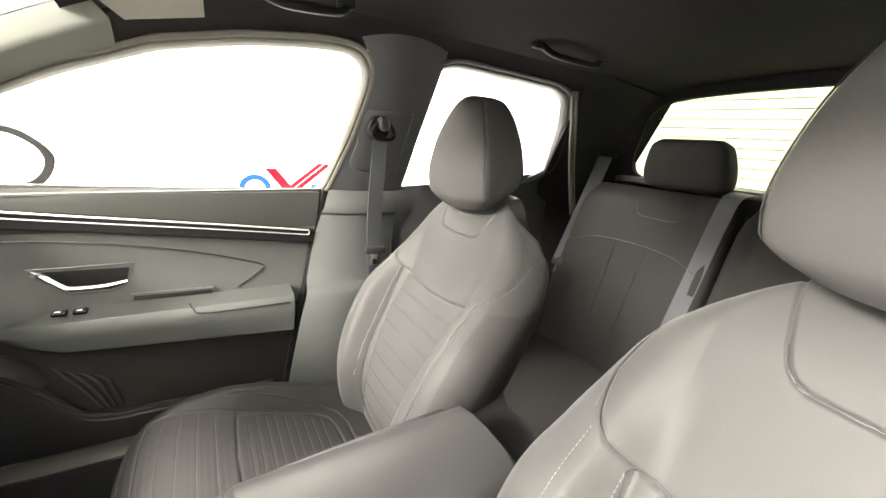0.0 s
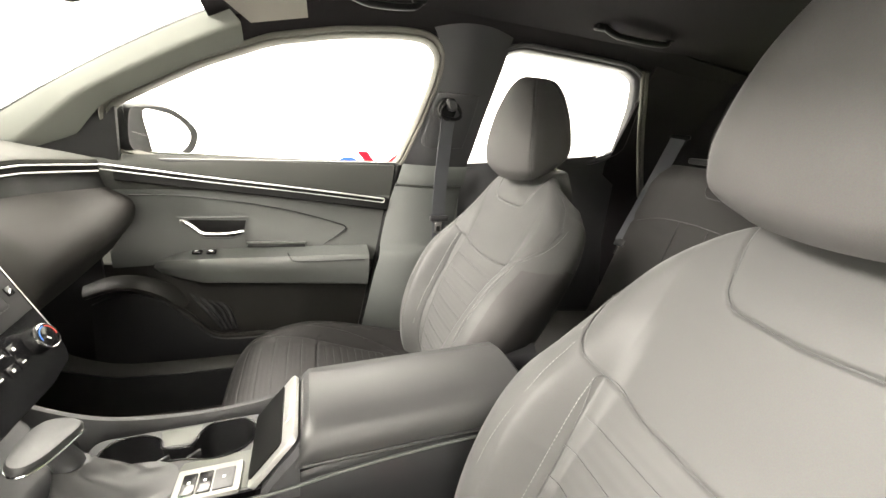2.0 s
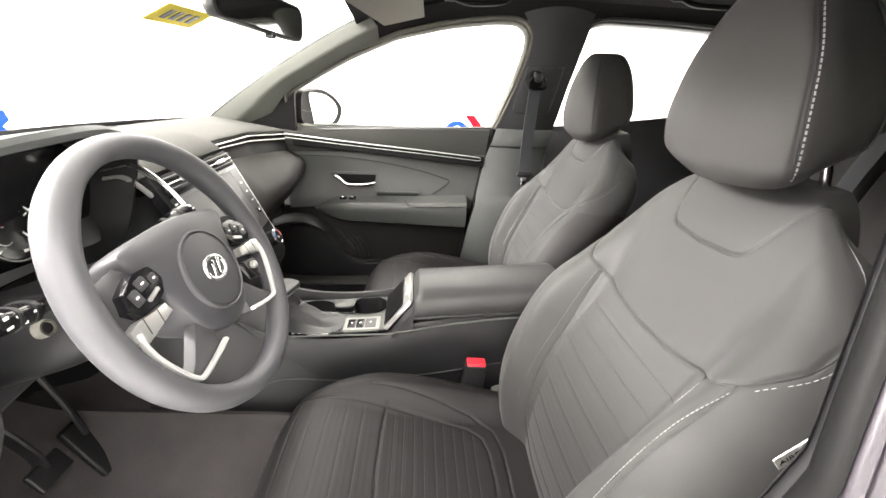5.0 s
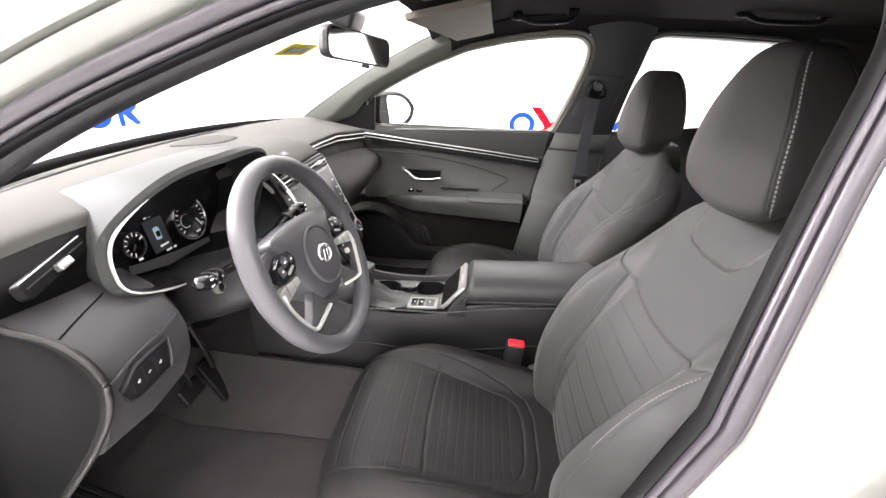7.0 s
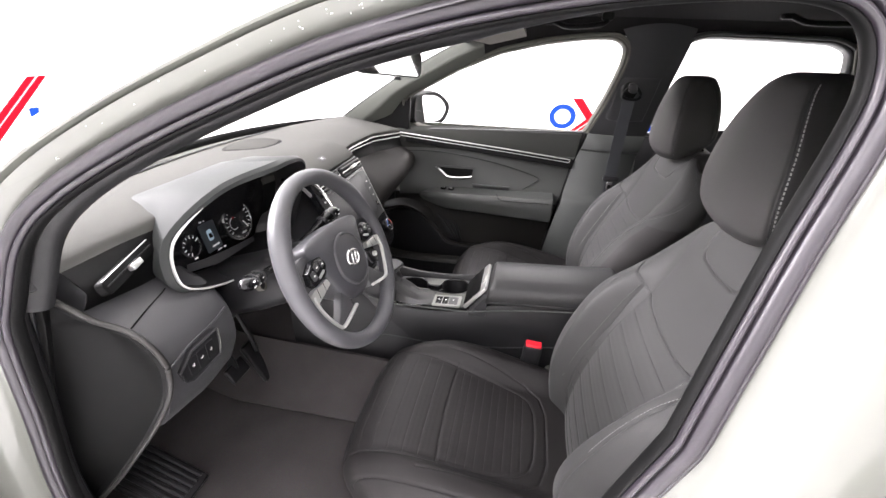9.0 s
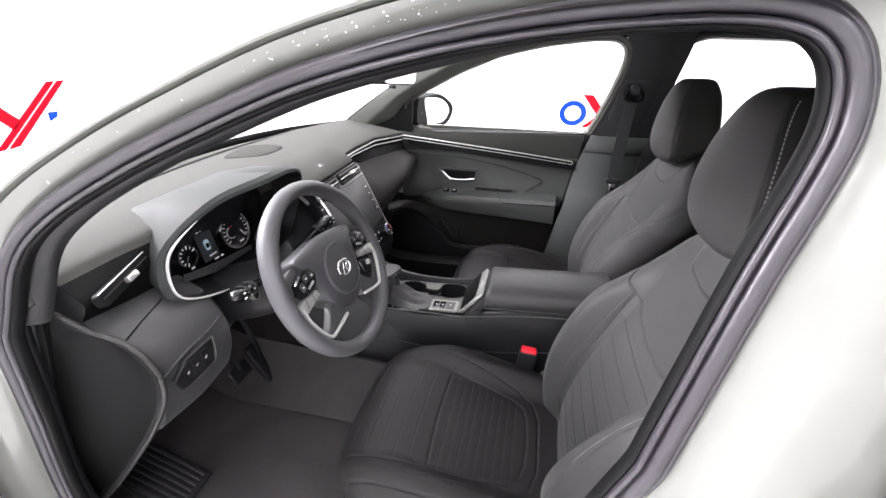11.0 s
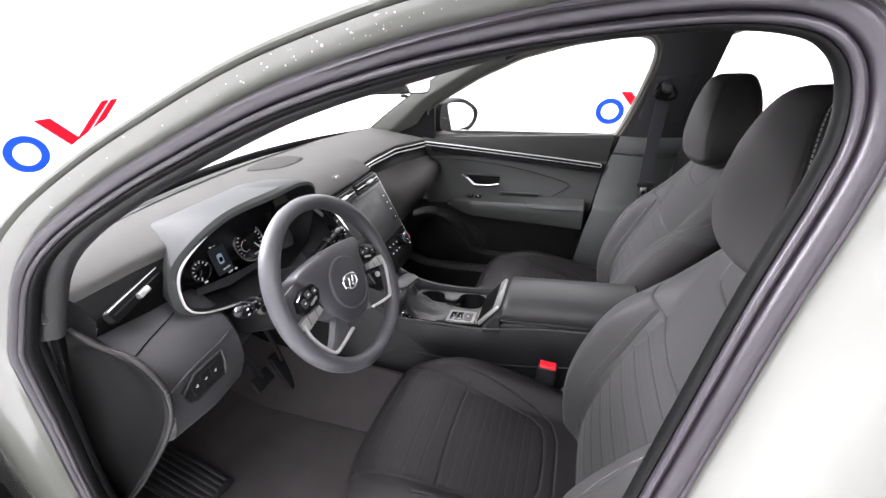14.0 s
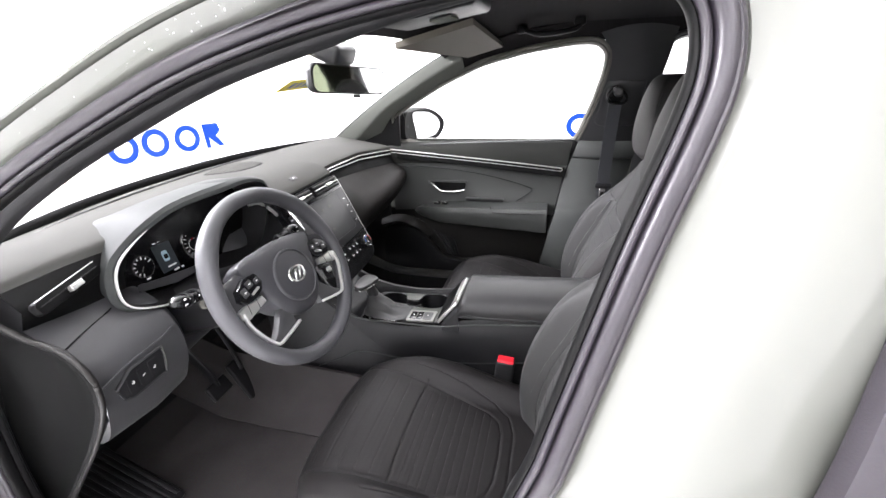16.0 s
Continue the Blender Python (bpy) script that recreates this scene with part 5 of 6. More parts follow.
part("key_slot", lathe([(0.0, 0.003), (0.0072, 0.003), (0.0072, -0.002)], 20, basis((-0.465, 0.858, 1.070), (1, 0, 0), (0, 0.3, 0.95))), BLACK, column, "dark key slot")

# ---------- dashboard details ----------
# instruments on the face
FACE = basis((-0.345, 1.005, 1.118), (1, 0, 0), (0, 0.18, 0.98))


def dial(x, y, r, a0, a1, n, hood):
    d = part("dial", lathe([(r * 0.97, 0.001), (r, 0.004), (r * 1.05, 0.004), (r * 1.07, 0.0)], 48, FACE @ pose(x, y, 0.001)), CHROME, hood, "chrome dial ring")
    for i in range(n):
        a = radians(a0 + (a1 - a0) * i / (n - 1))
        part("dial_mark", block(0.0065 if i % 2 == 0 else 0.004, 0.0016, 0.0008, FACE @ pose(x + r * 0.83 * math.cos(a), y + r * 0.83 * math.sin(a), 0.003, 0, 0, math.degrees(a)), 0), WHITEMARK, d)
    return d


d1 = dial(0.033, 0.008, 0.041, 215, -35, 17, hood)
part("dial_face", lathe([(0.0, 0.0012), (0.034, 0.0012), (0.039, 0.0030)], 48, FACE @ pose(0.033, 0.008, 0.0)), GLOSS, d1, "black dial face")
part("inner_arc", tube([tuple(FACE @ Vector((0.020 + 0.013 * math.cos(radians(a)), 0.006 + 0.013 * math.sin(radians(a)), 0.0025))) for a in range(60, 301, 20)], 0.0006, 5), WHITEMARK, d1)
part("needle", block(0.020, 0.0022, 0.001, FACE @ pose(0.050, -0.006, 0.005, 0, 0, -60), 0), WHITEMARK, d1, "slim pale needle")
part("red_mark", block(0.007, 0.0022, 0.0008, FACE @ pose(0.021, 0.019, 0.003, 0, 0, 10), 0), RED, d1)
d2 = dial(-0.107, 0.012, 0.021, 250, 20, 9, hood)
part("needle", block(0.012, 0.0018, 0.001, FACE @ pose(-0.111, 0.008, 0.005, 0, 0, 230), 0), TRIMGREY, d2, "slim needle")
disp = part("trip_display", prism(rrect(0.042, 0.060, 0.003), 0.002, FACE @ pose(-0.054, 0.009, 0.001)), glow("display_grey", (0.012, 0.016, 0.020), 0.1), hood, "small lit trip display")
part("display_car", prism(rrect(0.013, 0.023, 0.004), 0.001, FACE @ pose(-0.055, 0.012, 0.0032)), glow("display_light", (0.26, 0.36, 0.42), 0.2), disp, "pale car symbol")
part("car_roof", prism(rrect(0.009, 0.010, 0.002), 0.0008, FACE @ pose(-0.055, 0.011, 0.0044)), GLOSS, disp)
for dx, dy, ln in ((-0.066, 0.045, 0.006), (-0.054, 0.045, 0.010), (-0.040, 0.044, 0.008), (-0.045, -0.024, 0.012), (-0.030, -0.025, 0.006), (-0.108, -0.014, 0.008), (0.040, -0.022, 0.012), (-0.050, -0.012, 0.020)):
    part("display_line", block(ln, 0.0034, 0.001, FACE @ pose(dx, dy, 0.0036), 0), WHITEMARK, disp)
part("instrument_strip", prism([(-0.137, -0.030), (-0.133, -0.016), (-0.085, -0.026), (-0.020, -0.036), (0.060, -0.044), (0.060, -0.054), (-0.060, -0.050)], 0.002, FACE @ pose(0, 0, 0.001)), TRIM, hood, "grey lower strip of the instruments")
# bright curved line between the hood and the centre panel
part("centre_blade", sweep(curve([(-0.205, 0.945, 1.192), (-0.150, 0.925, 1.185), (-0.110, 0.900, 1.130), (-0.090, 0.875, 1.060), (-0.085, 0.862, 1.010)], 40), ring2(0.004, 0.008, 10), up=(0, -1, 0.3)), CHROME, dash, "chrome blade beside the screen")
part("centre_blade", sweep(curve([(-0.185, 0.955, 1.172), (-0.155, 0.940, 1.165), (-0.125, 0.915, 1.115), (-0.107, 0.89, 1.05)], 40), ring2(0.003, 0.006, 8), up=(0, -1, 0.3)), SILVER, dash, "silver inner blade")

# centre vents between the ledge and the screen
for c0, c1 in ((-0.150, -0.012), (0.004, 0.142)):
    cx, wd = (c0 + c1) / 2, c1 - c0
    vent = part("centre_vent", prism(rrect(wd, 0.036, 0.004), 0.003, CS @ pose(cx, 0.104, 0.0055), 0.001), DEEPBLACK, dash, "slim black air vent")
    for k in (-0.011, 0.0105):
        part("vent_slat", block(wd - 0.006, 0.0040, 0.010, CS @ pose(cx, 0.104 + k, 0.0090, 20), 0.001), BLACK, vent)
    part("vent_line", block(wd - 0.004, 0.0024, 0.003, CS @ pose(cx, 0.1035, 0.0125), 0.0008), SILVER, vent, "thin silver vane")
    part("vent_tab", block(0.030, 0.0085, 0.010, CS @ pose(cx + 0.008, 0.1035, 0.0150), 0.002), SILVER, vent, "silver vent tab")
# touch keys, climate knob and keys
for yy in (0.041, 0.017, -0.007):
    part("touch_key", block(0.0085, 0.0034, 0.0006, CS @ pose(0.1205, yy, 0.0083), 0), WHITEMARK, dash)
part("volume_key", prism(rrect(0.0130, 0.0135, 0.002), 0.0022, CS @ pose(0.1175, -0.0355, 0.0078), 0.0006), GLOSS, dash, "small square black key")
part("volume_mark", block(0.0075, 0.0020, 0.0006, CS @ pose(0.1175, -0.0355, 0.0102, 0, 0, 35), 0), WHITEMARK, dash)
for yy in (0.066, 0.046, 0.026):
    part("touch_key", block(0.0085, 0.0034, 0.0006, CS @ pose(-0.1440, yy, 0.0083), 0), WHITEMARK, dash)
part("knob", lathe([(0.0, 0.0190), (0.0145, 0.0190), (0.0175, 0.0175), (0.0195, 0.0), (0.0230, 0.0)], 40, CS @ pose(0.091, -0.111, 0.006)), GLOSS, dash, "black climate knob")
part("knob_ring", lathe([(0.0172, 0.0188), (0.0184, 0.0196), (0.0198, 0.0185), (0.0202, 0.0150)], 44, CS @ pose(0.091, -0.111, 0.006)), CHROME, dash, "bright knob ring")
for a0, a1, nm, col in ((80, 185, "blue_print", (0.03, 0.16, 0.55)), (-20, 70, "red_print", (0.55, 0.05, 0.04))):
    arc = [(math.cos(radians(a)), math.sin(radians(a))) for a in np.linspace(a0, a1, 16)]
    part("knob_scale", sheet([[tuple(CS @ Vector((0.091 + r * ca, -0.111 + r * sa, 0.0254 + h))) for ca, sa in arc] for r, h in ((0.0142, 0.0), (0.0160, 0.0002))], 0.0004), material(nm, col, 0.5), dash, "coloured temperature scale")
part("knob_mark", block(0.0016, 0.007, 0.0006, CS @ pose(0.088, -0.114, 0.0253, 0, 0, 35), 0), WHITEMARK, dash)
for i, (a, b) in enumerate(((0.052, -0.100), (0.030, -0.098), (0.006, -0.097), (0.050, -0.121), (0.028, -0.121), (0.004, -0.120), (-0.030, -0.100), (-0.030, -0.120))):
    part("climate_key", prism(rrect(0.019, 0.0145, 0.002), 0.0016, CS @ pose(a, b, 0.0056), 0.0006), GLOSS, dash)
    part("key_mark", block(0.0070 if i % 2 else 0.0050, 0.0022 if i % 2 else 0.0045, 0.0005, CS @ pose(a, b, 0.0074), 0), WHITEMARK, dash)
for q, r in ((-0.055, 0.045), (-0.010, 0.045), (0.030, 0.045), (-0.010, -0.020)):
    part("screen_mark", block(0.012, 0.0085, 0.0004, CS @ pose(q, r, 0.0096), 0), TRIMGREY, screen_face)

# driver's side vent, switch panel, end of the dash
va, vb = V(-0.645, 0.982, 1.158), V(-0.519, 1.020, 1.168)
VM = basis((va + vb) / 2, vb - va, (0, 0.35, 0.94))
vent = part("side_vent", prism(rrect(0.134, 0.024, 0.008), 0.014, VM @ pose(0, -0.004, -0.014), 0.003), DEEPBLACK, dash, "slim black side vent")
for dy in (0.0085,):
    part("chrome_line", block(0.126, 0.0013, 0.003, VM @ pose(0, dy, 0.000), 0.0005), TRIMLINE, vent, "thin chrome line")
part("vent_slat", block(0.122, 0.002, 0.008, VM @ pose(0, -0.002, -0.002), 0.0006), BLACK, vent)
part("vent_tab", block(0.026, 0.010, 0.012, VM @ pose(0.004, -0.006, 0.004), 0.002), SILVER, vent, "silver vent tab")
SP = basis((-0.588, 0.9115, 0.990), (1, 0, 0), (0, 0, 1))
SPO = [(-0.047, 0.004), (-0.016, 0.025), (0.046, 0.026), (0.044, 0.0), (0.039, -0.025), (-0.028, -0.027), (-0.041, -0.019)]
sp = part("switch_panel", prism(SPO, 0.016, SP @ pose(0, 0, -0.015), 0.0015), BLACK, dash, "black switch panel")
part("panel_edge", tube([tuple(SP @ Vector((a * 1.03, b * 1.03, 0.0005))) for a, b in SPO], 0.0022, 6, closed=True), TRIM, sp, "raised rim of the switch panel")
part("panel_tip", tube([tuple(SP @ Vector((a, b, 0.003))) for a, b in ((0.0475, 0.026), (0.0465, 0.004), (0.043, -0.016))], 0.0011, 6), TRIMGREY, sp, "light grey edge of the switch panel")
for q in (-0.021, 0.0, 0.022):
    part("switch", prism(rrect(0.019, 0.034, 0.003), 0.0012, SP @ pose(q, 0.0, 0.0008), 0.0006), BLACK, sp)
    part("switch_mark", block(0.0060, 0.0022, 0.0005, SP @ pose(q, 0.0, 0.0022, 0, 0, 25), 0), WHITEMARK, sp)
    part("switch_mark", block(0.0024, 0.0060 if q else 0.002, 0.0005, SP @ pose(q + 0.001, 0.0, 0.0022, 0, 0, -10), 0), WHITEMARK, sp)
# seam of the knee panel and the end cover
part("panel_seam", tube([(-0.545, 0.990, 1.094), (-0.557, 0.9875, 1.0915), (-0.603, 0.9785, 1.0860), (-0.642, 0.9710, 1.0790), (-0.662, 0.966, 1.076)], 0.0014, 6, 24), DEEPBLACK, dash)
part("panel_crease", tube([(-0.655, 0.9165, 1.010), (-0.593, 0.920, 1.021), (-0.529, 0.922, 1.024), (-0.495, 0.925, 1.030)], 0.0022, 8, 24), KNEE, dash, "raised crease on the lower dash")
endrim = curve([(-0.682, 1.030, 1.150), (-0.676, 1.003, 1.128), (-0.670, 0.985, 1.112), (-0.668, 0.935, 1.100), (-0.668, 0.903, 1.072), (-0.668, 0.892, 1.035), (-0.671, 0.905, 0.98), (-0.676, 0.955, 0.90), (-0.684, 1.015, 0.82), (-0.69, 1.075, 0.745), (-0.70, 1.15, 0.66)], 60)
STRIP = curve([(-0.690, 1.032, 1.190), (-0.692, 1.050, 1.12), (-0.696, 1.085, 1.02), (-0.702, 1.130, 0.90), (-0.708, 1.175, 0.78), (-0.712, 1.22, 0.64)], 40)
rows = []
for p in endrim:
    q = V(*[np.interp(p[2], STRIP[::-1, 2], STRIP[::-1, k]) for k in range(3)])
    q[1] = max(q[1], p[1] + 0.01)
    rows.append([p + V(-0.002, 0, 0), p + V(-0.007, 0.008, 0)] + [(1 - k) * p + k * q + V(0.012, 0.006, 0) * math.sin(math.pi * k) for k in (0.2, 0.4, 0.6, 0.8, 1.0)])
cover = part("end_cover", sheet(rows), DEEPBLACK, dash, "smooth dark end cover")
part("cover_edge", tube(endrim, 0.0048, 10), GLOVE, cover, "rounded edge of the end cover")
# black strip beside the seal with its cap
part("edge_strip", sweep(STRIP, ring2(0.013, 0.006, 12, 0.5), up=(0.5, -0.8, 0)), DEEPBLACK, dash, "black trim strip beside the seal")
part("strip_side", sheet([[p + V(-0.010, 0.004, 0), V(-0.726, max(1.06, p[1] + 0.02), p[2])] for p in STRIP], 0.004), BLACK, dash)
part("strip_cap", block(0.034, 0.022, 0.030, pose(-0.692, 1.024, 1.196, -10, 0, -20), 0.004), BLACK, dash, "small charcoal strip cap")
for i in range(7):
    part("demister_slat", block(0.022, 0.004, 0.018, pose(-0.706, 1.03 + 0.013 * i, 1.212 + 0.001 * i, 25, 0, 0), 0.001), BLACK, dash)
part("demister_frame", sweep(curve([(-0.692, 1.02, 1.200), (-0.692, 1.06, 1.214), (-0.692, 1.12, 1.218)], 12), ring2(0.003, 0.008, 8), up=(0, 0, 1)), TRIM, dash, "demister outlet frame")
# windscreen foot: two dark lines along the glass
part("screen_gasket", sweep([(x, 1.425 - 0.22 * (abs(x) / 0.7) ** 2.4, 1.180 - 0.010 * (abs(x) / 0.7) ** 2) for x in np.linspace(-0.70, 0.74, 40)], ring2(0.006, 0.0125, 10), up=(0, 0, 1)), DEEPBLACK, dash, "dark gasket at the foot of the windscreen")
part("top_seam", tube([(x, 1.36 - 0.20 * (abs(x) / 0.7) ** 2.4, 1.1785) for x in np.linspace(-0.69, 0.70, 30)], 0.003, 6), BLACK, dash)
# grille ribs
for i in range(26):
    x = 0.012 + 0.0070 * i
    inside = [y for y in np.linspace(1.13, 1.34, 60) if sum(((GR[a][1] > y) != (GR[a - 1][1] > y)) and x < (GR[a - 1][0] - GR[a][0]) * (y - GR[a][1]) / (GR[a - 1][1] - GR[a][1]) + GR[a][0] for a in range(len(GR))) % 2]
    if len(inside) > 3:
        part("grille_rib", tube([(x, y, dash_top_z(x, y) + 0.0012) for y in (inside[1], inside[len(inside) // 2], inside[-2])], 0.0013, 5), DASHTOP, grille)
# passenger side: glovebox gap and lower bin
part("glovebox_seam", tube([(0.20, 0.925, 0.975), (0.36, 0.900, 0.958), (0.52, 0.893, 0.958), (0.64, 0.90, 0.965)], 0.003, 6, 30), BLACK, dash)
part("glovebox_latch", block(0.05, 0.012, 0.018, pose(0.26, 0.925, 0.955, 20), 0.003), BLACK, dash)

# ---------- pedals and footrest ----------
pedal = thing("brake_pedal", "black brake pedal on a steel arm", "pedal")
part("pedal_arm", sweep(curve([(-0.30, 1.26, 0.88), (-0.29, 1.20, 0.76), (-0.27, 1.17, 0.66), (-0.262, 1.17, 0.615)], 16), ring2(0.005, 0.016, 8, 0.6), up=(0, -1, 0.4)), BLACK, pedal)
part("pedal_pad", block(0.075, 0.014, 0.05, pose(-0.262, 1.16, 0.605, -30), 0.006), BLACK, pedal)
gas = thing("accelerator_pedal", "slim black accelerator pedal near the console", "pedal")
part("pedal_arm", tube([(-0.17, 1.22, 0.80), (-0.165, 1.18, 0.68), (-0.165, 1.16, 0.60)], 0.007, 8, 8), BLACK, gas)
part("pedal_pad", block(0.05, 0.018, 0.14, pose(-0.165, 1.165, 0.555, -28), 0.006), BLACK, gas)
FR = pose(-0.545, 1.235, 0.510, 26)
rest = thing("footrest", "ribbed black plastic footrest on the carpet", "footrest")
part("footrest_plate", block(0.115, 0.26, 0.02, FR, 0.006), BLACK, rest)
for i in range(7):
    part("rib", block(0.010, 0.23, 0.006, FR @ pose(-0.045 + 0.015 * i, 0, 0.012), 0.002), BLACK, rest)

# ---------- console details ----------
CP = basis((0.02, 0.62, 0.788), (1, 0, 0), (0, 1, -0.06))
CUPS = curve([(0.045, 0.737), (0.077, 0.727), (0.086, 0.693), (0.070, 0.660), (0.046, 0.648), (0.043, 0.610), (0.068, 0.601), (0.086, 0.585), (0.087, 0.545), (0.068, 0.522), (0.031, 0.520), (0.009, 0.545), (0.006, 0.580), (0.016, 0.615), (0.016, 0.640), (0.006, 0.668), (0.010, 0.705), (0.024, 0.728)], 72, True) - V(0.02, 0.62)


def holed_plate(outer, hole, depth, m):
    """A flat plate with one opening through it."""
    n, h = len(outer), len(hole)
    bm = bmesh.new()
    loops = [[bm.verts.new((x, y, depth)) for x, y in lp] for lp in (outer, hole)]
    edges = [bm.edges.new((lp[i], lp[(i + 1) % len(lp)])) for lp in loops for i in range(len(lp))]
    bmesh.ops.triangle_fill(bm, use_beauty=True, use_dissolve=False, edges=edges)
    for lp in loops:
        low = [bm.verts.new((v.co.x, v.co.y, 0)) for v in lp]
        for i in range(len(lp)):
            bm.faces.new((lp[i], lp[(i + 1) % len(lp)], low[(i + 1) % len(lp)], low[i]))
    bmesh.ops.transform(bm, matrix=m, verts=bm.verts)
    return mesh_from_bm(bm)


plate = part("console_plate", holed_plate([(x - 0.008, y) for x, y in rrect(0.156, 0.262, 0.016)], CUPS, 0.004, CP), CONSOLESIDE, console, "dark console plate")
part("plate_inlay", prism([(0.053, 0.037), (0.029, 0.027), (0.0275, -0.009), (0.050, -0.016), (0.066, -0.018), (0.066, 0.040)], 0.0012, CP @ pose(0, 0, 0.0036), 0.0004), PLATE, plate, "pale metal inlay between the cups")
part("plate_inlay", prism([(-0.082, -0.128), (0.066, -0.128), (0.066, -0.106), (0.030, -0.106), (-0.012, -0.098), (-0.014, -0.010), (-0.030, -0.004), (-0.082, -0.004)], 0.0012, CP @ pose(0, 0, 0.0036), 0.0004), PLATE, plate, "pale metal inlay round the switches")
cc = CUPS.mean(0)
cup = part("cup_holder", sheet([[tuple(CP @ Vector((*(cc + (p - cc) * k), z))) for p in CUPS] for k, z in ((1.0, 0.003), (0.985, -0.01), (0.95, -0.052), (0.88, -0.058), (0.5, -0.058), (0.02, -0.058))], wrap_v=True), BLACK, console, "deep black double cup holder")
part("cup_ring", tube([tuple(CP @ Vector((*p, 0.0045))) for p in CUPS], 0.0017, 8, closed=True), GLOSS, cup, "polished black rim")
for a, b in (((0.012, 0.655), (0.030, 0.645)), ((0.012, 0.602), (0.030, 0.612))):
    part("cup_finger", block(0.006, 0.022, 0.012, CP @ pose((a[0] + b[0]) / 2 - 0.004, (a[1] + b[1]) / 2 - 0.62, -0.012, 0, 0, 40), 0.002), TRIM, cup)
part("brake_switch_plate", prism(rrect(0.054, 0.084, 0.004), 0.006, CP @ pose(-0.060, -0.050, 0.003), 0.0015), SWITCHPLATE, console, "silver switch plate")
for k, wd in ((0.024, 0.018), (0.004, 0.018), (-0.020, 0.026)):
    part("console_switch", prism(rrect(0.036, wd, 0.002), 0.003, CP @ pose(-0.062, -0.050 + k, 0.0075), 0.001), GLOSS if k > -0.02 else TRIM, console)
    part("switch_mark", block(0.0036, 0.0036, 0.0005, CP @ pose(-0.060, -0.050 + k, 0.0108), 0), WHITEMARK, console)
gate = part("shift_gate", prism(rrect(0.075, 0.115, 0.012), 0.004, CP @ pose(-0.058, 0.075, 0.003), 0.001), GLOSS, console, "glossy black shift gate")
part("gate_edge", tube([tuple(CP @ Vector((a - 0.058, b + 0.075, 0.007))) for a, b in rrect(0.075, 0.115, 0.012)], 0.0016, 6, closed=True), CHROME, gate)
for i in range(4):
    part("gate_mark", block(0.005, 0.007, 0.0006, CP @ pose(-0.087, 0.105 - 0.016 * i, 0.0072), 0), WHITEMARK, gate)
lever = thing("gear_lever", "charcoal gear lever with a leather boot", "gear lever")
boot = []
for k in np.linspace(0, 1, 26):
    e = k ** 0.75
    c = V(-0.030, 0.684, 0.0) * (1 - e) + V(-0.010, 0.733, 0.0) * e
    w, l = 0.048 * (1 - e) + 0.017 * e, 0.072 * (1 - e) + 0.018 * e
    fold = math.sin(math.pi * k) ** 0.7
    ring = []
    for a, (x, y) in zip(np.linspace(0, 2 * math.pi, 60, endpoint=False), ring2(w, l, 60, 0.7)):
        ring.append((c[0] + x * (1 + 0.07 * fold * math.sin(3 * a + 5 * k)), c[1] + y * (1 + 0.05 * fold * math.cos(4 * a - 6 * k)), 0.796 + 0.040 * k ** 1.8 + 0.0030 * fold * math.sin(4 * a + 7 * k)))
    boot.append(ring)
part("boot", loft(boot), SEATSIDE, lever, "creased leather boot")
part("lever_stem", loft([[(cx + x, cy + y, z) for x, y in ring2(w, l, 20, 0.8)] for cx, cy, z, w, l in ((-0.010, 0.733, 0.825, 0.016, 0.017), (-0.012, 0.735, 0.845, 0.015, 0.016), (-0.020, 0.741, 0.868, 0.015, 0.016), (-0.026, 0.744, 0.878, 0.022, 0.019))]), TRIM, lever, "dark tapering stem")
KNOB = curve([(0.044, 0.018), (0.049, -0.006), (0.034, -0.026), (0.0, -0.022), (-0.034, -0.013), (-0.049, 0.001), (-0.040, 0.018), (-0.012, 0.025), (0.020, 0.026)], 60, True)
KN = pose(-0.028, 0.745, 0.884, 4, 4)
knob = part("knob", loft([[tuple(KN @ Vector((*(p * k), z))) for p in KNOB] for k, z in ((0.45, -0.016), (0.80, -0.011), (0.95, -0.006), (1.0, -0.001), (0.99, 0.003), (0.93, 0.006), (0.6, 0.008), (0.1, 0.0085))]), SEATSIDE, lever, "flat wide leather knob")
part("knob_trim", tube([tuple(KN @ Vector((*(p * 0.985), -0.0045))) for p in KNOB], 0.0018, 6, closed=True), CHROME, knob, "chrome line round the knob")
BZ = basis((0.0, 0.482, 0.838), (-1, 0, 0), (0, -0.62, 0.785))
part("bin_flank", loft([[(x, y, z) for x, z in ((-0.086, 0.79), (-0.087, zt - 0.012), (-0.080, zt), (0.080, zt), (0.087, zt - 0.012), (0.086, 0.79))] for y, zt in ((0.500, 0.806), (0.486, 0.826), (0.468, 0.850), (0.450, 0.872))]), TRIM, console, "dark flank before the armrest")
bez = part("bin_frame", prism(rrect(0.150, 0.098, 0.010), 0.008, BZ, 0.002), SILVER, console, "satin silver frame before the armrest")
part("bin_cover", prism(rrect(0.132, 0.070, 0.006), 0.003, BZ @ pose(-0.004, -0.011, 0.0075), 0.001), DEEPBLACK, bez, "glossy black bin cover")
part("bin_latch", prism(rrect(0.034, 0.012, 0.002), 0.003, BZ @ pose(0.01, 0.036, 0.0075), 0.001), SILVER, bez)
part("lid_seam", tube([(-0.0905, y, 0.845 + (0.44 - y) * 0.06) for y in np.linspace(0.445, 0.10, 12)], 0.0025, 6), BLACK, console)
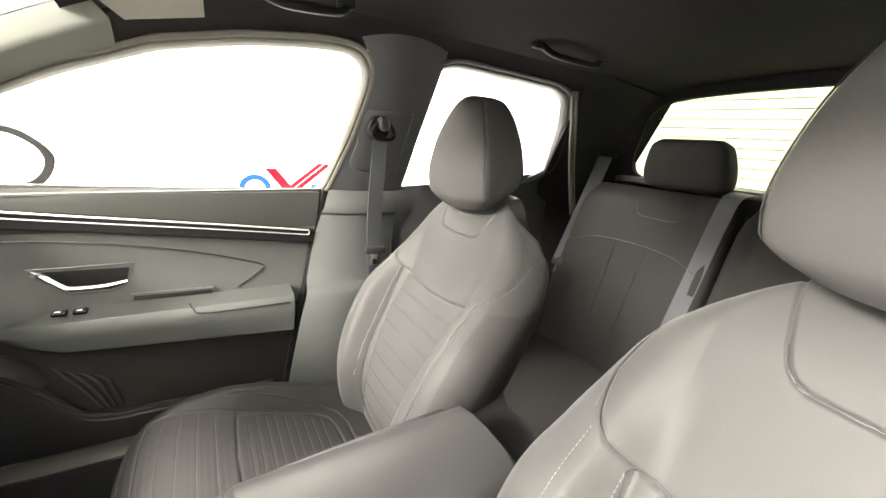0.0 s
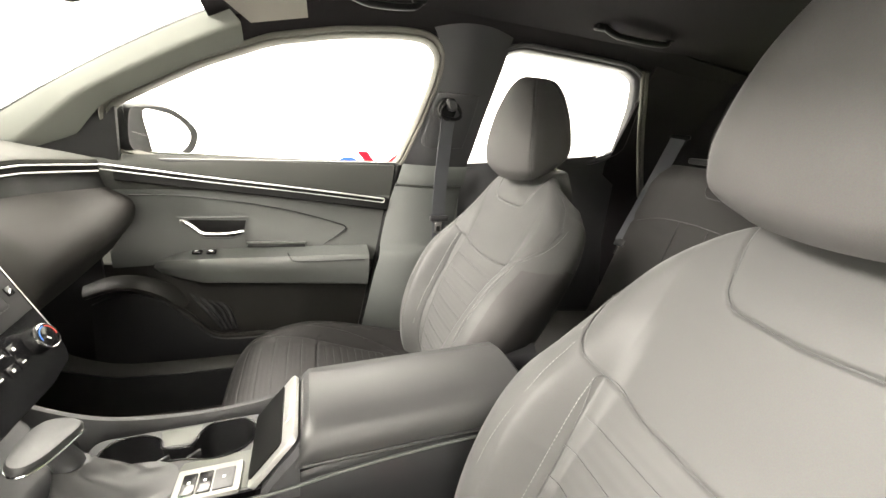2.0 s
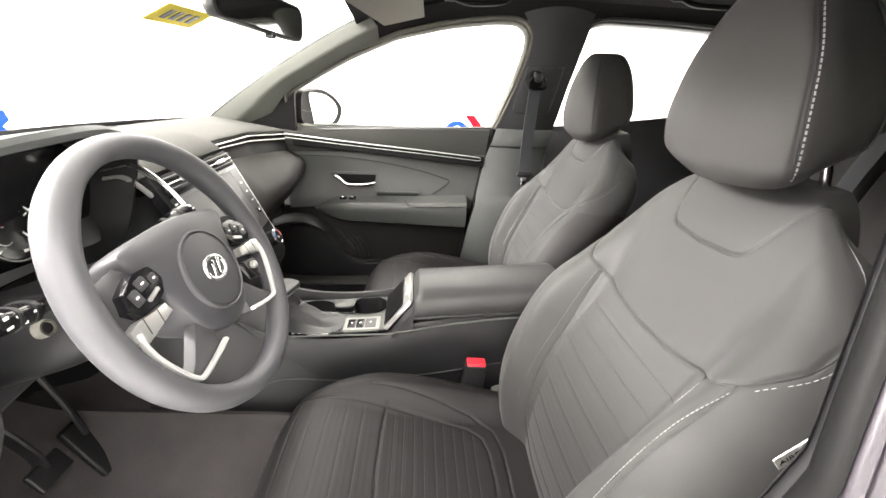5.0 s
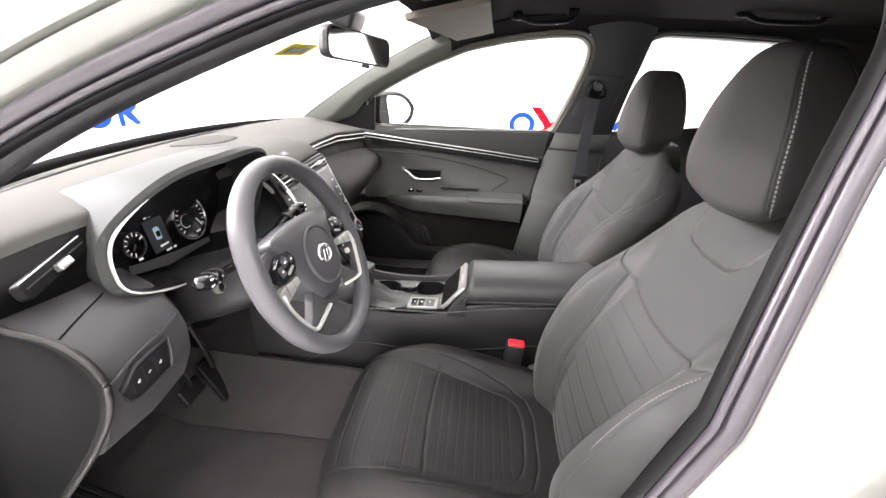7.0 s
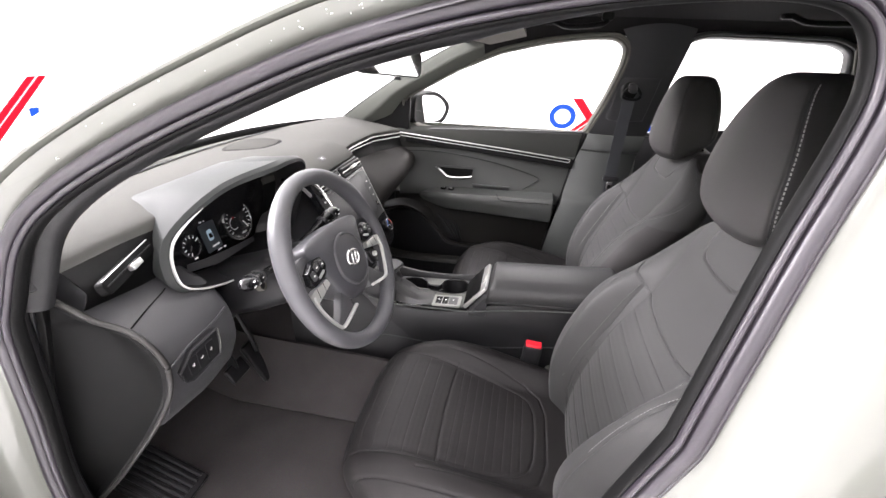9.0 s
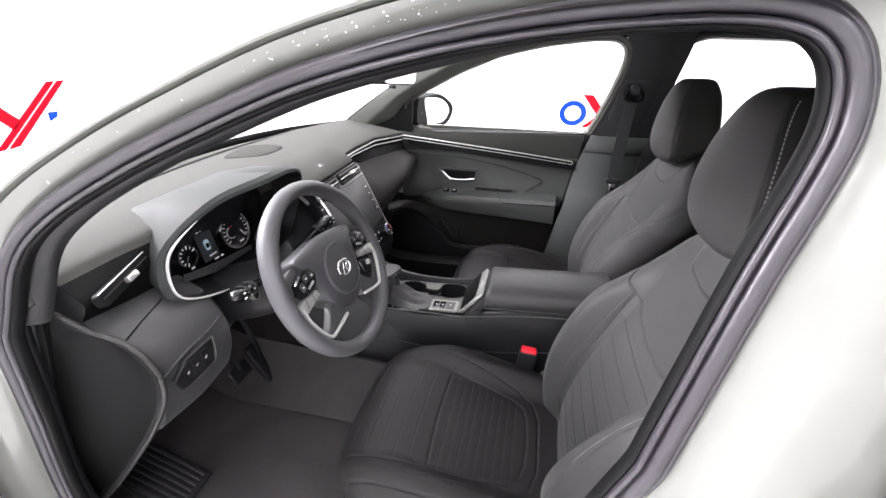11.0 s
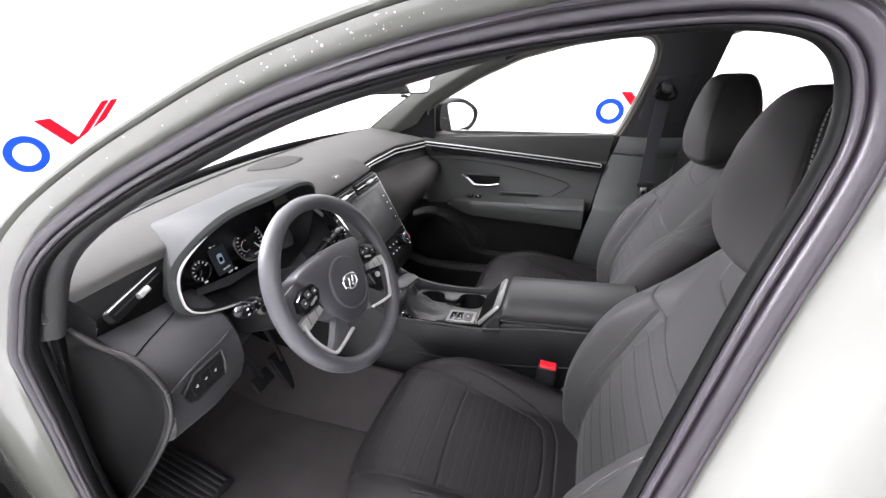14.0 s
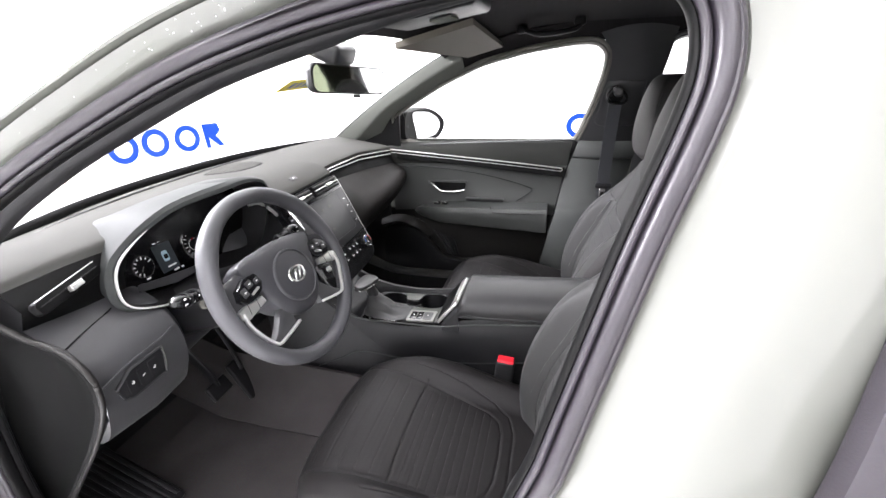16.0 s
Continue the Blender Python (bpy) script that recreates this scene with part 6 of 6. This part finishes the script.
# knee pads beside the console under the centre panel
part("console_ramp", loft([[(x, y, z) for x, z in [(-xl, 0.42), (-xl, zt - 0.04), (-xl + 0.02, zt), (0.13, zt), (xl + 0.045, zt - 0.04), (xl + 0.045, 0.42)]] for y, zt, xl in ((0.56, 0.66, 0.078), (0.66, 0.70, 0.086), (0.78, 0.77, 0.098), (0.86, 0.845, 0.108), (0.93, 0.90, 0.113), (1.05, 0.95, 0.115))]), CONSOLESIDE, console)
# carpeted side of the floor tunnel, below the plastic
tunnel = part("tunnel_carpet", sheet([[(-0.128 - 0.022 * k - 0.085 * k ** 4, y, 0.44 + (0.165 + 0.05 * (y - 0.55)) * (1 - k) + 0.004 * noise.noise((y * 8, k * 3, 5)) + 0.42 * max(0, y - 1.22) ** 1.1) for y in np.linspace(0.50, 1.48, 40)] for k in np.linspace(0, 1, 14)], 0.012), CARPET)
tagged(tunnel, "charcoal carpet on the side of the floor tunnel", "carpet", kind="structure")

# ---------- belts ----------
def strap(pts, width, side):
    c = curve(pts, 24)
    sd = np.array(side, float)
    return sheet([[p - sd * width / 2, p + sd * width / 2] for p in c], 0.0016)


belt = thing("front_seat_belt", "grey passenger seat belt hanging from the pillar", "seat belt")
part("webbing", strap([(0.664, 0.030, 1.325), (0.664, 0.036, 1.20), (0.660, 0.040, 1.08), (0.652, 0.040, 1.0), (0.64, 0.03, 0.85), (0.66, 0.02, 0.6)], 0.047, (0.25, -0.97, 0)), WEB, belt)
anchor = part("belt_anchor", loft([[(0.662 + d, 0.036 + y, 1.338 + z) for y, z in ring2(w, h, 24)] for d, w, h in ((0.02, 0.030, 0.034), (0.004, 0.030, 0.034), (-0.002, 0.026, 0.030), (-0.003, 0.012, 0.014))]), DEEPBLACK, belt, "black round belt anchor")
part("belt_guide", tube([(0.652, 0.058, 1.332), (0.652, 0.052, 1.318), (0.650, 0.030, 1.313), (0.652, 0.006, 1.314), (0.654, -0.004, 1.326), (0.655, 0.004, 1.345), (0.654, 0.026, 1.362), (0.654, 0.044, 1.352)], 0.0052, 8, 40, closed=True), DEEPBLACK, anchor, "black belt guide loop")
part("guide_cap", loft([[(0.656 + d, 0.028 + 0.6 * y + 0.2 * z, 1.352 + z) for y, z in ring2(w, h, 20, 0.8)] for d, w, h in ((0.01, 0.026, 0.018), (-0.010, 0.026, 0.018), (-0.016, 0.016, 0.011))]), TRIM, anchor, "grey bolt cap")
part("tongue_cover", block(0.016, 0.060, 0.018, pose(0.648, 0.040, 1.012), 0.004), BLACK, belt, "black tongue cover")
steel = part("tongue", block(0.003, 0.024, 0.036, pose(0.644, 0.042, 0.984), 0.001), CHROME, belt, "steel tongue")
part("tongue_hole", block(0.0042, 0.012, 0.016, pose(0.644, 0.042, 0.980), 0.0005), DEEPBLACK, steel, "dark slot")
rbelt = thing("rear_seat_belt", "grey rear seat belt beside the bench", "seat belt", "rear belts")
part("webbing", strap([(0.640, -0.835, 1.318), (0.645, -0.77, 1.14), (0.650, -0.69, 0.93)], 0.047, (0.72, 0.62, 0.30)), WEB, rbelt)
part("guide", block(0.066, 0.020, 0.016, pose(0.64, -0.842, 1.322, 0, 0, 40), 0.006), DEEPBLACK, rbelt)
part("tongue_cover", block(0.05, 0.016, 0.03, pose(0.650, -0.688, 0.925, 20), 0.004), BLACK, rbelt)
part("tongue", block(0.022, 0.003, 0.034, pose(0.650, -0.680, 0.895, 20), 0.001), CHROME, rbelt, "steel tongue")
cbelt = thing("rear_seat_belt", "grey centre seat belt lying over the bench", "seat belt", "rear belts")
part("webbing", strap([(0.165, -0.90, 1.245), (0.170, -0.80, 1.238), (0.175, -0.765, 1.17), (0.180, -0.715, 1.02), (0.185, -0.66, 0.86)], 0.047, (0.98, 0.1, 0.1)), WEB, cbelt)
buckle = thing("belt_buckle", "black belt buckle with a red release button", "seat belt buckle")
BK = pose(-0.142, 0.314, 0.722, 5, -3, 0)
part("buckle_body", block(0.028, 0.048, 0.085, BK, 0.006), BLACK, buckle)
part("release_button", block(0.023, 0.042, 0.016, BK @ pose(0, 0, 0.040), 0.003), REDBTN, buckle, "red release button")
part("buckle_stem", block(0.02, 0.03, 0.14, pose(-0.150, 0.30, 0.62), 0.004), BLACK, buckle)
hinge = thing("seat_hinge_cover", "small grey plastic seat hinge cover", "hinge cover")
part("cover", block(0.022, 0.07, 0.035, pose(-0.148, 0.235, 0.690, -20), 0.008), TRIMGREY, hinge)

# ---------- passenger door details ----------
OUTX = Matrix(((0, 0, -1, 0), (1, 0, 0, 0), (0, 1, 0, 0), (0, 0, 0, 1)))


def on_door(x):
    return Matrix.Translation((x, 0, 0)) @ OUTX


part("handle_bezel", prism([(0.790, 0.972), (0.605, 0.976), (0.622, 0.926), (0.650, 0.914), (0.725, 0.914)], 0.006, on_door(0.7865), 0.003), DEEPBLACK, pdoor, "black handle recess")
part("handle_rim", tube([(0.7795, y, z) for y, z in ((0.792, 0.974), (0.604, 0.978), (0.621, 0.925), (0.650, 0.912), (0.726, 0.912))], 0.0022, 6, closed=True), TRIM, pdoor, "raised rim of the handle recess")
part("handle", sweep(curve([(0.774, 0.780, 0.966), (0.764, 0.762, 0.962), (0.760, 0.735, 0.940), (0.760, 0.715, 0.932), (0.762, 0.66, 0.932), (0.768, 0.616, 0.938)], 30), ring2(0.006, 0.008, 10, 0.7), up=(-1, 0, 0.3), scale=[1.15 - 0.45 * i / 29 for i in range(30)]), CHROME, pdoor, "chrome door handle")
part("crease", tube([(0.742, 0.93, 1.043), (0.767, 0.80, 1.042), (0.770, 0.672, 1.032), (0.7735, 0.54, 1.012), (0.7765, 0.44, 0.990), (0.7795, 0.345, 0.962), (0.7800, 0.315, 0.947), (0.7800, 0.335, 0.925), (0.776, 0.381, 0.893)], 0.0022, 8, 60), BLACK, pdoor, "moulded crease line")
arm = []
for y in np.linspace(0.875, 0.245, 40):
    k = min(1, (0.875 - y) / 0.14) ** 0.6
    zt = 0.868 + 0.012 * (0.85 - y) / 0.6 - 0.030 * (1 - k)
    zb = 0.792 - 0.030 * (0.85 - y) / 0.6 + 0.02 * (1 - k)
    xo = 0.785 - 0.075 * k
    arm.append([(0.79, y, zt + 0.012), (xo + 0.045, y, zt + 0.004), (xo + 0.008, y, zt - 0.004), (xo, y, zt - 0.020), (xo + 0.002, y, (zt + zb) / 2), (xo + 0.012, y, zb + 0.008), (xo + 0.03, y, zb), (0.79, y, zb - 0.004)])
part("armrest", loft(arm), DOORMID, pdoor, "padded grey armrest")
part("armrest_seam", tube([(0.730, 0.492, 0.8775), (0.715, 0.485, 0.868), (0.708, 0.47, 0.858), (0.7075, 0.40, 0.856), (0.7075, 0.26, 0.860)], 0.002, 6, 30), BLACK, pdoor)
part("pull_slot", prism(rrect(0.170, 0.012, 0.005), 0.006, on_door(0.7790) @ pose(0.525, 0.889, 0), 0.002), BLACK, pdoor, "pull slot")
part("slot_lip", block(0.012, 0.175, 0.004, pose(0.772, 0.525, 0.900), 0.001), DOORMID, pdoor)
for q in (0.742, 0.705):
    part("window_switch", block(0.022, 0.026, 0.010, pose(0.752, q, 0.878), 0.003), GLOSS, pdoor, "window switch")
    part("switch_tip", block(0.010, 0.012, 0.003, pose(0.745, q, 0.885), 0.001), CHROME, pdoor)
lip = curve([(0.775, 1.02, 0.722), (0.765, 0.965, 0.748), (0.757, 0.905, 0.755), (0.750, 0.849, 0.739), (0.741, 0.777, 0.677), (0.735, 0.722, 0.620), (0.733, 0.66, 0.606), (0.733, 0.58, 0.606), (0.735, 0.45, 0.602), (0.74, 0.30, 0.602)], 60)
part("pocket", sheet([[p, p + V(-0.012, 0, -0.006), p + V(-0.016, 0, -0.03), V(0.735, p[1], 0.5 * p[2] + 0.21), V(0.755, p[1], 0.42)] for p in lip], 0.006), BLACK, pdoor, "dark door pocket")
part("pocket_lip", sweep(lip, ring2(0.012, 0.009, 10, 0.8), up=(0, 0, 1)), GLOVE, pdoor, "rounded pocket lip")
lip2 = curve([(0.760, 1.03, 0.762), (0.752, 0.96, 0.786), (0.748, 0.895, 0.786), (0.752, 0.83, 0.755), (0.765, 0.79, 0.705)], 30)
part("speaker_brow", sweep(lip2, ring2(0.026, 0.012, 10, 0.8), up=(-0.6, 0, 0.8)), GLOVE, pdoor, "brow over the door speaker")
for i in range(4):
    part("pocket_rib", tube([(0.770, 0.775 - 0.022 * i, 0.742 - 0.010 * i), (0.760, 0.735 - 0.02 * i, 0.690), (0.752, 0.690 - 0.012 * i, 0.622)], 0.007, 8, 10), BLACK, pdoor)
part("door_edge_seal", tube([(0.772, 0.150, 1.160), (0.777, 0.176, 1.04), (0.772, 0.200, 0.90), (0.770, 0.235, 0.72), (0.768, 0.27, 0.52)], 0.011, 10, 24), DEEPBLACK, pdoor, "black rear edge of the door")
part("lock_button", lathe([(0, 0.003), (0.002, 0.0025), (0.0025, 0)], 12, pose(0.765, 0.178, 1.118, 0, -90)), CHROME, pdoor)
part("strip_end", tube([(0.7525, 0.199, 1.0515), (0.7525, 0.196, 1.045), (0.7525, 0.199, 1.038)], 0.0016, 6, 10), TRIMLINE, pdoor, "closed end of the chrome strip")
part("sill_edge", tube([(0.778, 0.158, 1.160), (0.776, 0.4, 1.152), (0.772, 0.7, 1.142), (0.765, 0.92, 1.135)], 0.006, 8, 20), BLACK, pdoor)

# ---------- mirrors, handles, visor ----------
xm = thing("door_mirror", "dark door mirror outside the passenger window", "mirror")
MM = basis((0.975, 0.83, 1.205), (0.93, -0.30, -0.05), (0, 0, 1))
eye_glass = curve([(-0.141, 0.056), (-0.071, 0.061), (0.001, 0.052), (0.068, 0.024), (0.098, -0.012), (0.080, -0.046), (0.037, -0.068), (-0.03, -0.072), (-0.103, -0.070), (-0.124, -0.023)], 60, True)
eye_case = curve([(-0.190, 0.056), (-0.140, 0.066), (-0.058, 0.072), (0.015, 0.064), (0.092, 0.034), (0.138, -0.006), (0.112, -0.056), (0.050, -0.084), (-0.05, -0.086), (-0.150, -0.074), (-0.200, -0.050), (-0.205, 0.0)], 60, True)
ec = V(-0.02, -0.006)
part("housing", loft([[tuple(MM @ Vector((*(ec + (p - ec) * k), z))) for p in eye_case] for k, z in ((0.88, 0.001), (0.94, 0.004), (1.0, -0.004), (1.03, -0.018), (1.02, -0.045), (0.90, -0.09), (0.6, -0.115), (0.3, -0.122))]), DEEPBLACK, xm, "dark mirror housing")
part("mirror_glass", mesh_of([tuple(MM @ Vector((-0.02 + (p[0] + 0.02) * 0.92, p[1] * 0.90, 0.003))) for p in eye_glass], [tuple(range(60))]), MIRRORGLASS, xm)
part("mirror_foot", block(0.16, 0.06, 0.05, pose(0.845, 0.955, 1.145, 0, -10, -15), 0.02), DEEPBLACK, xm)

rm = thing("rear_view_mirror", "black rear view mirror hanging at the windscreen", "mirror")
RM = basis((0.018, 0.735, 1.445), (0.93, -0.33, -0.10), (0, 0.0, 1))
out = [(x, y) for x, y in rrect(0.245, 0.066, 0.020)]
part("housing", loft([[tuple(RM @ Vector((x * k, y * k, z))) for x, y in out] for k, z in ((1.0, 0.003), (1.02, -0.006), (0.95, -0.025), (0.6, -0.036))]), BLACK, rm)
part("mirror_glass", mesh_of([tuple(RM @ Vector((x * 0.96, y * 0.90, 0.0045))) for x, y in out], [tuple(range(len(out)))]), MIRRORGLASS, rm)
part("mirror_arm", tube([(0.02, 0.755, 1.455), (0.02, 0.79, 1.50), (0.02, 0.81, 1.53)], 0.010, 10, 8), BLACK, rm)
part("mirror_tab", block(0.012, 0.008, 0.018, RM @ pose(0.02, -0.038, 0), 0.002), BLACK, rm)
part("sensor_cover", block(0.11, 0.14, 0.05, pose(0.02, 0.80, 1.525, 25), 0.015), BLACK, rm)


def grab_handle(a, b, label):
    h = thing("grab_handle", label, "handle", "roof handles")
    a, b = np.array(a), np.array(b)
    d = (b - a) / np.linalg.norm(b - a)
    line = [a + V(0, 0, 0.022), a + d * 0.012 + V(-0.006, 0, 0.006), a + d * 0.05 + V(-0.012, 0, -0.010), (a + b) / 2 + V(-0.014, 0, -0.014), b - d * 0.05 + V(-0.012, 0, -0.014), b - d * 0.012 + V(-0.008, 0, -0.010), b + V(0, 0, 0.004), b + V(0, 0, 0.022)]
    part("bar", sweep(curve(line, 48), ring2(0.010, 0.008, 12, 0.8), up=(0, 0, 1)), DEEPBLACK, h)
    for p in (a, b):
        part("handle_foot", block(0.024, 0.036, 0.026, Matrix.Translation(p + V(0, 0, 0.010)), 0.008), DEEPBLACK, h)


grab_handle((0.485, -0.315, 1.572), (0.495, -0.555, 1.575), "black roof handle above the rear door")
grab_handle((0.500, 0.355, 1.548), (0.500, 0.180, 1.562), "black roof handle above the passenger window")
visor = thing("sun_visor", "pale grey sun visor folded against the roof", "sun visor")
VA = [[(0.14 + 0.45 * k, (0.655 - 0.10 * k) * (1 - j) + (0.445 - 0.015 * k) * j, (1.528 - 0.030 * k) * (1 - j) + (1.572 - 0.045 * k) * j + 0.0) for j in np.linspace(0, 1, 8)] for k in np.linspace(0, 1, 14)]
part("visor_board", sheet(VA, -0.016), VISOR, visor)
part("visor_label", sheet([[(0.405 + 0.05 * k, 0.515 - 0.03 * j, 1.5107 - 0.0037 * k + (0.597 - 0.011 * k - 0.515 + 0.03 * j) * 0.219 - 0.0015) for j in (0, 1)] for k in (0, 1)], 0.001), WHITEMARK, visor, "white paper label")
dome = thing("roof_console", "dark roof console between the visors", "roof console")
part("console_shell", block(0.20, 0.22, 0.03, pose(-0.0, 0.50, 1.578, -8), 0.012), BLACK, dome)
part("console_lens", block(0.07, 0.05, 0.006, pose(-0.0, 0.48, 1.561, -8), 0.002), TRIMGREY, dome)
sticker = thing("paper_sticker", "yellow paper sticker on the windscreen", "sticker")
SK = basis((0.078, 0.915, 1.436), (1, 0, 0), (0, -0.90, 0.43))
part("paper", prism(rrect(0.17, 0.062, 0.003), 0.001, SK), YELLOW, sticker)
for q in (-0.045, -0.015, 0.015, 0.045):
    part("print_bar", block(0.018, 0.030, 0.001, SK @ pose(q, 0, 0.0014), 0), TRIM, sticker)

# ---------- marks on the booth wall: plain coloured shapes ----------
def wall_spot(eye_x, eye_y, ang):
    """Where a level ray from a spot meets the wall, and the wall's direction there."""
    d = V(math.cos(ang), math.sin(ang))
    best = None
    for i in range(len(PLAN)):
        a, b = np.array(PLAN[i]), np.array(PLAN[(i + 1) % len(PLAN)])
        m = np.array([[d[0], a[0] - b[0]], [d[1], a[1] - b[1]]])
        if abs(np.linalg.det(m)) < 1e-9:
            continue
        s, t = np.linalg.solve(m, a - V(eye_x, eye_y))
        if s > 0 and 0 <= t < 1:
            best = (a + (b - a) * t, (a - b) / np.linalg.norm(a - b))
    return best


def wall_frame(ang, z):
    p, along = wall_spot(-1.0, 0.3, ang)
    inward = V(-along[1], along[0])
    if inward @ (V(0, 0) - p) < 0:
        inward = -inward
    along = V(inward[1], -inward[0]) * -1
    return basis((p[0] + inward[0] * 0.012, p[1] + inward[1] * 0.012, z), (*along, 0), (0, 0, 1))


def ring_sign(m, r, label):
    o = part("wall_sign", sheet([[tuple(m @ Vector((rr * math.cos(a) * 1.08, rr * math.sin(a), h))) for a in np.linspace(0, 2 * math.pi, 40, endpoint=False)] for rr, h in ((r, 0), (r, 0.004), (r * 0.62, 0.004), (r * 0.62, 0))], wrap_v=True), BLUE)
    return tagged(o, label, "sign", "wall signs")


def check_sign(m, s, label):
    t = tagged(new("wall_sign"), label, "sign", "wall signs")
    for line in ([(-0.74, 0.44), (-0.46, 0.44), (-0.10, 0.0), (-0.24, -0.17)], [(-0.68, -0.46), (-0.53, -0.46), (0.76, 0.61), (0.61, 0.61)], [(-0.48, -0.46), (-0.28, -0.44), (0.96, 0.61), (0.81, 0.61)]):
        part("stroke", prism([(a * s, b * s) for a, b in line], 0.004, m), RED, t)
    part("small_stroke", prism([(0.42 * s, 0.06 * s), (0.60 * s, 0.06 * s), (0.56 * s, -0.04 * s), (0.40 * s, -0.10 * s)], 0.004, m), BLUE, t, "small blue stroke")


def stem_sign(m, r, label):
    o = part("wall_sign", prism([(-r * 0.8, -r), (-r * 0.45, -r), (-r * 0.45, -0.1 * r), (r * 0.4, -r), (r * 0.85, -r), (r * 0.25, -0.05 * r), (r * 0.75, 0.3 * r), (r * 0.6, 0.95 * r), (-r * 0.8, r)], 0.004, m), BLUE)
    return tagged(o, label, "sign", "wall signs")


R1 = math.radians
ring_sign(wall_frame(R1(63.2), 0.965), 0.115, "blue ring shape on the white booth wall")
check_sign(wall_frame(R1(58.4), 1.0), 0.35, "red double stroke mark on the booth wall")
for a, z in ((52.3, 0.92), (49.2, 0.915), (46.0, 0.90)):
    ring_sign(wall_frame(R1(a), z), 0.120, "blue ring shape on the white booth wall")
stem_sign(wall_frame(R1(43.3), 0.885), 0.115, "blue stem shape on the white booth wall")
ring_sign(wall_frame(R1(-3.4), 0.745), 0.133, "blue ring shape on the white booth wall")
check_sign(wall_frame(R1(-7.6), 0.775), 0.38, "red double stroke mark on the booth wall")
for a in (-13.4, -16.2):
    ring_sign(wall_frame(R1(a), 0.74), 0.120, "blue ring shape on the white booth wall")

# water drops left on the painted rail
rng = random.Random(7)
RAIL = opening_at(0.031, 0.0175)
wet = [i for i in range(len(RAIL)) if 0.36 < RAIL[i][1] < 0.95 and RAIL[i][2] > 1.3]
verts, faces = [], []
for n in range(80):
    i = rng.choice(wet) if n > 45 else min(wet, key=lambda j: abs(RAIL[j][1] - rng.gauss(0.52, 0.05)))
    k = rng.random()
    p = opening_at(0.022 + 0.013 * k, 0.0065 + 0.0135 * k)[i] + V(0, rng.uniform(-0.006, 0.006), 0)
    r = rng.choice((0.0004, 0.0005, 0.0006, 0.0009))
    b = len(verts)
    verts += [p + V(-r, 0, 0)] + [p + r * V(0.3, math.cos(a), math.sin(a)) for a in np.linspace(0, 2 * math.pi, 6, endpoint=False)]
    faces += [(b, b + 1 + j, b + 1 + (j + 1) % 6) for j in range(6)]
drops = part("water_drops", mesh_of(verts, faces), WHITEMARK)
tagged(drops, "small dried water drops on the painted rail", "water drops", kind="stuff")
